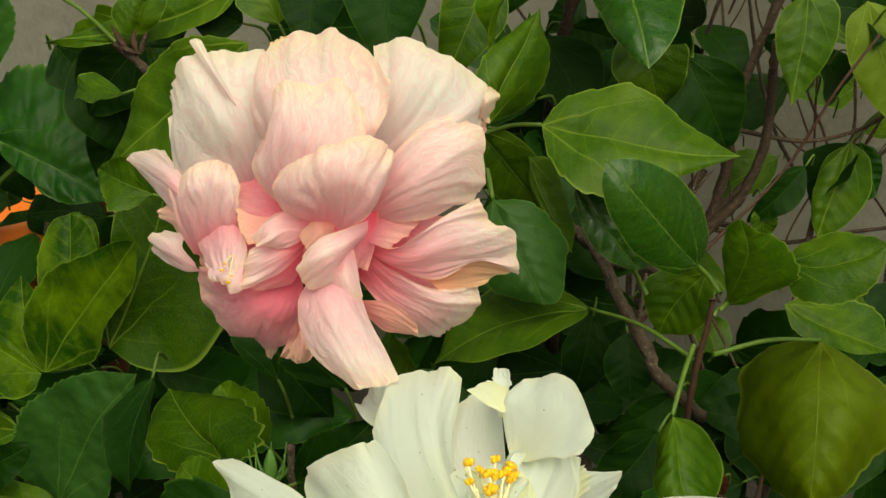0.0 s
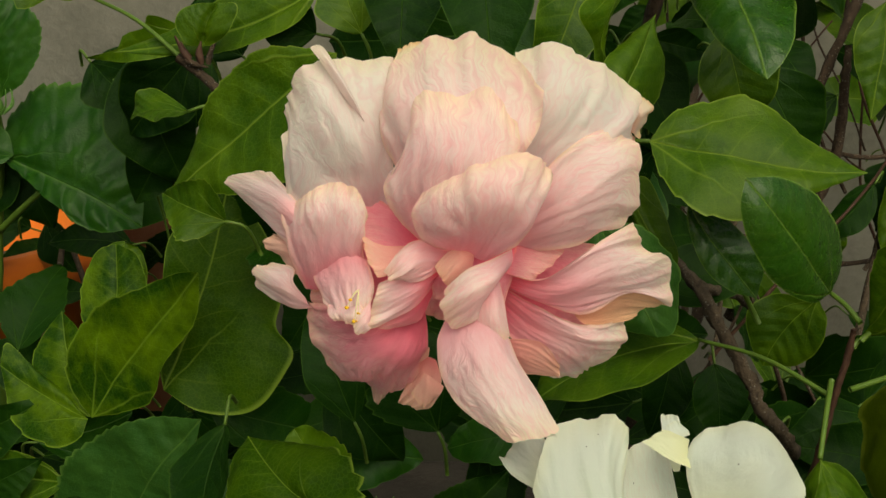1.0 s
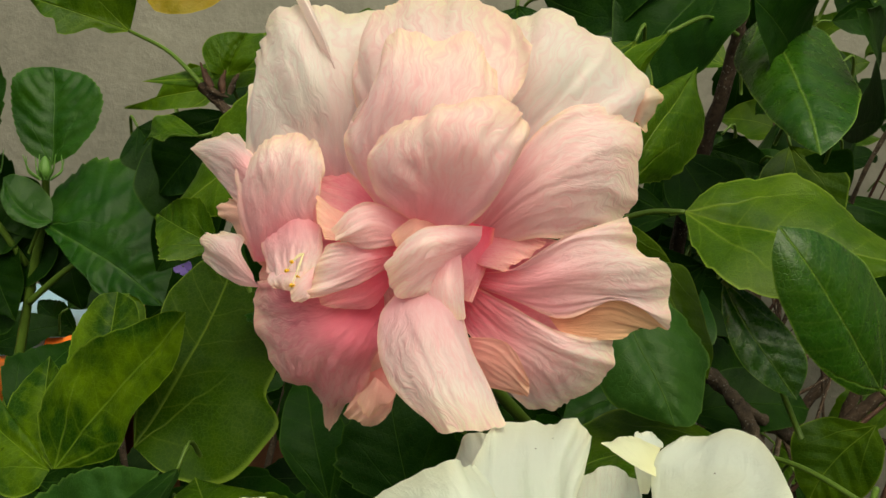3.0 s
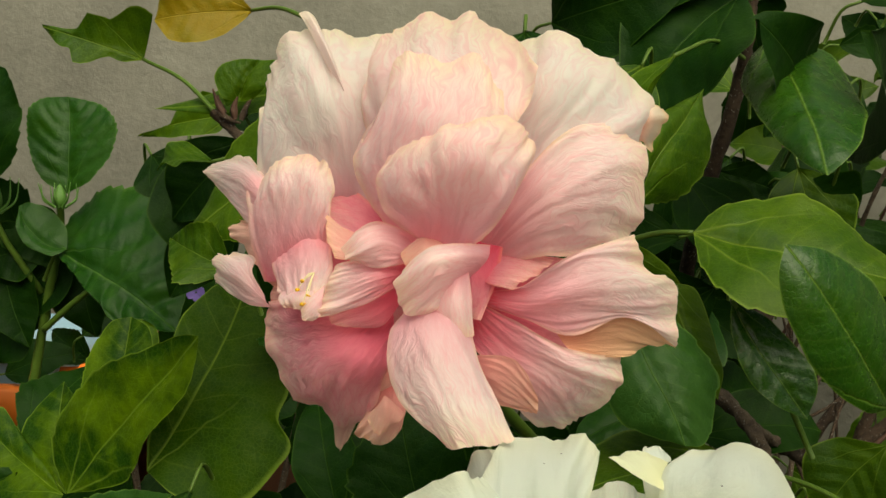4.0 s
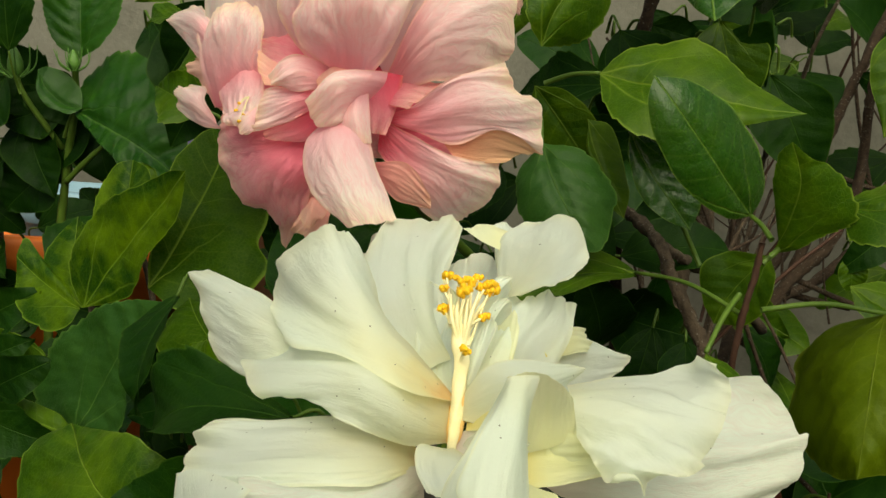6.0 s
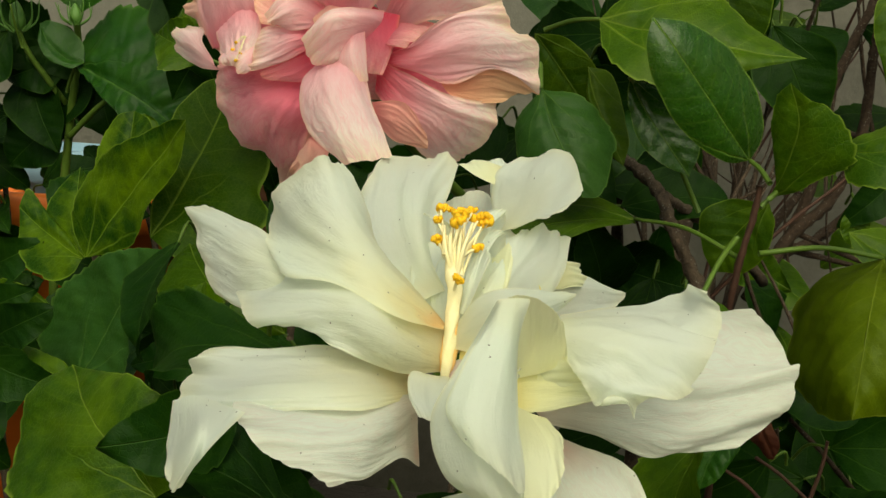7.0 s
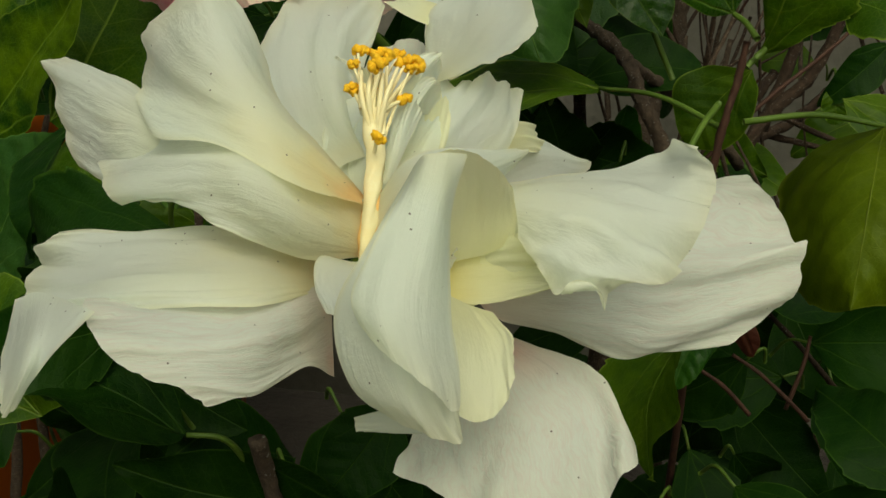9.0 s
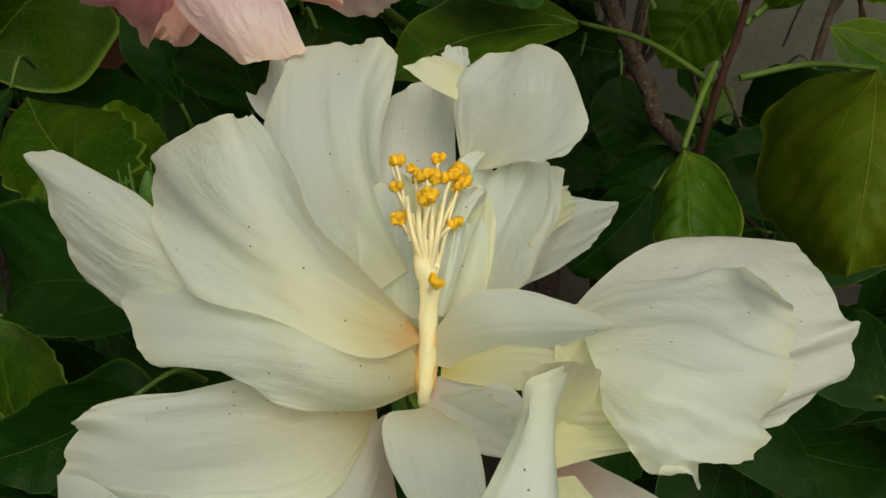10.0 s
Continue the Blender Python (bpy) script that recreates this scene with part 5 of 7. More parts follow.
loft(WHITE, white, [[(0.0128, 0.2300, 0.3624), (0.0181, 0.2280, 0.3696), (0.0256, 0.2260, 0.3722), (0.0327, 0.2210, 0.3733)], [(0.0129, 0.2290, 0.3604), (0.0207, 0.2240, 0.3670), (0.0287, 0.2200, 0.3699), (0.0376, 0.2120, 0.3747)], [(0.0134, 0.2280, 0.3580), (0.0204, 0.2260, 0.3585), (0.0285, 0.2220, 0.3639), (0.0360, 0.2140, 0.3720)]], far=0.1, ruffle=0.02, pleat=0.04, seed=318)
loft(WHITE, white, [[(0.0345, 0.2320, 0.3668), (0.0462, 0.2380, 0.3683), (0.0582, 0.2355, 0.3712), (0.0659, 0.2230, 0.3757)], [(0.0351, 0.2225, 0.3674), (0.0458, 0.2260, 0.3689), (0.0564, 0.2240, 0.3703), (0.0661, 0.2200, 0.3709)], [(0.0355, 0.2160, 0.3672), (0.0447, 0.2150, 0.3681), (0.0536, 0.2140, 0.3672), (0.0644, 0.2140, 0.3648)], [(0.0365, 0.2130, 0.3652), (0.0429, 0.2080, 0.3657), (0.0499, 0.2070, 0.3648), (0.0592, 0.2070, 0.3575)], [(0.0370, 0.2110, 0.3618), (0.0402, 0.2070, 0.3598), (0.0439, 0.2040, 0.3565), (0.0463, 0.2040, 0.3578)]], far=0.35, ruffle=0.10, waves=4, pleat=0.07, rag=0.04, seed=319)
loft(BUTTER, white, [[(0.0269, 0.2140, 0.3584), (0.0355, 0.2160, 0.3607), (0.0446, 0.2130, 0.3596)], [(0.0266, 0.2120, 0.3542), (0.0360, 0.2145, 0.3551), (0.0460, 0.2110, 0.3570)], [(0.0282, 0.2090, 0.3513), (0.0347, 0.2130, 0.3512), (0.0440, 0.2110, 0.3549)]], far=0.0, seed=320)
loft(BUTTER, white, [[(0.0261, 0.2090, 0.3563), (0.0257, 0.2020, 0.3657), (0.0235, 0.1990, 0.3741)], [(0.0283, 0.2110, 0.3571), (0.0290, 0.2080, 0.3662), (0.0286, 0.2000, 0.3750)], [(0.0324, 0.2130, 0.3581), (0.0331, 0.2100, 0.3655), (0.0333, 0.2030, 0.3727)], [(0.0362, 0.2140, 0.3601), (0.0362, 0.2120, 0.3647), (0.0358, 0.2080, 0.3694)]], far=0.45, ruffle=0.02, seed=321)
loft(WHITE, white, [[(0.0234, 0.1900, 0.3739), (0.0185, 0.1860, 0.3636), (0.0143, 0.1860, 0.3541), (0.0170, 0.1840, 0.3456), (0.0218, 0.1840, 0.3407)], [(0.0241, 0.1955, 0.3746), (0.0223, 0.1860, 0.3639), (0.0208, 0.1820, 0.3539), (0.0240, 0.1800, 0.3458), (0.0278, 0.1810, 0.3408)], [(0.0267, 0.1978, 0.3748), (0.0265, 0.1870, 0.3642), (0.0260, 0.1840, 0.3541), (0.0289, 0.1810, 0.3461), (0.0323, 0.1810, 0.3398)], [(0.0293, 0.2000, 0.3746), (0.0279, 0.1965, 0.3672), (0.0285, 0.1900, 0.3578), (0.0311, 0.1850, 0.3499), (0.0325, 0.1800, 0.3423)]], corner=0.12, far=0.5, ruffle=0.02, pleat=0.03, widen=0.0, seed=322)
loft(WHITE, white, [[(0.0238, 0.1885, 0.3740), (0.0194, 0.1830, 0.3640), (0.0175, 0.1800, 0.3584), (0.0199, 0.1780, 0.3539)], [(0.0245, 0.1935, 0.3746), (0.0230, 0.1825, 0.3644), (0.0227, 0.1760, 0.3567), (0.0254, 0.1750, 0.3511)], [(0.0270, 0.1958, 0.3748), (0.0270, 0.1840, 0.3646), (0.0270, 0.1780, 0.3553), (0.0297, 0.1760, 0.3478)], [(0.0295, 0.1985, 0.3745), (0.0282, 0.1950, 0.3674), (0.0295, 0.1870, 0.3569), (0.0316, 0.1820, 0.3491), (0.0326, 0.1790, 0.3433)]], corner=0.12, far=0.5, ruffle=0.03, pleat=0.03, widen=0.0, seed=323)
loft(BUTTER, white, [[(0.0258, 0.2030, 0.3547), (0.0283, 0.1930, 0.3478), (0.0301, 0.1890, 0.3410)], [(0.0301, 0.2070, 0.3518), (0.0344, 0.1960, 0.3469), (0.0356, 0.1900, 0.3404)], [(0.0317, 0.2090, 0.3508), (0.0361, 0.2010, 0.3485), (0.0386, 0.1950, 0.3436)], [(0.0341, 0.2110, 0.3497), (0.0376, 0.2060, 0.3476), (0.0381, 0.2020, 0.3460)]], far=0.4, ruffle=0.06, seed=324)
loft(WHITE, white, [[(0.0247, 0.1850, 0.3427), (0.0205, 0.1890, 0.3401), (0.0169, 0.1930, 0.3377)], [(0.0259, 0.1850, 0.3409), (0.0208, 0.1900, 0.3377), (0.0170, 0.1940, 0.3356)], [(0.0272, 0.1850, 0.3395), (0.0230, 0.1890, 0.3375), (0.0186, 0.1930, 0.3356)]], far=0.6, ruffle=0.08, seed=325)
loft(WHITE, white, [[(0.0067, 0.2370, 0.3631), (0.0052, 0.2450, 0.3690), (0.0057, 0.2510, 0.3743)], [(0.0100, 0.2350, 0.3622), (0.0090, 0.2440, 0.3697), (0.0091, 0.2530, 0.3768)], [(0.0132, 0.2350, 0.3623), (0.0137, 0.2430, 0.3703), (0.0159, 0.2490, 0.3755)]], far=0.25, ruffle=0.10, pleat=0.10, seed=326)
loft(WHITE, white, [[(0.0127, 0.2315, 0.3646), (0.0137, 0.2350, 0.3719), (0.0148, 0.2395, 0.3784)], [(0.0136, 0.2310, 0.3649), (0.0155, 0.2340, 0.3725), (0.0166, 0.2385, 0.3793)], [(0.0145, 0.2315, 0.3647), (0.0166, 0.2350, 0.3711), (0.0185, 0.2400, 0.3768)]], far=0.3, ruffle=0.16, pleat=0.12, seed=327)
loft(BUTTER, white, [[(0.0085, 0.2470, 0.3755), (0.0064, 0.2470, 0.3800), (0.0052, 0.2460, 0.3816)], [(0.0094, 0.2470, 0.3761), (0.0073, 0.2470, 0.3810), (0.0062, 0.2460, 0.3832)], [(0.0103, 0.2480, 0.3762), (0.0088, 0.2480, 0.3802), (0.0080, 0.2470, 0.3823)]], far=0.6, ruffle=0.10, seed=328)
loft(WHITE, white, [[(0.0155, 0.2560, 0.3796), (0.0167, 0.2540, 0.3834), (0.0187, 0.2520, 0.3860)], [(0.0165, 0.2550, 0.3794), (0.0179, 0.2520, 0.3834), (0.0198, 0.2500, 0.3861)], [(0.0177, 0.2550, 0.3790), (0.0192, 0.2530, 0.3818), (0.0202, 0.2520, 0.3838)]], far=0.6, ruffle=0.10, seed=329)
loft(WHITE, white, [[(0.0156, 0.2500, 0.3746), (0.0168, 0.2470, 0.3789), (0.0187, 0.2450, 0.3818)], [(0.0166, 0.2490, 0.3745), (0.0181, 0.2450, 0.3793), (0.0208, 0.2430, 0.3818)], [(0.0176, 0.2490, 0.3741), (0.0191, 0.2470, 0.3768), (0.0208, 0.2460, 0.3790)]], far=0.6, ruffle=0.12, seed=330)
loft(BUTTER, white, [[(0.0306, 0.2185, 0.3668), (0.0353, 0.2215, 0.3672), (0.0406, 0.2255, 0.3671)], [(0.0309, 0.2170, 0.3635), (0.0361, 0.2210, 0.3633), (0.0419, 0.2235, 0.3624)], [(0.0316, 0.2140, 0.3570), (0.0367, 0.2180, 0.3566), (0.0420, 0.2215, 0.3573)]], far=0.5, seed=331)
petal(WHITE, white, (0.0155, 0.2720, 0.3859), (0.0158, 0.2800, 0.3923), (0.0160, 0.2840, 0.3955), (0.0136, 0.2800, 0.3933), (0.0182, 0.2800, 0.3935), far=0.35, ruffle=0.05, pleat=0.03, seed=35)
petal(BUTTER, white, (0.0290, 0.2500, 0.3700), (0.0350, 0.2620, 0.3718), (0.0397, 0.2700, 0.3707), (0.0343, 0.2640, 0.3744), (0.0362, 0.2620, 0.3684), ruffle=0.12, pleat=0.03, seed=39)
petal(FLUSH, white, (0.0125, 0.2280, 0.3527), (0.0204, 0.2190, 0.3546), (0.0275, 0.2100, 0.3578), (0.0215, 0.2220, 0.3591), (0.0213, 0.2140, 0.3509), base=0.35, ruffle=0.05, pleat=0.05, seed=48)
petal(BUTTER, white, (0.0144, 0.2290, 0.3569), (0.0243, 0.2220, 0.3624), (0.0330, 0.2170, 0.3646), (0.0242, 0.2230, 0.3647), (0.0244, 0.2190, 0.3592), base=0.4, ruffle=0.06, pleat=0.04, seed=49)
petal(FLUSH, white, (0.0139, 0.2280, 0.3480), (0.0182, 0.2210, 0.3540), (0.0228, 0.2140, 0.3603), (0.0158, 0.2230, 0.3559), (0.0218, 0.2160, 0.3538), uc=0.5, ruffle=0.06, pleat=0.03, seed=51)
petal(BUTTER, white, (0.0264, 0.2135, 0.3499), (0.0322, 0.2150, 0.3557), (0.0404, 0.2125, 0.3581), (0.0287, 0.2138, 0.3607), (0.0363, 0.2150, 0.3518), base=0.4, ruffle=0.05, pleat=0.05, seed=57)
petal(WHITE, white, (0.0124, 0.2320, 0.3561), (0.0120, 0.2470, 0.3705), (0.0117, 0.2580, 0.3776), (-0.0006, 0.2500, 0.3718), (0.0225, 0.2500, 0.3728), far=0.35, ruffle=0.05, pleat=0.03, seed=59)
petal(BUTTER, white, (0.0135, 0.2310, 0.3568), (0.0177, 0.2400, 0.3667), (0.0192, 0.2500, 0.3789), (0.0139, 0.2430, 0.3682), (0.0222, 0.2400, 0.3690), far=0.35, ruffle=0.05, pleat=0.03, seed=60)
petal(BUTTER, white, (0.0111, 0.2370, 0.3575), (0.0016, 0.2470, 0.3648), (-0.0068, 0.2540, 0.3690), (0.0013, 0.2500, 0.3693), (-0.0023, 0.2470, 0.3631), far=0.3, ruffle=0.05, pleat=0.05, seed=61)
petal(WHITE, white, (0.0082, 0.2380, 0.3753), (0.0053, 0.2380, 0.3834), (0.0030, 0.2390, 0.3845), (0.0042, 0.2380, 0.3845), (0.0061, 0.2380, 0.3839), far=0.35, uc=0.7, base=0.4, ruffle=0.1, seed=62)
petal(WHITE, white, (0.0154, 0.2400, 0.3767), (0.0174, 0.2460, 0.3853), (0.0195, 0.2480, 0.3868), (0.0161, 0.2460, 0.3857), (0.0192, 0.2460, 0.3853), far=0.35, uc=0.7, base=0.4, ruffle=0.15, seed=63)
petal(WHITE, white, (0.0156, 0.2380, 0.3716), (0.0179, 0.2410, 0.3803), (0.0201, 0.2420, 0.3822), (0.0168, 0.2410, 0.3813), (0.0193, 0.2410, 0.3809), far=0.35, uc=0.7, base=0.4, ruffle=0.15, seed=64)
column = tube("stamen_column", FILAMENT, white, [(0.0110, 0.2340, 0.3770), (0.0110, 0.2330, 0.3740), (0.0120, 0.2320, 0.3700), (0.0120, 0.2300, 0.3650), (0.0120, 0.2280, 0.3580), (0.0120, 0.2270, 0.3520), (0.0120, 0.2330, 0.3450)], 0.0019, 0.0007, middle=0.0016, sides=18, knobs=0.35, label="pale yellow stamen column")
tube("column_base", THROAT, column, [(0.0122, 0.2307, 0.3640), (0.0121, 0.2296, 0.3590), (0.0120, 0.2283, 0.3535), (0.0121, 0.2330, 0.3480)], 0.0012, 0.0011, middle=0.0019, sides=16, knobs=0.2, label="orange base of the stamen column")


def anther(at_, r, seed, root, parent):
    """A grainy kidney-shaped anther on its thread."""
    tube("filament", FILAMENT, parent, [root, (np.array(root) + np.array(at_)) / 2 + np.array((0, 0, 0.0006)), at_], r * 0.36, r * 0.22, sides=6, steps=5)
    bm = bmesh.new()
    rnd = random.Random(seed)
    for k in range(6):
        off = Vector((rnd.uniform(-1, 1), rnd.uniform(-1, 1), rnd.uniform(-0.5, 0.5))) * r * 0.85
        ball = bmesh.ops.create_icosphere(bm, subdivisions=2, radius=r * rnd.uniform(0.45, 0.7))["verts"]
        for v in ball:
            n = noise.noise(v.co * 3000 + Vector((seed, k, 0)))
            v.co = v.co * (1 + 0.7 * n) + off + Vector(at_)
    part("anther", bm, ANTHER, parent, "golden yellow anther")



anther((-0.0610, 0.2960, 0.4220), 0.00042, 60, (-0.0590, 0.2980, 0.4240), pink)
anther((-0.0620, 0.2960, 0.4200), 0.00051, 61, (-0.0590, 0.2980, 0.4240), pink)
anther((-0.0600, 0.2940, 0.4170), 0.00051, 62, (-0.0590, 0.2980, 0.4240), pink)
anther((-0.0590, 0.2940, 0.4190), 0.00034, 63, (-0.0590, 0.2980, 0.4240), pink)
anther((0.0060, 0.2430, 0.3860), 0.00124, 0, (0.0090, 0.2320, 0.3770), column)
anther((0.0090, 0.2400, 0.3860), 0.00102, 1, (0.0110, 0.2320, 0.3730), column)
anther((0.0110, 0.2380, 0.3860), 0.00136, 2, (0.0120, 0.2320, 0.3770), column)
anther((0.0120, 0.2380, 0.3860), 0.00124, 3, (0.0130, 0.2320, 0.3730), column)
anther((0.0130, 0.2460, 0.3860), 0.00102, 4, (0.0100, 0.2320, 0.3760), column)
anther((0.0150, 0.2410, 0.3850), 0.00136, 5, (0.0110, 0.2320, 0.3730), column)
anther((0.0170, 0.2410, 0.3840), 0.00124, 6, (0.0120, 0.2320, 0.3760), column)
anther((0.0160, 0.2390, 0.3840), 0.00102, 7, (0.0130, 0.2320, 0.3720), column)
anther((0.0120, 0.2330, 0.3850), 0.00136, 8, (0.0100, 0.2320, 0.3750), column)
anther((0.0110, 0.2330, 0.3840), 0.00124, 9, (0.0110, 0.2320, 0.3720), column)
anther((0.0060, 0.2380, 0.3840), 0.00102, 10, (0.0110, 0.2320, 0.3750), column)
anther((0.0070, 0.2340, 0.3800), 0.00136, 11, (0.0120, 0.2320, 0.3710), column)
anther((0.0160, 0.2360, 0.3790), 0.00124, 12, (0.0110, 0.2320, 0.3750), column)
anther((0.0100, 0.2420, 0.3840), 0.00102, 13, (0.0110, 0.2320, 0.3710), column)
anther((0.0170, 0.2440, 0.3850), 0.00136, 14, (0.0120, 0.2320, 0.3740), column)
anther((0.0050, 0.2440, 0.3860), 0.00124, 15, (0.0120, 0.2320, 0.3710), column)
anther((0.0130, 0.2270, 0.3730), 0.00113, 21, (0.0120, 0.2290, 0.3700), column)
tube("filament", FILAMENT, column, [(0.0110, 0.2320, 0.3730), (0.0090, 0.2320, 0.3790), (0.0080, 0.2360, 0.3830)], 0.0006, 0.0003, sides=7, steps=5)
tube("filament", FILAMENT, column, [(0.0120, 0.2320, 0.3720), (0.0130, 0.2320, 0.3790), (0.0140, 0.2370, 0.3840)], 0.0006, 0.0003, sides=7, steps=5)
tube("filament", FILAMENT, column, [(0.0110, 0.2320, 0.3740), (0.0100, 0.2320, 0.3800), (0.0100, 0.2380, 0.3840)], 0.0006, 0.0003, sides=7, steps=5)
tube("filament", FILAMENT, column, [(0.0120, 0.2320, 0.3730), (0.0120, 0.2320, 0.3780), (0.0120, 0.2340, 0.3830)], 0.0006, 0.0003, sides=7, steps=5)
tube("filament", FILAMENT, column, [(0.0110, 0.2320, 0.3720), (0.0100, 0.2320, 0.3770), (0.0090, 0.2340, 0.3810)], 0.0006, 0.0003, sides=7, steps=5)
tube("flower_stalk", PETIOLE, white, [(0.0120, 0.2285, 0.3519), (0.0124, 0.2450, 0.3394), (0.0156, 0.2900, 0.3097), (0.0231, 0.3600, 0.2593), (0.0328, 0.4200, 0.2103)], 0.0026, 0.0020, label="green flower stalk")
tube("calyx", BUD, white, [(0.0121, 0.2300, 0.3508), (0.0122, 0.2380, 0.3449), (0.0124, 0.2460, 0.3390)], 0.003, 0.0026, middle=0.006, sides=14, label="green calyx")

# ---- shrubs ----
shrub = thing("hibiscus_shrub", (0.06, 0.55, 0.0), "woody hibiscus shrub with glossy toothed green leaves before a concrete wall", "shrub", "hibiscus shrubs")
low = thing("hibiscus_shrub", (-0.05, 0.42, 0.0), "leafy hibiscus shrub with lobed, mottled yellow-green leaves", "shrub", "hibiscus shrubs")
back = thing("hibiscus_shrub", (-0.26, 0.62, 0.0), "dark green hibiscus shrub with rounded wrinkled leaves and small buds", "shrub", "hibiscus shrubs")
tube("branch", BARK, shrub, [(0.0611, 0.4850, 0.5518), (0.0620, 0.4900, 0.5267), (0.0613, 0.5000, 0.5085), (0.0541, 0.5100, 0.4670), (0.0509, 0.5250, 0.4335), (0.0527, 0.5500, 0.3914), (0.0616, 0.5800, 0.2977)], 0.0025, 0.0035, knobs=0.50, seed=65)
tube("branch", BARK, shrub, [(0.1786, 0.5750, 0.5051), (0.1656, 0.5800, 0.4652), (0.1557, 0.5850, 0.4322), (0.1572, 0.6000, 0.3960), (0.1479, 0.6100, 0.3516)], 0.0023, 0.0031, knobs=0.50, seed=66)
tube("branch", BARK, shrub, [(0.1749, 0.5860, 0.4707), (0.1752, 0.5860, 0.4500), (0.1757, 0.5920, 0.4130), (0.1661, 0.6000, 0.3800), (0.1495, 0.6050, 0.3594), (0.1299, 0.6100, 0.3212)], 0.0021, 0.0034, knobs=0.50, seed=67)
tube("trunk", BARK_GREY, shrub, [(0.1036, 0.6150, 0.4507), (0.1014, 0.6150, 0.4279), (0.0999, 0.6150, 0.3968), (0.0924, 0.6120, 0.3655), (0.0858, 0.6050, 0.3326), (0.0812, 0.6000, 0.2678), (0.0778, 0.5800, 0.1695)], 0.0052, 0.0075, knobs=0.40, seed=68, label='thick grey-brown trunk')
tube("branch", BARK_GREY, shrub, [(0.0207, 0.5200, 0.4099), (0.0397, 0.5000, 0.4014), (0.0563, 0.4700, 0.3933), (0.0675, 0.4500, 0.3831), (0.0729, 0.4350, 0.3701), (0.0833, 0.4300, 0.3520), (0.0886, 0.4300, 0.3396), (0.0995, 0.4400, 0.3269), (0.1187, 0.4700, 0.3026)], 0.0021, 0.0029, knobs=0.70, seed=69)
tube("branch", BARK_GREY, shrub, [(0.0675, 0.4500, 0.3831), (0.0819, 0.4700, 0.3753), (0.1006, 0.5000, 0.3646), (0.1290, 0.5500, 0.3388)], 0.0021, 0.0025, knobs=0.60, seed=70)
tube("branch", BARK, shrub, [(0.1692, 0.7000, 0.3788), (0.1514, 0.6950, 0.3520), (0.1410, 0.6900, 0.3326), (0.1241, 0.6600, 0.2966)], 0.0029, 0.0035, knobs=0.50, seed=71)
tube("branch", BARK, shrub, [(0.2072, 0.7200, 0.3709), (0.1837, 0.7100, 0.3501), (0.1630, 0.7000, 0.3397), (0.1405, 0.6900, 0.3199)], 0.0029, 0.0035, knobs=0.50, seed=72)
tube("branch", BARK, shrub, [(0.2100, 0.7200, 0.3350), (0.1685, 0.7100, 0.3420)], 0.0017, 0.0021, knobs=0.40, seed=73)
tube("twig", BARK, shrub, [(0.1186, 0.6400, 0.4352), (0.1224, 0.6400, 0.4062), (0.1227, 0.6500, 0.3759), (0.1341, 0.6700, 0.3444)], 0.0011, 0.0014, knobs=0.30, seed=74)
tube("twig", BARK, shrub, [(0.1444, 0.6600, 0.4073), (0.1376, 0.6600, 0.3825), (0.1279, 0.6600, 0.3573)], 0.0009, 0.0011, knobs=0.30, seed=75)
tube("twig", BARK, shrub, [(0.0978, 0.6200, 0.4161), (0.1072, 0.6300, 0.3764), (0.1156, 0.6500, 0.3395)], 0.0009, 0.0012, knobs=0.30, seed=76)
tube("twig", BARK, shrub, [(0.2606, 0.6200, 0.4313), (0.2365, 0.6200, 0.4153), (0.2016, 0.6100, 0.4103), (0.1620, 0.6000, 0.4180)], 0.0010, 0.0014, knobs=0.30, seed=77)
tube("twig", BARK, shrub, [(0.2853, 0.6600, 0.3502), (0.2507, 0.6600, 0.3459), (0.2028, 0.6400, 0.3443), (0.1539, 0.6100, 0.3599)], 0.0012, 0.0016, knobs=0.30, seed=78)
tube("twig", TWIG, shrub, [(0.0922, 0.3580, 0.3931), (0.0913, 0.3600, 0.3823), (0.0892, 0.3620, 0.3692), (0.0883, 0.3700, 0.3446), (0.0942, 0.4100, 0.2880), (0.1065, 0.5000, 0.1778)], 0.0009, 0.0015, knobs=0.40, seed=79, label='dark red-brown shoot')
tube("twig", BARK, low, [(-0.1273, 0.4300, 0.4745), (-0.1208, 0.4300, 0.4700), (-0.1115, 0.4250, 0.4622), (-0.0931, 0.4200, 0.4477), (-0.0727, 0.4100, 0.4171)], 0.0016, 0.0020, knobs=0.50, seed=80)
# thin stems low among the leaves
tube("stem", TWIG, shrub, [(0.1150, 0.4400, 0.2823), (0.1258, 0.4400, 0.2759), (0.1384, 0.4400, 0.2658), (0.1448, 0.4400, 0.2599)], 0.0007, 0.0009, knobs=0.3, sides=7, steps=6, seed=140)
tube("stem", TWIG, shrub, [(0.0989, 0.4300, 0.2802), (0.1110, 0.4300, 0.2735), (0.1216, 0.4300, 0.2636)], 0.0007, 0.0009, knobs=0.3, sides=7, steps=6, seed=141)
tube("stem", TWIG, shrub, [(0.1466, 0.4600, 0.2868), (0.1454, 0.4600, 0.2749), (0.1412, 0.4600, 0.2570)], 0.0007, 0.0009, knobs=0.3, sides=7, steps=6, seed=142)
tube("twig", BARK, shrub, [(0.1370, 0.5000, 0.2861), (0.1539, 0.5000, 0.2714), (0.1707, 0.5000, 0.2545)], 0.0011, 0.0013, knobs=0.3, sides=7, steps=6, seed=143)
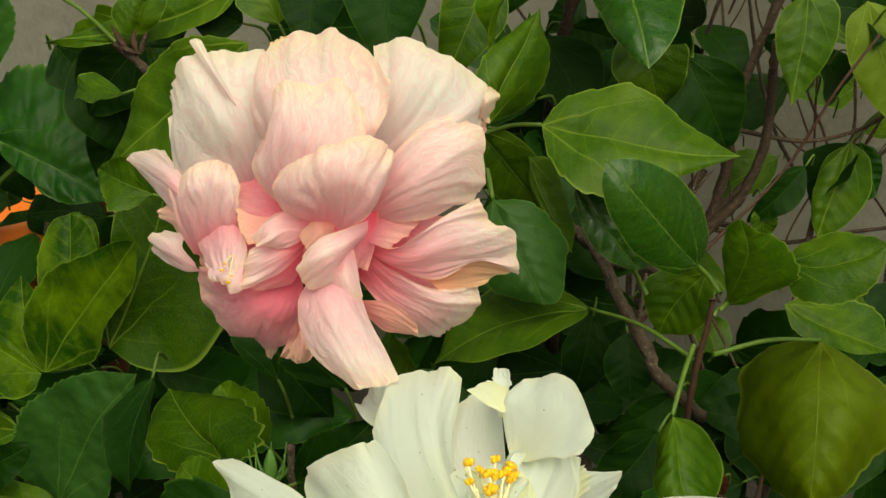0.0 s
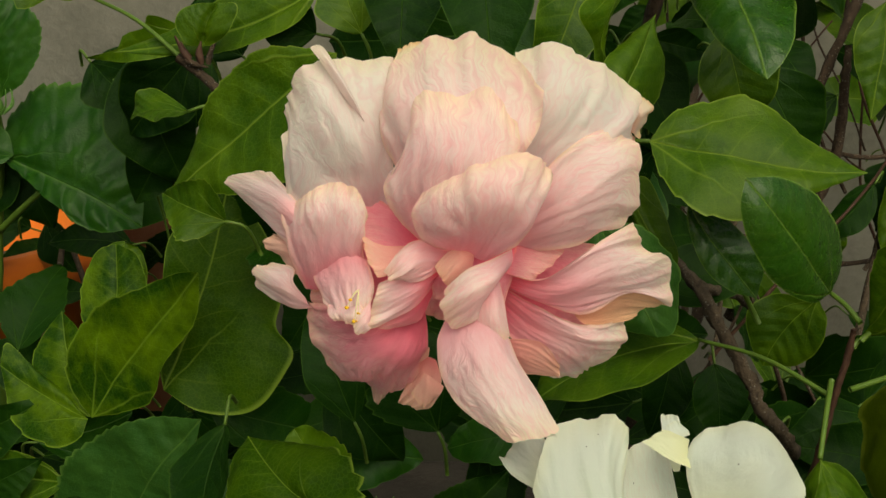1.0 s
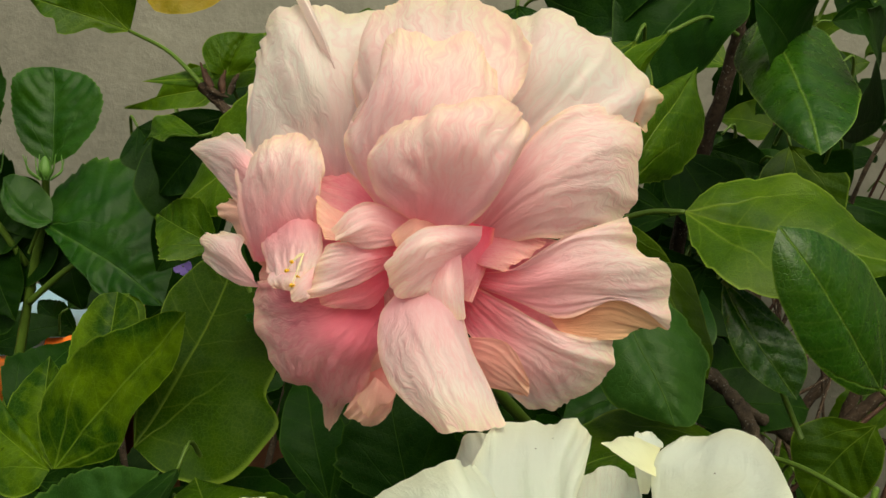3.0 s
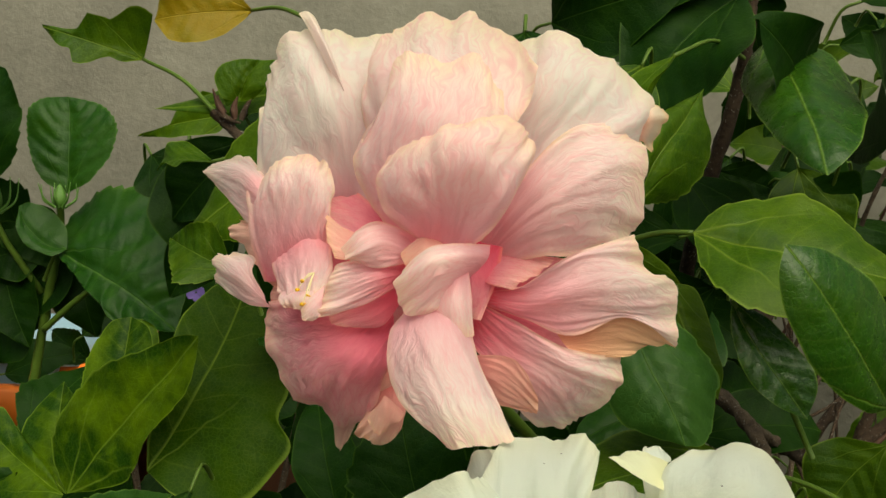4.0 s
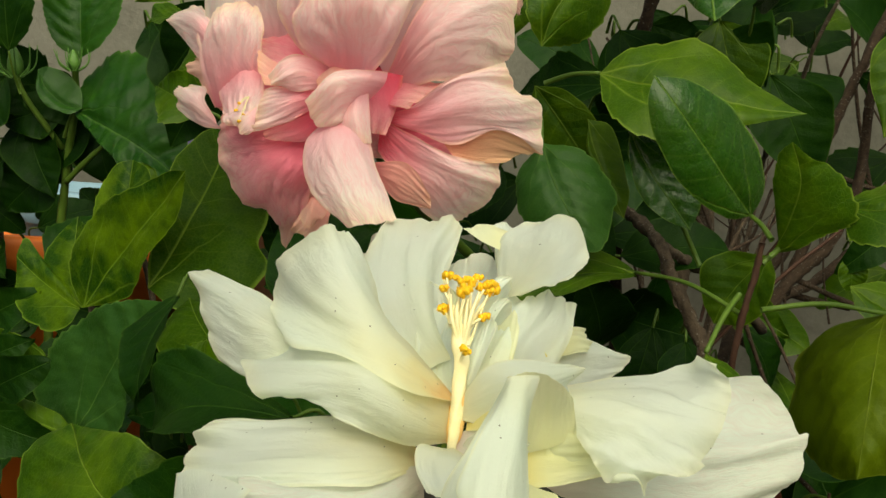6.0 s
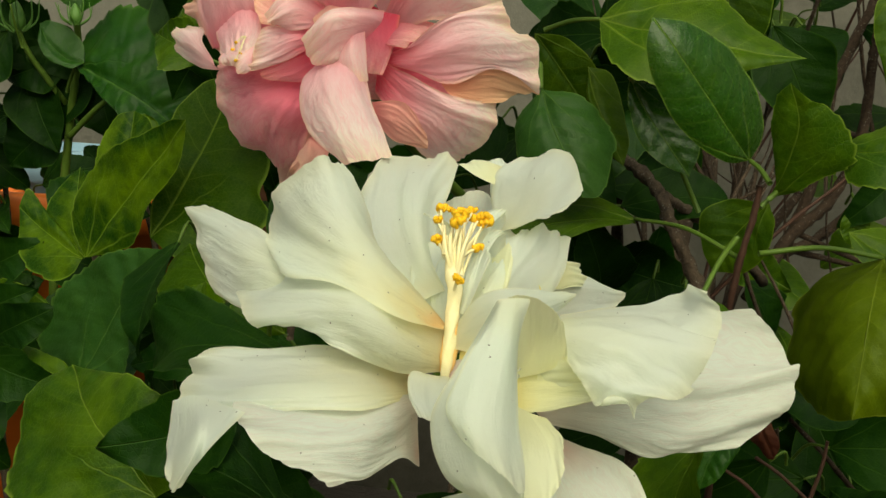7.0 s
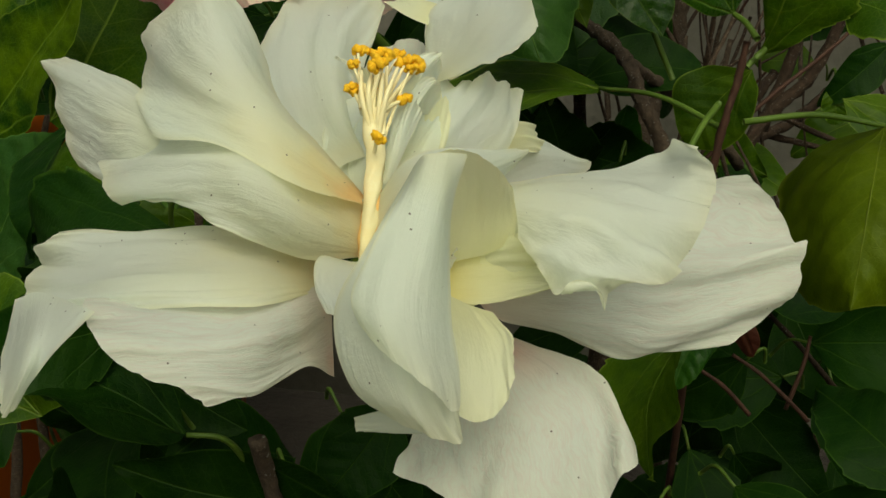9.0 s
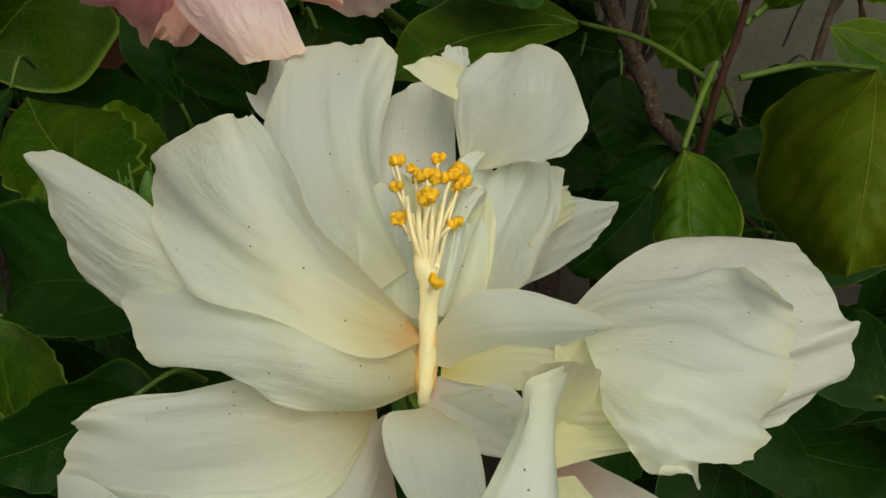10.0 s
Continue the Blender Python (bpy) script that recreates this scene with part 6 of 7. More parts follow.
tube("twig", BARK, shrub, [(0.1107, 0.5200, 0.2787), (0.1224, 0.5200, 0.2551), (0.1292, 0.5200, 0.2333)], 0.0012, 0.0014, knobs=0.3, sides=7, steps=6, seed=144)
tube("dry_bud", TWIG, low, [(-0.1210, 0.4270, 0.4720), (-0.1240, 0.4270, 0.4760), (-0.1270, 0.4270, 0.4820)], 0.0008, 0.0003, middle=0.0011, knobs=0.6, sides=8, steps=6, seed=90, label="withered brown bud")
tube("dry_bud", TWIG, low, [(-0.1220, 0.4270, 0.4740), (-0.1240, 0.4270, 0.4770), (-0.1250, 0.4270, 0.4800)], 0.0008, 0.0003, middle=0.0009, knobs=0.6, sides=8, steps=6, seed=91, label="withered brown bud")
tube("dry_bud", TWIG, low, [(-0.1180, 0.4270, 0.4720), (-0.1190, 0.4270, 0.4760), (-0.1180, 0.4270, 0.4800)], 0.0008, 0.0003, middle=0.0015, knobs=0.6, sides=8, steps=6, seed=92, label="withered brown bud")
tube("dry_bud", BARK, low, [(-0.1160, 0.4270, 0.4720), (-0.1150, 0.4270, 0.4760), (-0.1130, 0.4270, 0.4800)], 0.0008, 0.0003, middle=0.0013, knobs=0.6, sides=8, steps=6, seed=93, label="withered brown bud")
tube("dry_bud", BARK, low, [(-0.1240, 0.4270, 0.4740), (-0.1200, 0.4270, 0.4720), (-0.1160, 0.4270, 0.4710)], 0.0008, 0.0003, middle=0.0010, knobs=0.6, sides=8, steps=6, seed=94, label="withered brown bud")
# kind "dark" below: a dark green with shade put into its colour
leaf(shrub, (0.0732, 0.4200, 0.4408), (0.0935, 0.4200, 0.4332), (-0.0029, 0.0000, -0.0085), "green", teeth=0, seed=82)
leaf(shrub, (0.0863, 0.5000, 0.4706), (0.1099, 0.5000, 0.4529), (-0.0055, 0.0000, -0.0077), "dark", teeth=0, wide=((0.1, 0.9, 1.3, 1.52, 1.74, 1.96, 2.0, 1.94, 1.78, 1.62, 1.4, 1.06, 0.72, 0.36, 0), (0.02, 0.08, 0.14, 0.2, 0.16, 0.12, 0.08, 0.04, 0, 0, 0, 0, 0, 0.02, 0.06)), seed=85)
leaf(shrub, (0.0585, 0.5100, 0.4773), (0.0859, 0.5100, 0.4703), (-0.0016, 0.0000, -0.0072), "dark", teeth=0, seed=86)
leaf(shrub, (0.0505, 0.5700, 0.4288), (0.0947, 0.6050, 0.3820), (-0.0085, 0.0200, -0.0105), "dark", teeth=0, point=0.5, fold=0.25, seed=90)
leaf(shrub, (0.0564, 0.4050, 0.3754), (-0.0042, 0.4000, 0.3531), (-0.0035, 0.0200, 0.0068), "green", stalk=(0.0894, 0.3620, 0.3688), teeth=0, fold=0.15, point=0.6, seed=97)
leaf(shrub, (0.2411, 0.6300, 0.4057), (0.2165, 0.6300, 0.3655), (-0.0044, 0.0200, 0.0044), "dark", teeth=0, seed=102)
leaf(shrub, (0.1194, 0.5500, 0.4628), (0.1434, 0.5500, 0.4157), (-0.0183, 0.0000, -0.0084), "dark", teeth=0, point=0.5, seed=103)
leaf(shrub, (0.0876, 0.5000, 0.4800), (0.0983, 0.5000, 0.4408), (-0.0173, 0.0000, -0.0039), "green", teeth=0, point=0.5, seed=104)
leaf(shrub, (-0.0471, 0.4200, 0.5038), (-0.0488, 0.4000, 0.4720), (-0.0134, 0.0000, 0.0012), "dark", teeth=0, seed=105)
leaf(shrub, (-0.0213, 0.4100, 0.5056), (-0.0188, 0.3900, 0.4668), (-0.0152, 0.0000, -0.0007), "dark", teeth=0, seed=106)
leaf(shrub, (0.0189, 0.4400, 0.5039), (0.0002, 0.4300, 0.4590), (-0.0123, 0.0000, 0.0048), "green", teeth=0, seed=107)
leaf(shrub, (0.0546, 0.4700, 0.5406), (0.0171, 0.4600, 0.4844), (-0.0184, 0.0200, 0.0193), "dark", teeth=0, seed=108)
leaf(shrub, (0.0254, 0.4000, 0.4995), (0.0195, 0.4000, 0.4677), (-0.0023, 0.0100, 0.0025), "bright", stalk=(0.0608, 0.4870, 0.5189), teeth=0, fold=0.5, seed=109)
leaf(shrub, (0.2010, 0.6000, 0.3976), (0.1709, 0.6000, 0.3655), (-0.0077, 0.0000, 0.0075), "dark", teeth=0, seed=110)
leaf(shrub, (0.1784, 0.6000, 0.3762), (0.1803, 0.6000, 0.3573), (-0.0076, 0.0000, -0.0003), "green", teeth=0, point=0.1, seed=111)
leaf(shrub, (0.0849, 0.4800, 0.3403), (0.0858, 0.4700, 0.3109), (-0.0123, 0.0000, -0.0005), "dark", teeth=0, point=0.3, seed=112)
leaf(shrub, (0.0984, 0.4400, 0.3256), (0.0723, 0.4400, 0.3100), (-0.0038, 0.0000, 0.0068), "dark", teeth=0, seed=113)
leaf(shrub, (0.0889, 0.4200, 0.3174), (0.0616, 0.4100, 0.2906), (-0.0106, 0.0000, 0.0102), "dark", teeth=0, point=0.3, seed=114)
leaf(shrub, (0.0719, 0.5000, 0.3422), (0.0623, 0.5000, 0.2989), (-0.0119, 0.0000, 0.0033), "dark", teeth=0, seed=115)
leaf(shrub, (0.1217, 0.6200, 0.3456), (0.1516, 0.6000, 0.3300), (-0.0058, 0.0000, -0.0110), "green", teeth=0, seed=116)
leaf(shrub, (0.0778, 0.3300, 0.3159), (0.0736, 0.3100, 0.2846), (-0.0088, 0.0200, -0.0059), "green", teeth=4, seed=117)
leaf(shrub, (0.0706, 0.5600, 0.4894), (0.0519, 0.5600, 0.4725), (-0.0059, 0.0000, 0.0067), "dark", teeth=0, seed=118)
leaf(shrub, (0.1278, 0.6000, 0.4934), (0.1048, 0.6000, 0.4805), (-0.0064, 0.0000, 0.0120), "dark", teeth=0, seed=119)
leaf(shrub, (-0.0189, 0.3700, 0.3780), (-0.0081, 0.3500, 0.3686), (-0.0057, 0.0100, -0.0071), "green", teeth=3, seed=120)
leaf(shrub, (0.0182, 0.4600, 0.4300), (0.0357, 0.4500, 0.4148), (-0.0097, 0.0000, -0.0106), "dark", teeth=0, seed=121)
leaf(low, (-0.1673, 0.4800, 0.3706), (-0.1631, 0.4800, 0.3971), (0.0121, 0.0000, -0.0015), "green", teeth=0, point=0.1, seed=126)
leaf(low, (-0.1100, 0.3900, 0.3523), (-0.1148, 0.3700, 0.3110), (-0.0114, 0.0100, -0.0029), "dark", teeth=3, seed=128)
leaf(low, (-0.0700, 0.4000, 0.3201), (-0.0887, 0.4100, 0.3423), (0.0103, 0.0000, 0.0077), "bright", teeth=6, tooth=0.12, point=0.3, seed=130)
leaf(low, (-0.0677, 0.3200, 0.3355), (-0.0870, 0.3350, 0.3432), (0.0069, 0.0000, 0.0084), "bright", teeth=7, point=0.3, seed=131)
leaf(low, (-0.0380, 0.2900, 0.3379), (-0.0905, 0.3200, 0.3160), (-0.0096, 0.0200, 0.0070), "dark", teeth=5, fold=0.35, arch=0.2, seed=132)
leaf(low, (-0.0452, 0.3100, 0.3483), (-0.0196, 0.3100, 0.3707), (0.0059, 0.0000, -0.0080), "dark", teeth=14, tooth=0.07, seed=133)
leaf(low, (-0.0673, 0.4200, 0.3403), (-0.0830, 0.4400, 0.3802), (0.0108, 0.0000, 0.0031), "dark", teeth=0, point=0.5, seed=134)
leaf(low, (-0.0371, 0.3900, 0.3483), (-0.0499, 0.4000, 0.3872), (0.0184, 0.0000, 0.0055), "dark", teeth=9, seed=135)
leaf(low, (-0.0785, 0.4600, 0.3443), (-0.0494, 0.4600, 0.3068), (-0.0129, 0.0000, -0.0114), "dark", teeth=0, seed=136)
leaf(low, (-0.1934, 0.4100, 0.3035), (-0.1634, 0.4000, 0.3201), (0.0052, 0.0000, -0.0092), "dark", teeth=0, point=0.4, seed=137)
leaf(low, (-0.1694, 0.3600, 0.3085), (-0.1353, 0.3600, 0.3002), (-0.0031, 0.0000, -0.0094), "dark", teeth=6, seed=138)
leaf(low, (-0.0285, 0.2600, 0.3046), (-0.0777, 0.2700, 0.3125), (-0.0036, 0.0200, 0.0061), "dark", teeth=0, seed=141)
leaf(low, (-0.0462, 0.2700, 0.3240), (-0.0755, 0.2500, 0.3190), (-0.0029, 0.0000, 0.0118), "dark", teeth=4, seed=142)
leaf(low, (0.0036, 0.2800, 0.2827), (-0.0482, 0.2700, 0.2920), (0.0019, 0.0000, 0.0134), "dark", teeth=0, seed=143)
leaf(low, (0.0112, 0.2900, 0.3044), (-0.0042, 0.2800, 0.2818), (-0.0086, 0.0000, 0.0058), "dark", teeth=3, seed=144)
leaf(low, (-0.1332, 0.4800, 0.4811), (-0.1794, 0.5000, 0.4709), (-0.0017, 0.0000, 0.0098), "bright", teeth=0, wide=((0.02, 0.36, 0.7, 0.68, 0.66, 0.62, 0.6, 0.58, 0.52, 0.42, 0.34, 0.26, 0.18, 0.1, 0), (0.2, 0.58, 0.88, 1.04, 0.58, 0.56, 0.56, 0.48, 0.04, 0.02, 0.0, 0, 0, 0, 0)), seed=147)
leaf(low, (-0.1654, 0.4600, 0.4960), (-0.2037, 0.4550, 0.5045), (0.0028, 0.0000, 0.0126), "green", stalk=(-0.1218, 0.4300, 0.4704), teeth=0, fold=0.3, wide=((0.04, 0.14, 0.26, 0.28, 0.24, 0.38, 0.6, 0.72, 0.74, 0.36, 0.42, 0.36, 0.24, 0.12, 0), (1.28, 1.36, 1.36, 1.26, 1.0, 0.76, 0.76, 0.74, 0.74, 0.22, 0.18, 0.14, 0.12, 0.08, 0.06)), seed=148)
leaf(low, (-0.1241, 0.4550, 0.5164), (-0.1586, 0.4500, 0.5092), (-0.0025, 0.0000, 0.0125), "yellow", stalk=(-0.0974, 0.4300, 0.5095), teeth=0, label='yellowing leaf', wide=((0.04, 0.26, 0.44, 0.6, 0.74, 0.8, 0.84, 0.9, 0.92, 0.88, 0.84, 0.78, 0.72, 0.4, 0.06), (0.04, 0.28, 0.46, 0.5, 0.56, 0.62, 0.68, 0.74, 0.8, 0.74, 0.7, 0.66, 0.62, 0.6, 0.08)), seed=149)
leaf(low, (-0.1180, 0.4400, 0.4748), (-0.1244, 0.4400, 0.4913), (0.0053, 0.0000, 0.0019), "green", teeth=3, seed=150)
leaf(low, (-0.1224, 0.4200, 0.4564), (-0.1449, 0.4300, 0.4526), (-0.0044, 0.0100, 0.0046), "green", teeth=0, seed=151)
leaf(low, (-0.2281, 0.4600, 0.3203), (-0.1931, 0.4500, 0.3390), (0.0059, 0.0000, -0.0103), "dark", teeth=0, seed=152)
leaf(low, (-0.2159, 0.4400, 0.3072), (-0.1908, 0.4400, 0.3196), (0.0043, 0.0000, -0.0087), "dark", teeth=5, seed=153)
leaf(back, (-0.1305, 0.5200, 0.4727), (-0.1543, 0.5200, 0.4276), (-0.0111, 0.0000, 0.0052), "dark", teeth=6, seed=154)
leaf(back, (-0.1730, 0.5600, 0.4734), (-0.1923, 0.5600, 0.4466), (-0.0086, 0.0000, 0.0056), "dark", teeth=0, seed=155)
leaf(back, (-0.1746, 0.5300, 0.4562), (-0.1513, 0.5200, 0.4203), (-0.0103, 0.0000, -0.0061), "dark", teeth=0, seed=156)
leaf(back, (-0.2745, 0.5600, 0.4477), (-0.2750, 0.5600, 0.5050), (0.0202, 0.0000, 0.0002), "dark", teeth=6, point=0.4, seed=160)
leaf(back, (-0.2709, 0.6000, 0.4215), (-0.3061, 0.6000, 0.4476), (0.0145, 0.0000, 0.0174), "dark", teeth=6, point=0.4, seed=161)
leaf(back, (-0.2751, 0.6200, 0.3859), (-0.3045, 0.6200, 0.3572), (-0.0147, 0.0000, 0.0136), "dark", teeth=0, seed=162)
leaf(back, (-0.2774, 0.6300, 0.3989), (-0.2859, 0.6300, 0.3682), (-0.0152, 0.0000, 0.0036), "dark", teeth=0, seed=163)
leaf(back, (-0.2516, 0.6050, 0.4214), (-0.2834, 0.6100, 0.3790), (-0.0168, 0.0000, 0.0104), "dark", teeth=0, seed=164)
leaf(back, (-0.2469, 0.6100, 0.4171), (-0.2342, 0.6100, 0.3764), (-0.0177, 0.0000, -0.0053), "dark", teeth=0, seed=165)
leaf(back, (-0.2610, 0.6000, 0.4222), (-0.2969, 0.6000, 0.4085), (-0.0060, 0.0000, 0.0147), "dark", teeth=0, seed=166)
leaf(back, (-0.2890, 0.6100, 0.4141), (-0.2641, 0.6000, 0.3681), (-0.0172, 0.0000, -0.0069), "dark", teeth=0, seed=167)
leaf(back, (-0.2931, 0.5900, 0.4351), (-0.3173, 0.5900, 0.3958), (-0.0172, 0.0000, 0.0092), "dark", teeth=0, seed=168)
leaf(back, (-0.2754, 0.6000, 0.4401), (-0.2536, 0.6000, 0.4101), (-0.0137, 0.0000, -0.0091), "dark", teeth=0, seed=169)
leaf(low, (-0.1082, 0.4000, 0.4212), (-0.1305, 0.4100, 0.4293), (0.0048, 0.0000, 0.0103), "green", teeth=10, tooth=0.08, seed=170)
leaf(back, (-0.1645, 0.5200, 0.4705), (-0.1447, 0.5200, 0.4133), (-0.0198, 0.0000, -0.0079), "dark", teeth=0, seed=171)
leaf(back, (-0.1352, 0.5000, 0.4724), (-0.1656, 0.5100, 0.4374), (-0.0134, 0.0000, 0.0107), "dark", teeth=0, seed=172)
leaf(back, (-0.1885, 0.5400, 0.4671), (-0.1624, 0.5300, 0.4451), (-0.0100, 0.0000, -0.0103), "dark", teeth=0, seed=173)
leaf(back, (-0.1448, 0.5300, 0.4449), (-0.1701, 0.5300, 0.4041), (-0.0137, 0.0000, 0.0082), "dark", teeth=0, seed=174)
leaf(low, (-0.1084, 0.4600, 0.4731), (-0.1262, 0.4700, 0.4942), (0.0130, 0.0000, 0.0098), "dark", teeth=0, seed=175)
leaf(low, (-0.0788, 0.4400, 0.4820), (-0.1008, 0.4400, 0.4901), (0.0042, 0.0000, 0.0102), "dark", teeth=0, seed=176)
leaf(low, (-0.0617, 0.4200, 0.4825), (-0.0714, 0.4300, 0.5055), (0.0109, 0.0000, 0.0043), "green", teeth=0, seed=177)
tube("stem", PETIOLE, back, [(-0.2486, 0.5830, 0.4468), (-0.2499, 0.5900, 0.4257), (-0.2575, 0.6000, 0.3940), (-0.2648, 0.6100, 0.3546), (-0.2744, 0.6200, 0.2936), (-0.2655, 0.6200, 0.1272)], 0.0018, 0.0030, knobs=0.20, seed=178, label='green stem')
tube("stem", PETIOLE, back, [(-0.2814, 0.5800, 0.4383), (-0.2766, 0.5850, 0.4236), (-0.2610, 0.6000, 0.3969)], 0.0012, 0.0018, knobs=0.20, seed=179)
tube("stem", PETIOLE, back, [(-0.2283, 0.5850, 0.4024), (-0.2412, 0.5900, 0.3922), (-0.2581, 0.6000, 0.3781)], 0.0014, 0.0018, knobs=0.20, seed=180)


full_leaf(shrub, "green", [(0.0368, 0.4080, 0.4462), (0.0612, 0.3980, 0.4429), (0.0852, 0.3930, 0.4385), (0.1085, 0.3950, 0.4365)], [(0.0448, 0.4120, 0.4554), (0.0576, 0.4140, 0.4599), (0.0680, 0.4130, 0.4606), (0.0774, 0.4110, 0.4570), (0.0877, 0.4080, 0.4500), (0.1005, 0.4020, 0.4413)], [(0.0391, 0.3980, 0.4342), (0.0471, 0.3880, 0.4261), (0.0588, 0.3840, 0.4228), (0.0718, 0.3840, 0.4257), (0.0866, 0.3880, 0.4303)], stalk=(0.0169, 0.4180, 0.4418), teeth=9, tooth=0.05, crease=0.07, seed=401)
full_leaf(shrub, "gloss", [(0.0904, 0.3740, 0.4004), (0.0786, 0.3600, 0.4134), (0.0630, 0.3510, 0.4308), (0.0531, 0.3520, 0.4423)], [(0.0806, 0.3660, 0.3997), (0.0657, 0.3560, 0.4085), (0.0561, 0.3520, 0.4211), (0.0520, 0.3510, 0.4326)], [(0.0935, 0.3760, 0.4095), (0.0898, 0.3710, 0.4228), (0.0791, 0.3630, 0.4348), (0.0643, 0.3560, 0.4415)], stalk=(0.0956, 0.3620, 0.3939), teeth=0, crease=0.05, wave=0.025, seed=402)
full_leaf(shrub, "gloss", [(0.0670, 0.4700, 0.5245), (0.0707, 0.4400, 0.5018), (0.0736, 0.4180, 0.4832), (0.0754, 0.4050, 0.4671)], [(0.0574, 0.4680, 0.5110), (0.0584, 0.4500, 0.4953), (0.0618, 0.4300, 0.4828), (0.0677, 0.4140, 0.4731)], [(0.0875, 0.4620, 0.5152), (0.0937, 0.4400, 0.4975), (0.0895, 0.4200, 0.4832), (0.0825, 0.4090, 0.4734)], stalk=(0.0605, 0.4800, 0.5340), crease=0.06, seed=403)
full_leaf(shrub, "green", [(0.0163, 0.3760, 0.4510), (0.0214, 0.3750, 0.4642), (0.0285, 0.3840, 0.4769), (0.0346, 0.3960, 0.4892)], [(0.0103, 0.3720, 0.4617), (0.0127, 0.3760, 0.4727), (0.0188, 0.3850, 0.4784), (0.0270, 0.3920, 0.4823)], [(0.0282, 0.3880, 0.4534), (0.0360, 0.3940, 0.4624), (0.0370, 0.3970, 0.4732), (0.0358, 0.3970, 0.4811)], teeth=10, tooth=0.06, crease=0.09, seed=404)
full_leaf(shrub, "sage", [(0.0185, 0.4000, 0.4196), (0.0241, 0.3920, 0.4068), (0.0323, 0.3860, 0.3933), (0.0371, 0.3860, 0.3825)], [(0.0108, 0.4000, 0.4092), (0.0129, 0.3950, 0.3952), (0.0232, 0.3890, 0.3849)], [(0.0341, 0.4020, 0.4170), (0.0458, 0.3990, 0.4051), (0.0467, 0.3930, 0.3936), (0.0431, 0.3880, 0.3841)], stalk=(0.0167, 0.4100, 0.4289), teeth=7, tooth=0.05, seed=405)
full_leaf(shrub, "green", [(0.0340, 0.4320, 0.4304), (0.0384, 0.4280, 0.4190), (0.0449, 0.4220, 0.4054), (0.0510, 0.4200, 0.3937)], [(0.0347, 0.4300, 0.4209), (0.0384, 0.4260, 0.4102), (0.0450, 0.4210, 0.3987)], [(0.0435, 0.4360, 0.4279), (0.0490, 0.4320, 0.4159), (0.0519, 0.4240, 0.4038)], crease=0.12, seed=406)
full_leaf(shrub, "green", [(0.0956, 0.3620, 0.3885), (0.0983, 0.3520, 0.3999), (0.0994, 0.3450, 0.4125), (0.0950, 0.3420, 0.4249)], [(0.0966, 0.3570, 0.3995), (0.0926, 0.3510, 0.4101), (0.0912, 0.3460, 0.4197)], [(0.1091, 0.3520, 0.3970), (0.1182, 0.3480, 0.4028), (0.1142, 0.3450, 0.4130), (0.1065, 0.3440, 0.4190), (0.1011, 0.3430, 0.4203)], stalk=(0.0934, 0.3610, 0.3861), teeth=13, tooth=0.06, seed=407)
full_leaf(shrub, "green", [(0.1148, 0.3560, 0.4071), (0.1242, 0.3490, 0.4074), (0.1354, 0.3450, 0.4113), (0.1442, 0.3440, 0.4159)], [(0.1224, 0.3620, 0.4123), (0.1326, 0.3590, 0.4156), (0.1417, 0.3530, 0.4164)], [(0.1160, 0.3500, 0.3974), (0.1232, 0.3430, 0.3956), (0.1330, 0.3400, 0.3975), (0.1407, 0.3400, 0.4051)], stalk=(0.0954, 0.3600, 0.3888), teeth=12, tooth=0.05, crease=0.12, seed=408)
full_leaf(shrub, "green", [(0.1065, 0.4250, 0.3844), (0.0981, 0.4280, 0.3745), (0.0921, 0.4300, 0.3643), (0.0894, 0.4320, 0.3558)], [(0.0915, 0.4320, 0.3842), (0.0829, 0.4340, 0.3776), (0.0846, 0.4340, 0.3655)], [(0.1080, 0.4200, 0.3769), (0.1075, 0.4220, 0.3668), (0.1013, 0.4280, 0.3571)], crease=0.06, seed=409)
full_leaf(shrub, "green", [(0.1309, 0.4020, 0.3781), (0.1435, 0.3980, 0.3721), (0.1592, 0.3980, 0.3653), (0.1716, 0.3980, 0.3603)], [(0.1440, 0.4080, 0.3799), (0.1595, 0.4080, 0.3781), (0.1704, 0.4060, 0.3718)], [(0.1331, 0.3950, 0.3697), (0.1432, 0.3920, 0.3647), (0.1578, 0.3930, 0.3607)], teeth=6, seed=410)
full_leaf(shrub, "olive", [(0.1366, 0.3760, 0.3723), (0.1287, 0.3520, 0.3605), (0.1245, 0.3400, 0.3450), (0.1232, 0.3360, 0.3263)], [(0.1268, 0.3920, 0.3647), (0.1161, 0.4020, 0.3524), (0.1120, 0.3940, 0.3369), (0.1148, 0.3760, 0.3252), (0.1204, 0.3520, 0.3224)], [(0.1471, 0.3740, 0.3674), (0.1592, 0.3740, 0.3588), (0.1643, 0.3680, 0.3454), (0.1551, 0.3580, 0.3368), (0.1388, 0.3440, 0.3285)], stalk=(0.0949, 0.3640, 0.3710), teeth=8, tooth=0.03, crease=0.02, wave=0.02, label='broad olive-green leaf folded along its midrib', seed=411)
full_leaf(shrub, "green", [(0.0755, 0.3360, 0.3599), (0.0762, 0.3260, 0.3533), (0.0761, 0.3180, 0.3454), (0.0788, 0.3100, 0.3368)], [(0.0712, 0.3360, 0.3519), (0.0688, 0.3280, 0.3445), (0.0698, 0.3160, 0.3386)], [(0.0860, 0.3400, 0.3542), (0.0918, 0.3380, 0.3439), (0.0902, 0.3260, 0.3375)], stalk=(0.0870, 0.3600, 0.3757), crease=0.08, seed=412)
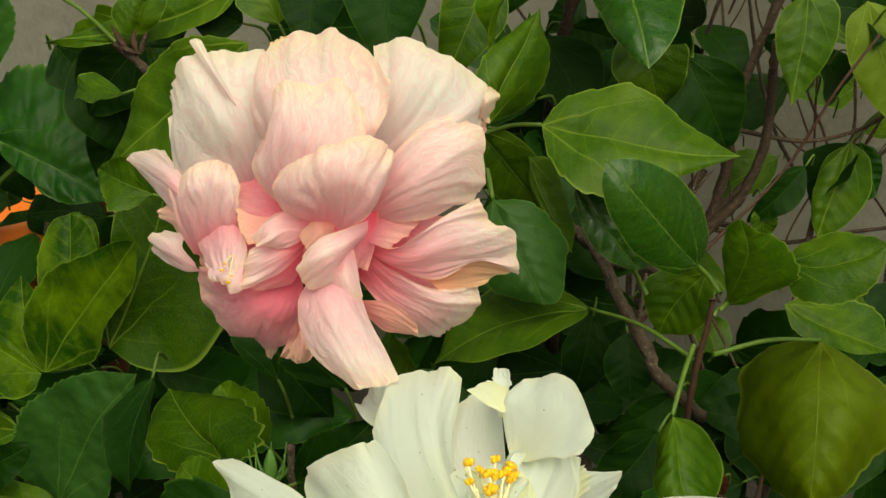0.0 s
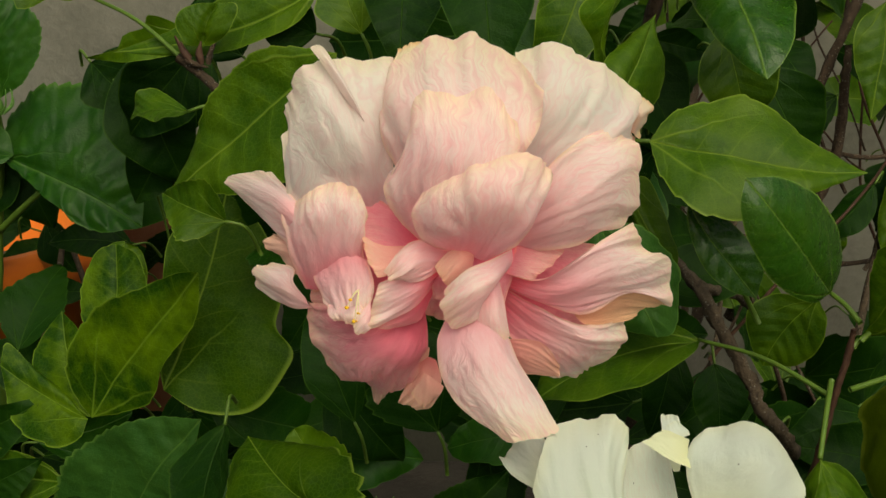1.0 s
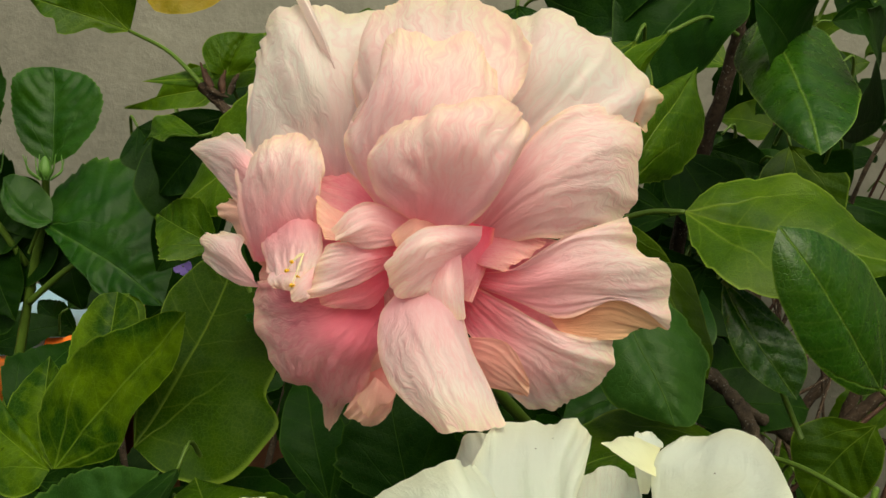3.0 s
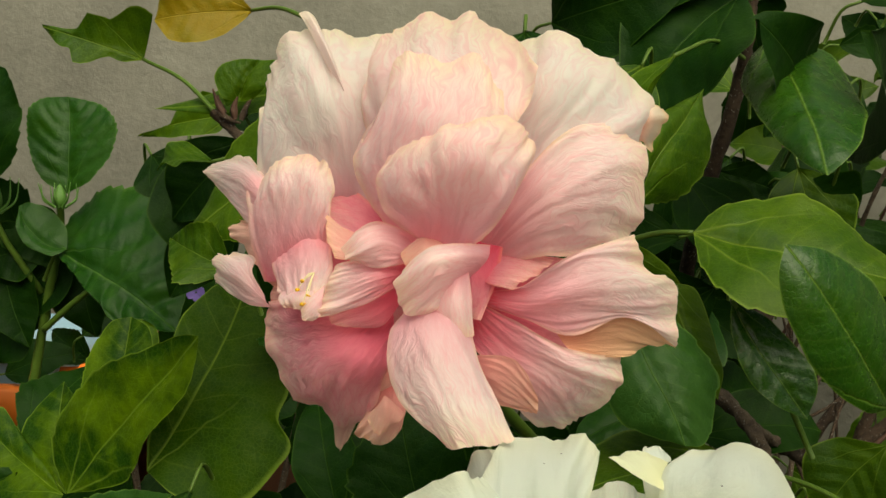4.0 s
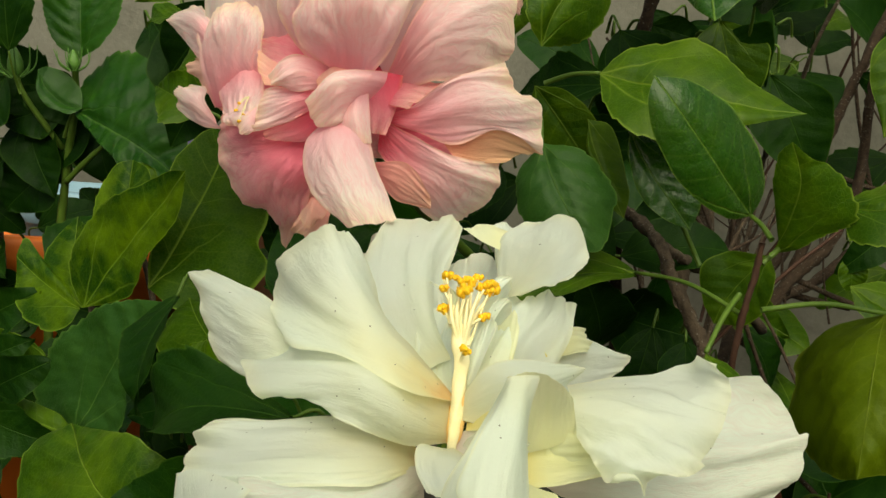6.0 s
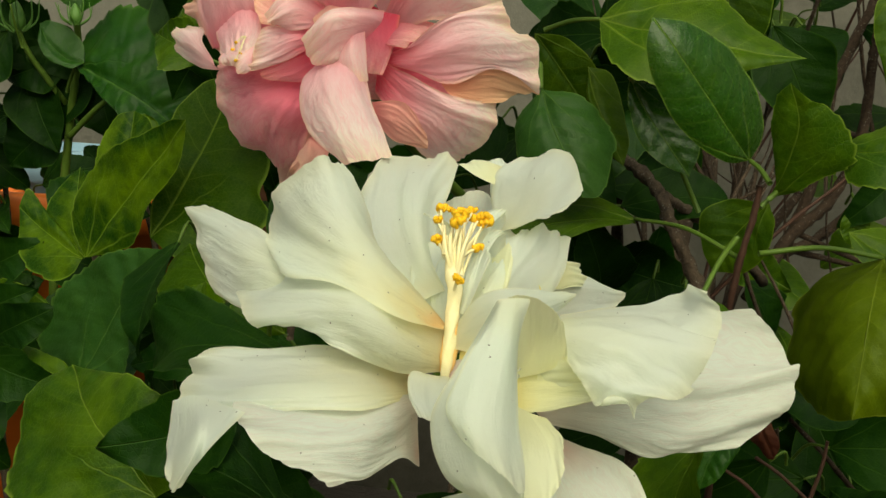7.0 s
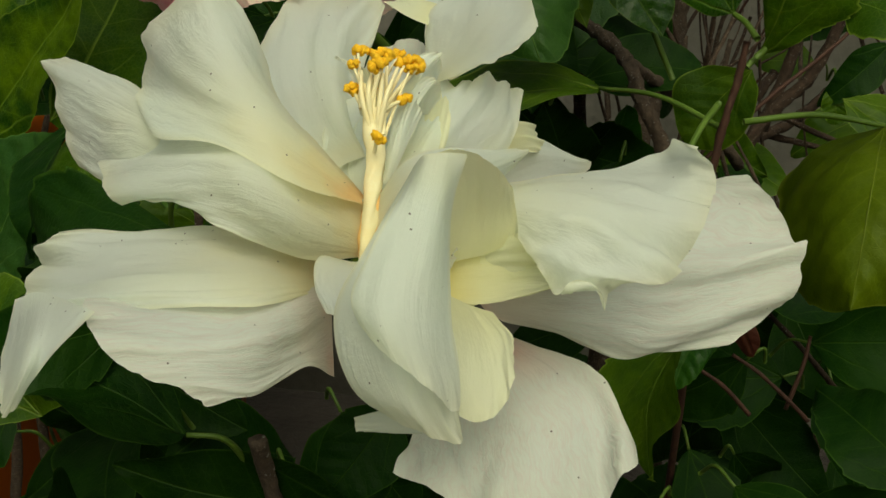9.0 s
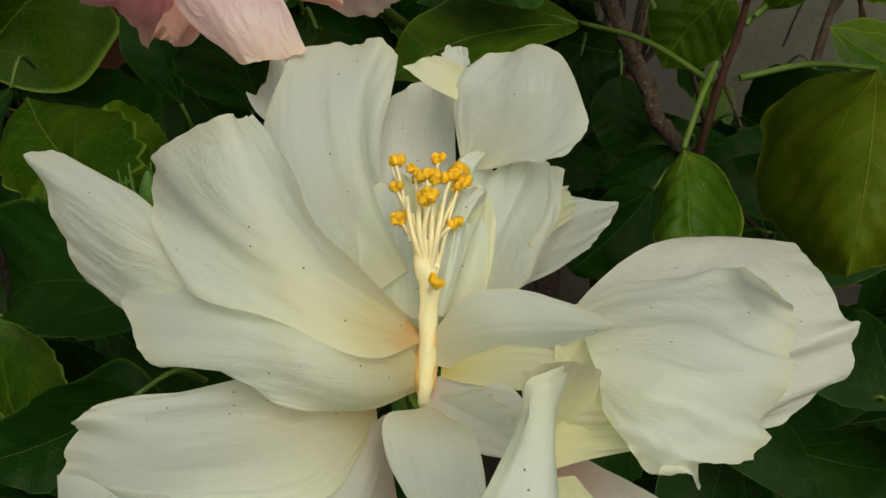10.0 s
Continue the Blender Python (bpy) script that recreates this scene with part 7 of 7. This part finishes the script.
full_leaf(shrub, "green", [(0.1831, 0.5620, 0.4927), (0.1809, 0.5560, 0.4722), (0.1777, 0.5530, 0.4543), (0.1753, 0.5520, 0.4366)], [(0.1706, 0.5620, 0.4830), (0.1669, 0.5580, 0.4665), (0.1715, 0.5540, 0.4500)], [(0.1966, 0.5620, 0.4872), (0.1988, 0.5580, 0.4721), (0.1889, 0.5540, 0.4528)], crease=0.06, seed=413)
full_leaf(shrub, "pale", [(0.2271, 0.6000, 0.4872), (0.2338, 0.5960, 0.4642), (0.2430, 0.5940, 0.4403), (0.2514, 0.5940, 0.4173)], [(0.2182, 0.6020, 0.4759), (0.2193, 0.5980, 0.4551), (0.2317, 0.5950, 0.4341)], [(0.2476, 0.6000, 0.4789), (0.2605, 0.5960, 0.4552), (0.2592, 0.5940, 0.4312)], crease=0.05, seed=414)
full_leaf(shrub, "green", [(0.2334, 0.6220, 0.4085), (0.2277, 0.6160, 0.3900), (0.2203, 0.6130, 0.3708), (0.2152, 0.6120, 0.3538)], [(0.2217, 0.6240, 0.3984), (0.2132, 0.6190, 0.3828), (0.2116, 0.6140, 0.3656)], [(0.2454, 0.6220, 0.3971), (0.2470, 0.6180, 0.3814), (0.2323, 0.6130, 0.3625)], stalk=(0.2497, 0.6220, 0.4263), crease=0.12, seed=415)
full_leaf(shrub, "deep", [(0.2465, 0.6400, 0.4052), (0.2530, 0.6400, 0.3891), (0.2580, 0.6400, 0.3720)], [(0.2319, 0.6400, 0.4009), (0.2265, 0.6400, 0.3857), (0.2415, 0.6400, 0.3686)], [(0.2571, 0.6400, 0.3992), (0.2600, 0.6400, 0.3857)], seed=416)
full_leaf(low, "green", [(-0.0686, 0.3920, 0.4774), (-0.0865, 0.3980, 0.4641), (-0.1090, 0.4050, 0.4447), (-0.1295, 0.4140, 0.4278)], [(-0.0896, 0.4020, 0.4795), (-0.1038, 0.4080, 0.4718), (-0.1135, 0.4120, 0.4617), (-0.1205, 0.4150, 0.4487), (-0.1256, 0.4160, 0.4362)], [(-0.0727, 0.3850, 0.4454), (-0.0931, 0.3920, 0.4321), (-0.1128, 0.4040, 0.4300)], teeth=14, tooth=0.06, crease=0.04, seed=417)
full_leaf(low, "green", [(-0.0768, 0.4320, 0.4976), (-0.0997, 0.4350, 0.4869), (-0.1278, 0.4390, 0.4791), (-0.1529, 0.4430, 0.4756)], [(-0.1069, 0.4400, 0.4975), (-0.1242, 0.4440, 0.4866), (-0.1408, 0.4450, 0.4800)], [(-0.0830, 0.4280, 0.4871), (-0.0990, 0.4300, 0.4796), (-0.1132, 0.4330, 0.4753), (-0.1323, 0.4380, 0.4746)], teeth=4, seed=418)
full_leaf(low, "lime", [(-0.1423, 0.4420, 0.3461), (-0.1326, 0.4520, 0.3694), (-0.1250, 0.4620, 0.3921), (-0.1194, 0.4740, 0.4188)], [(-0.1451, 0.4480, 0.3587), (-0.1440, 0.4560, 0.3786), (-0.1419, 0.4640, 0.4004), (-0.1323, 0.4720, 0.4126)], [(-0.1283, 0.4370, 0.3395), (-0.1086, 0.4400, 0.3383), (-0.0914, 0.4460, 0.3558), (-0.0987, 0.4520, 0.3677), (-0.0975, 0.4580, 0.3796), (-0.1043, 0.4680, 0.4038)], crease=0.03, label='broad lobed yellow-green leaf', seed=419)
full_leaf(low, "mottled", [(-0.1714, 0.4440, 0.3345), (-0.1591, 0.4400, 0.3538), (-0.1414, 0.4340, 0.3753), (-0.1233, 0.4260, 0.3972)], [(-0.1809, 0.4500, 0.3451), (-0.1815, 0.4520, 0.3616), (-0.1670, 0.4460, 0.3792), (-0.1534, 0.4400, 0.3859), (-0.1331, 0.4300, 0.3958)], [(-0.1517, 0.4360, 0.3403), (-0.1424, 0.4320, 0.3485), (-0.1373, 0.4300, 0.3622), (-0.1247, 0.4250, 0.3806)], teeth=8, tooth=0.05, crease=0.06, seed=420)
full_leaf(low, "mottled", [(-0.1728, 0.4460, 0.3339), (-0.1797, 0.4520, 0.3469), (-0.1849, 0.4600, 0.3602), (-0.1872, 0.4680, 0.3713)], [(-0.1889, 0.4520, 0.3356), (-0.1971, 0.4580, 0.3466), (-0.1979, 0.4620, 0.3567), (-0.1923, 0.4660, 0.3653)], [(-0.1675, 0.4460, 0.3469), (-0.1727, 0.4520, 0.3581), (-0.1798, 0.4600, 0.3670)], teeth=7, tooth=0.06, seed=421)
full_leaf(low, "mottled", [(-0.1728, 0.4440, 0.3340), (-0.1851, 0.4480, 0.3389), (-0.1991, 0.4540, 0.3451), (-0.2102, 0.4580, 0.3521)], [(-0.1766, 0.4400, 0.3267), (-0.1880, 0.4420, 0.3232), (-0.2031, 0.4480, 0.3311)], [(-0.1826, 0.4520, 0.3403), (-0.1968, 0.4580, 0.3510), (-0.2081, 0.4620, 0.3603)], teeth=6, tooth=0.05, seed=422)
full_leaf(back, "deep", [(-0.2448, 0.5780, 0.4197), (-0.2201, 0.5660, 0.4121), (-0.1967, 0.5600, 0.4017), (-0.1742, 0.5560, 0.3875)], [(-0.2445, 0.5900, 0.4412), (-0.2235, 0.5900, 0.4550), (-0.1981, 0.5840, 0.4498), (-0.1795, 0.5720, 0.4281), (-0.1740, 0.5620, 0.4071)], [(-0.2334, 0.5680, 0.4112), (-0.2111, 0.5560, 0.3956), (-0.1916, 0.5520, 0.3874), (-0.1822, 0.5520, 0.3865)], stalk=(-0.2558, 0.5900, 0.4037), teeth=20, tooth=0.04, crease=0.07, quilt=0.05, seed=423)
full_leaf(back, "deep", [(-0.2455, 0.5830, 0.4475), (-0.2467, 0.5840, 0.4630), (-0.2489, 0.5860, 0.4798), (-0.2527, 0.5900, 0.4968)], [(-0.2579, 0.5800, 0.4538), (-0.2673, 0.5820, 0.4700), (-0.2717, 0.5860, 0.4855), (-0.2659, 0.5900, 0.4945)], [(-0.2324, 0.5800, 0.4566), (-0.2235, 0.5820, 0.4725), (-0.2246, 0.5860, 0.4853), (-0.2370, 0.5900, 0.4948)], teeth=18, tooth=0.04, crease=0.06, quilt=0.05, seed=424)
full_leaf(back, "deep", [(-0.2389, 0.5750, 0.4203), (-0.2484, 0.5720, 0.4225), (-0.2577, 0.5700, 0.4301), (-0.2629, 0.5700, 0.4393)], [(-0.2444, 0.5700, 0.4173), (-0.2563, 0.5680, 0.4206), (-0.2623, 0.5680, 0.4297)], [(-0.2415, 0.5780, 0.4298), (-0.2496, 0.5760, 0.4389), (-0.2587, 0.5740, 0.4416)], seed=425)
full_leaf(shrub, "deep", [(0.0928, 0.5960, 0.3813), (0.0857, 0.5850, 0.3963), (0.0719, 0.5650, 0.4138), (0.0566, 0.5460, 0.4294)], [(0.0823, 0.5880, 0.3876), (0.0717, 0.5720, 0.4030), (0.0632, 0.5560, 0.4162)], [(0.0972, 0.5920, 0.3916), (0.0915, 0.5780, 0.4092), (0.0726, 0.5560, 0.4245)], stalk=(0.1071, 0.6200, 0.3632), crease=0.08, seed=426)
full_leaf(shrub, "green", [(0.1316, 0.6460, 0.3418), (0.1448, 0.6380, 0.3344), (0.1575, 0.6300, 0.3260), (0.1684, 0.6250, 0.3190)], [(0.1472, 0.6500, 0.3432), (0.1609, 0.6450, 0.3373), (0.1686, 0.6340, 0.3269)], [(0.1279, 0.6400, 0.3336), (0.1387, 0.6280, 0.3241), (0.1532, 0.6220, 0.3167)], stalk=(0.1201, 0.6600, 0.3585), crease=0.06, seed=427)
full_leaf(low, "sage", [(-0.1613, 0.4180, 0.2855), (-0.1503, 0.4180, 0.3095), (-0.1375, 0.4140, 0.3292), (-0.1221, 0.4110, 0.3462)], [(-0.1875, 0.4380, 0.2928), (-0.1857, 0.4400, 0.3102), (-0.1767, 0.4360, 0.3242), (-0.1601, 0.4280, 0.3368), (-0.1421, 0.4200, 0.3438)], [(-0.1376, 0.4050, 0.2938), (-0.1338, 0.4050, 0.3104), (-0.1299, 0.4060, 0.3221), (-0.1254, 0.4080, 0.3348)], teeth=24, tooth=0.05, crease=0.04, wave=0.02, label='large blue-green leaf with finely toothed edge', seed=428)
full_leaf(low, "green", [(-0.0785, 0.3000, 0.2887), (-0.0961, 0.3060, 0.3013), (-0.1085, 0.3140, 0.3092), (-0.1195, 0.3280, 0.3181)], [(-0.1076, 0.3000, 0.2794), (-0.1325, 0.3120, 0.2792), (-0.1363, 0.3240, 0.2957), (-0.1309, 0.3300, 0.3101)], [(-0.0650, 0.2900, 0.3007), (-0.0706, 0.2960, 0.3126), (-0.0809, 0.3060, 0.3186), (-0.1015, 0.3200, 0.3181)], teeth=16, tooth=0.04, crease=0.02, seed=429)
full_leaf(low, "green", [(-0.1823, 0.4400, 0.3093), (-0.1988, 0.4440, 0.3091), (-0.2143, 0.4480, 0.3083), (-0.2289, 0.4500, 0.3064)], [(-0.1963, 0.4460, 0.3182), (-0.2159, 0.4500, 0.3199)], [(-0.1915, 0.4360, 0.3013), (-0.2092, 0.4400, 0.2945)], teeth=8, seed=430)
full_leaf(low, "green", [(-0.1506, 0.4000, 0.2922), (-0.1689, 0.4030, 0.2947), (-0.1887, 0.4080, 0.2960), (-0.2023, 0.4100, 0.2969)], [(-0.1622, 0.4060, 0.2988), (-0.1803, 0.4100, 0.3018), (-0.1937, 0.4120, 0.3017)], [(-0.1610, 0.3950, 0.2896), (-0.1813, 0.4000, 0.2837)], teeth=10, seed=431)
full_leaf(low, "mottled", [(-0.1628, 0.4540, 0.3584), (-0.1636, 0.4600, 0.3727), (-0.1637, 0.4660, 0.3853), (-0.1646, 0.4720, 0.3982)], [(-0.1754, 0.4600, 0.3656), (-0.1787, 0.4660, 0.3801), (-0.1732, 0.4700, 0.3944)], [(-0.1506, 0.4560, 0.3674), (-0.1506, 0.4620, 0.3819), (-0.1552, 0.4680, 0.3943)], teeth=8, tooth=0.04, seed=432)
full_leaf(shrub, "green", [(0.0124, 0.4350, 0.4417), (0.0225, 0.4360, 0.4297), (0.0327, 0.4380, 0.4172), (0.0417, 0.4400, 0.4062)], [(0.0113, 0.4380, 0.4289), (0.0193, 0.4400, 0.4149), (0.0303, 0.4410, 0.4075)], [(0.0249, 0.4330, 0.4408), (0.0369, 0.4340, 0.4308), (0.0414, 0.4370, 0.4179)], crease=0.10, seed=433)
full_leaf(shrub, "deep", [(0.0418, 0.4500, 0.3885), (0.0301, 0.4480, 0.3847), (0.0180, 0.4460, 0.3785), (0.0071, 0.4450, 0.3709)], [(0.0318, 0.4550, 0.3904), (0.0179, 0.4550, 0.3867), (0.0096, 0.4500, 0.3779)], [(0.0418, 0.4440, 0.3791), (0.0290, 0.4420, 0.3738), (0.0154, 0.4420, 0.3708)], seed=434)
full_leaf(low, "lime", [(-0.0760, 0.3450, 0.3402), (-0.0846, 0.3520, 0.3455), (-0.0929, 0.3620, 0.3505), (-0.0999, 0.3740, 0.3546)], [(-0.0871, 0.3450, 0.3322), (-0.0999, 0.3540, 0.3339), (-0.1052, 0.3610, 0.3387), (-0.1050, 0.3690, 0.3461)], [(-0.0650, 0.3380, 0.3435), (-0.0604, 0.3460, 0.3481), (-0.0680, 0.3600, 0.3541), (-0.0847, 0.3700, 0.3540)], teeth=11, tooth=0.10, label='yellow-green leaf with coarse teeth', seed=435)
full_leaf(shrub, "gloss", [(0.0494, 0.4020, 0.4261), (0.0574, 0.3980, 0.4131), (0.0663, 0.3960, 0.4019), (0.0734, 0.3960, 0.3929)], [(0.0496, 0.4000, 0.4164), (0.0541, 0.3960, 0.4048), (0.0627, 0.3940, 0.3966)], [(0.0588, 0.4040, 0.4233), (0.0695, 0.4020, 0.4141), (0.0762, 0.3990, 0.4036)], stalk=(0.0794, 0.4100, 0.3797), crease=0.08, seed=436)
full_leaf(low, "green", [(-0.1177, 0.4270, 0.4782), (-0.1169, 0.4250, 0.4831), (-0.1152, 0.4250, 0.4883), (-0.1118, 0.4260, 0.4932)], [(-0.1234, 0.4260, 0.4797), (-0.1265, 0.4260, 0.4866), (-0.1224, 0.4270, 0.4921)], [(-0.1126, 0.4260, 0.4795), (-0.1071, 0.4240, 0.4844), (-0.1045, 0.4250, 0.4923)], crease=0.3, seed=437)
full_leaf(shrub, "dry", [(0.1083, 0.4300, 0.3058), (0.1113, 0.4260, 0.3006), (0.1146, 0.4240, 0.2946), (0.1193, 0.4250, 0.2863)], [(0.1077, 0.4300, 0.2983), (0.1114, 0.4280, 0.2912), (0.1170, 0.4270, 0.2861)], [(0.1130, 0.4280, 0.3051), (0.1175, 0.4240, 0.2994), (0.1204, 0.4240, 0.2926)], crease=0.3, wave=0.10, label='shrivelled red-brown leaf', seed=438)
full_leaf(shrub, "deep", [(0.1012, 0.4000, 0.3071), (0.0952, 0.3960, 0.3004), (0.0902, 0.3930, 0.2915), (0.0882, 0.3920, 0.2813)], [(0.0876, 0.4020, 0.3034), (0.0794, 0.4040, 0.2958), (0.0784, 0.4000, 0.2864), (0.0821, 0.3960, 0.2804)], [(0.1018, 0.3960, 0.3011), (0.0993, 0.3920, 0.2937), (0.0942, 0.3900, 0.2864)], teeth=9, tooth=0.07, seed=439)
# ---- inner foliage ----
def thicket(parent, count, lo, hi, kinds, size, seed):
    """Leaves scattered through a stretch of the shrub, hanging at all angles."""
    rnd = random.Random(seed)
    for k in range(count):
        B = np.array([rnd.uniform(lo[i], hi[i]) for i in range(3)])
        if 0.5 < B[1] and 0.31 < B[2] < 0.43 and 0.07 < B[0] - 0.21 * (B[1] - 0.5) < 0.20 and k % 6:
            continue  # the shrub is bare between its lower branches
        if parent is back and B[0] > -0.31 and B[1] < 0.63 and 0.30 < B[2] < 0.37:
            continue  # the leaves part before the pots
        ang, dip = rnd.uniform(0, 6.283), rnd.uniform(-0.9, 0.5)
        way = np.array((math.cos(ang) * math.cos(dip), 0.5 * math.sin(ang) * math.cos(dip), math.sin(dip)))
        way /= np.linalg.norm(way)
        n = rnd.uniform(0.7, 1.2) * size
        flat = np.cross(way, (rnd.uniform(-0.4, 0.4), -1.0, rnd.uniform(-0.2, 0.9)))
        flat *= n * rnd.uniform(0.26, 0.36) / np.linalg.norm(flat)
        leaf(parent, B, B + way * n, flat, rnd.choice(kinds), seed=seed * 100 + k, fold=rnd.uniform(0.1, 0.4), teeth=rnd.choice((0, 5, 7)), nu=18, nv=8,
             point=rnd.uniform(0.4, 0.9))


def brush(parent, count, lo, hi, seed):
    """Thin knobbly stems that wander upwards through the shrub, some forked."""
    rnd = random.Random(seed)
    for k in range(count):
        p = np.array([rnd.uniform(lo[i], hi[i]) for i in range(3)])
        way = np.array((rnd.uniform(-0.6, 0.6), rnd.uniform(-0.2, 0.2), 1.0))
        line = [p]
        for n in range(4):
            way = way + np.array([rnd.uniform(-0.35, 0.35) for _ in range(3)])
            line.append(line[-1] + way / np.linalg.norm(way) * rnd.uniform(0.03, 0.055))
        thick = rnd.uniform(0.0007, 0.0017)
        stem = tube("twig", rnd.choice((BARK, BARK_GREY, TWIG)), parent, line, thick, thick * 0.6, knobs=0.45, sides=7, steps=5, seed=k)
        if k % 2:
            side = np.array((rnd.choice((-1, 1)) * 0.03, rnd.uniform(-0.01, 0.01), 0.02))
            tube("side_twig", BARK, stem, [line[2], line[2] + side * 0.5, line[2] + side + np.array((0, 0, 0.008))], thick * 0.6, thick * 0.35, knobs=0.4, sides=6, steps=4, seed=k)


def canes(parent, count, lo, hi, top, seed):
    """Woody stems from the soil up into the leaves."""
    rnd = random.Random(seed)
    for k in range(count):
        foot = np.array((rnd.uniform(lo[0], hi[0]), rnd.uniform(lo[1], hi[1]), -0.005))
        lean = np.array((rnd.uniform(-0.05, 0.05), rnd.uniform(-0.03, 0.03), 0.0))
        line = [foot + lean * n / 4 * (n / 4) + np.array((rnd.uniform(-0.006, 0.006), rnd.uniform(-0.006, 0.006), top * n / 4)) for n in range(5)]
        tube("stem", BARK_GREY, parent, line, 0.0042, 0.0016, knobs=0.3, seed=k)


canes(low, 7, (-0.14, 0.38), (0.03, 0.48), 0.27, 41)
canes(back, 6, (-0.34, 0.60), (-0.14, 0.72), 0.36, 42)
canes(shrub, 6, (0.10, 0.56), (0.30, 0.84), 0.40, 43)
brush(shrub, 18, (0.10, 0.60, 0.26), (0.36, 0.98, 0.56), 31)
brush(shrub, 8, (0.06, 0.52, 0.24), (0.16, 0.62, 0.36), 32)
brush(shrub, 12, (0.12, 0.62, 0.30), (0.27, 0.90, 0.38), 33)
# inner leaves mostly take the dark kind, whose green holds the thicket's shade
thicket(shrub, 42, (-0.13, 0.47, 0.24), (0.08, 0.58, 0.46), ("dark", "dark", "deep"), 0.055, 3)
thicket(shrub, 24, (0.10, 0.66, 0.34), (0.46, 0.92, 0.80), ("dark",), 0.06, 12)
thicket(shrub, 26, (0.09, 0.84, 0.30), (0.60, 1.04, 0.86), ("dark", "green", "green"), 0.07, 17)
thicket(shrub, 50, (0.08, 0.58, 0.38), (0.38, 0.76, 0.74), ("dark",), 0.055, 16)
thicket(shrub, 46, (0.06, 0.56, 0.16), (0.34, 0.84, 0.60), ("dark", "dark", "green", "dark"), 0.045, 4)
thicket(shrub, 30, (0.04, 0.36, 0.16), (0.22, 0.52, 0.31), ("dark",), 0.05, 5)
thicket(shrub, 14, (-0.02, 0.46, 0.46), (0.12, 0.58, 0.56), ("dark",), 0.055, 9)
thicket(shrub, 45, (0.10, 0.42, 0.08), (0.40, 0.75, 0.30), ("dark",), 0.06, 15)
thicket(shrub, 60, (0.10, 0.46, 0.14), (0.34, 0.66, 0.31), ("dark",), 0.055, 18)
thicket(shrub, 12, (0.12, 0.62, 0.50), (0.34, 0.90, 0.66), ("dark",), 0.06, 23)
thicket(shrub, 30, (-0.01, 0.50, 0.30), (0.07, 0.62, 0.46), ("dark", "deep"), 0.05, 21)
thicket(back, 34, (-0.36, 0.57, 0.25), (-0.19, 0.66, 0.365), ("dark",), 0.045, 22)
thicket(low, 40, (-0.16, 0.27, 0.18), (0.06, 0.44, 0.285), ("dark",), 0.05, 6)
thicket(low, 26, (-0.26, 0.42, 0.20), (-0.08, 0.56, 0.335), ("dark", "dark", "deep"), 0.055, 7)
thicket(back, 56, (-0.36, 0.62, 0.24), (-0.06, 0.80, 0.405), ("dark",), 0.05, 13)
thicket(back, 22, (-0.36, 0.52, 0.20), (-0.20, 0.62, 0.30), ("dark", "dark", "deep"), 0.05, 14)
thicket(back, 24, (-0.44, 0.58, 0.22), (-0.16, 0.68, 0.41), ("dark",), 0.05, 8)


# ---- small things behind ----
violet = thing("violet_flower", (-0.1680, 0.5600, 0.4066), "tiny violet flower among the dark leaves", "flower")
for k in range(5):
    a = math.tau * k / 5
    c = np.array((-0.1680, 0.5600, 0.4066))
    tip = c + 0.0045 * np.array((math.cos(a), -0.3, math.sin(a)))
    wide = 0.0022 * np.array((-math.sin(a), 0, math.cos(a)))
    petal(VIOLET, violet, c, (c + tip) / 2, tip, (c + tip) / 2 + wide, (c + tip) / 2 - wide, uc=0.5, nu=8, nv=8, seed=80 + k)
tube("flower_stalk", PETIOLE, violet, [c, c + np.array((0.002, 0.01, -0.02)), c + np.array((0.004, 0.02, -0.05))], 0.0006, 0.0008, sides=6)

# ---- buds ----
def bud(parent, at_, tip, r, seed):
    """A closed green bud wrapped in narrow pointed bracts."""
    A, T = np.array(at_, float), np.array(tip, float)
    way = (T - A) / np.linalg.norm(T - A)
    side = np.cross(way, (0.2, 1.0, 0.1))
    side /= np.linalg.norm(side)
    out_ = np.cross(way, side)
    bm = bmesh.new()
    bmesh.ops.create_uvsphere(bm, u_segments=16, v_segments=10, radius=1)
    h = np.linalg.norm(T - A)
    for v in bm.verts:
        k = (v.co.z + 1) / 2
        w = r * (1 - 0.55 * k) * (1 + 0.07 * math.sin(5 * math.atan2(v.co.y, v.co.x)))
        v.co = Vector(A + way * h * k + side * v.co.x * w + out_ * v.co.y * w)
    core = part("bud", bm, BUD, parent, "closed green flower bud")
    for k in range(8):
        a = math.tau * k / 8 + seed
        d = side * math.cos(a) + out_ * math.sin(a)
        tube("bract", BUD, core, [A + d * r * 0.6, A + d * r * 1.9 + way * h * 0.35, A + d * r * (2.2 + 0.5 * math.sin(3 * k + seed)) + way * h * 1.0], 0.0008, 0.0002, sides=6, steps=5)



bud(low, (-0.0564, 0.3300, 0.3395), (-0.0563, 0.3300, 0.3506), 0.0030, 0.3)
bud(back, (-0.2805, 0.5800, 0.4347), (-0.2829, 0.5800, 0.4520), 0.0055, 0.7)
bud(back, (-0.2444, 0.5750, 0.4404), (-0.2458, 0.5750, 0.4518), 0.0042, 1.1)
tube("flower_stub", BARK_GREY, low, [(-0.0492, 0.3300, 0.3335), (-0.0494, 0.3300, 0.3436), (-0.0497, 0.3300, 0.3519)], 0.0011, 0.0014, knobs=0.5, seed=5, label="dry broken flower stalk")
tube("flower_stub", BARK_GREY, low, [(-0.0110, 0.2700, 0.2856), (-0.0127, 0.2650, 0.2967), (-0.0135, 0.2600, 0.3047)], 0.0018, 0.0020, knobs=0.3, seed=6, label="cut green-brown stub")
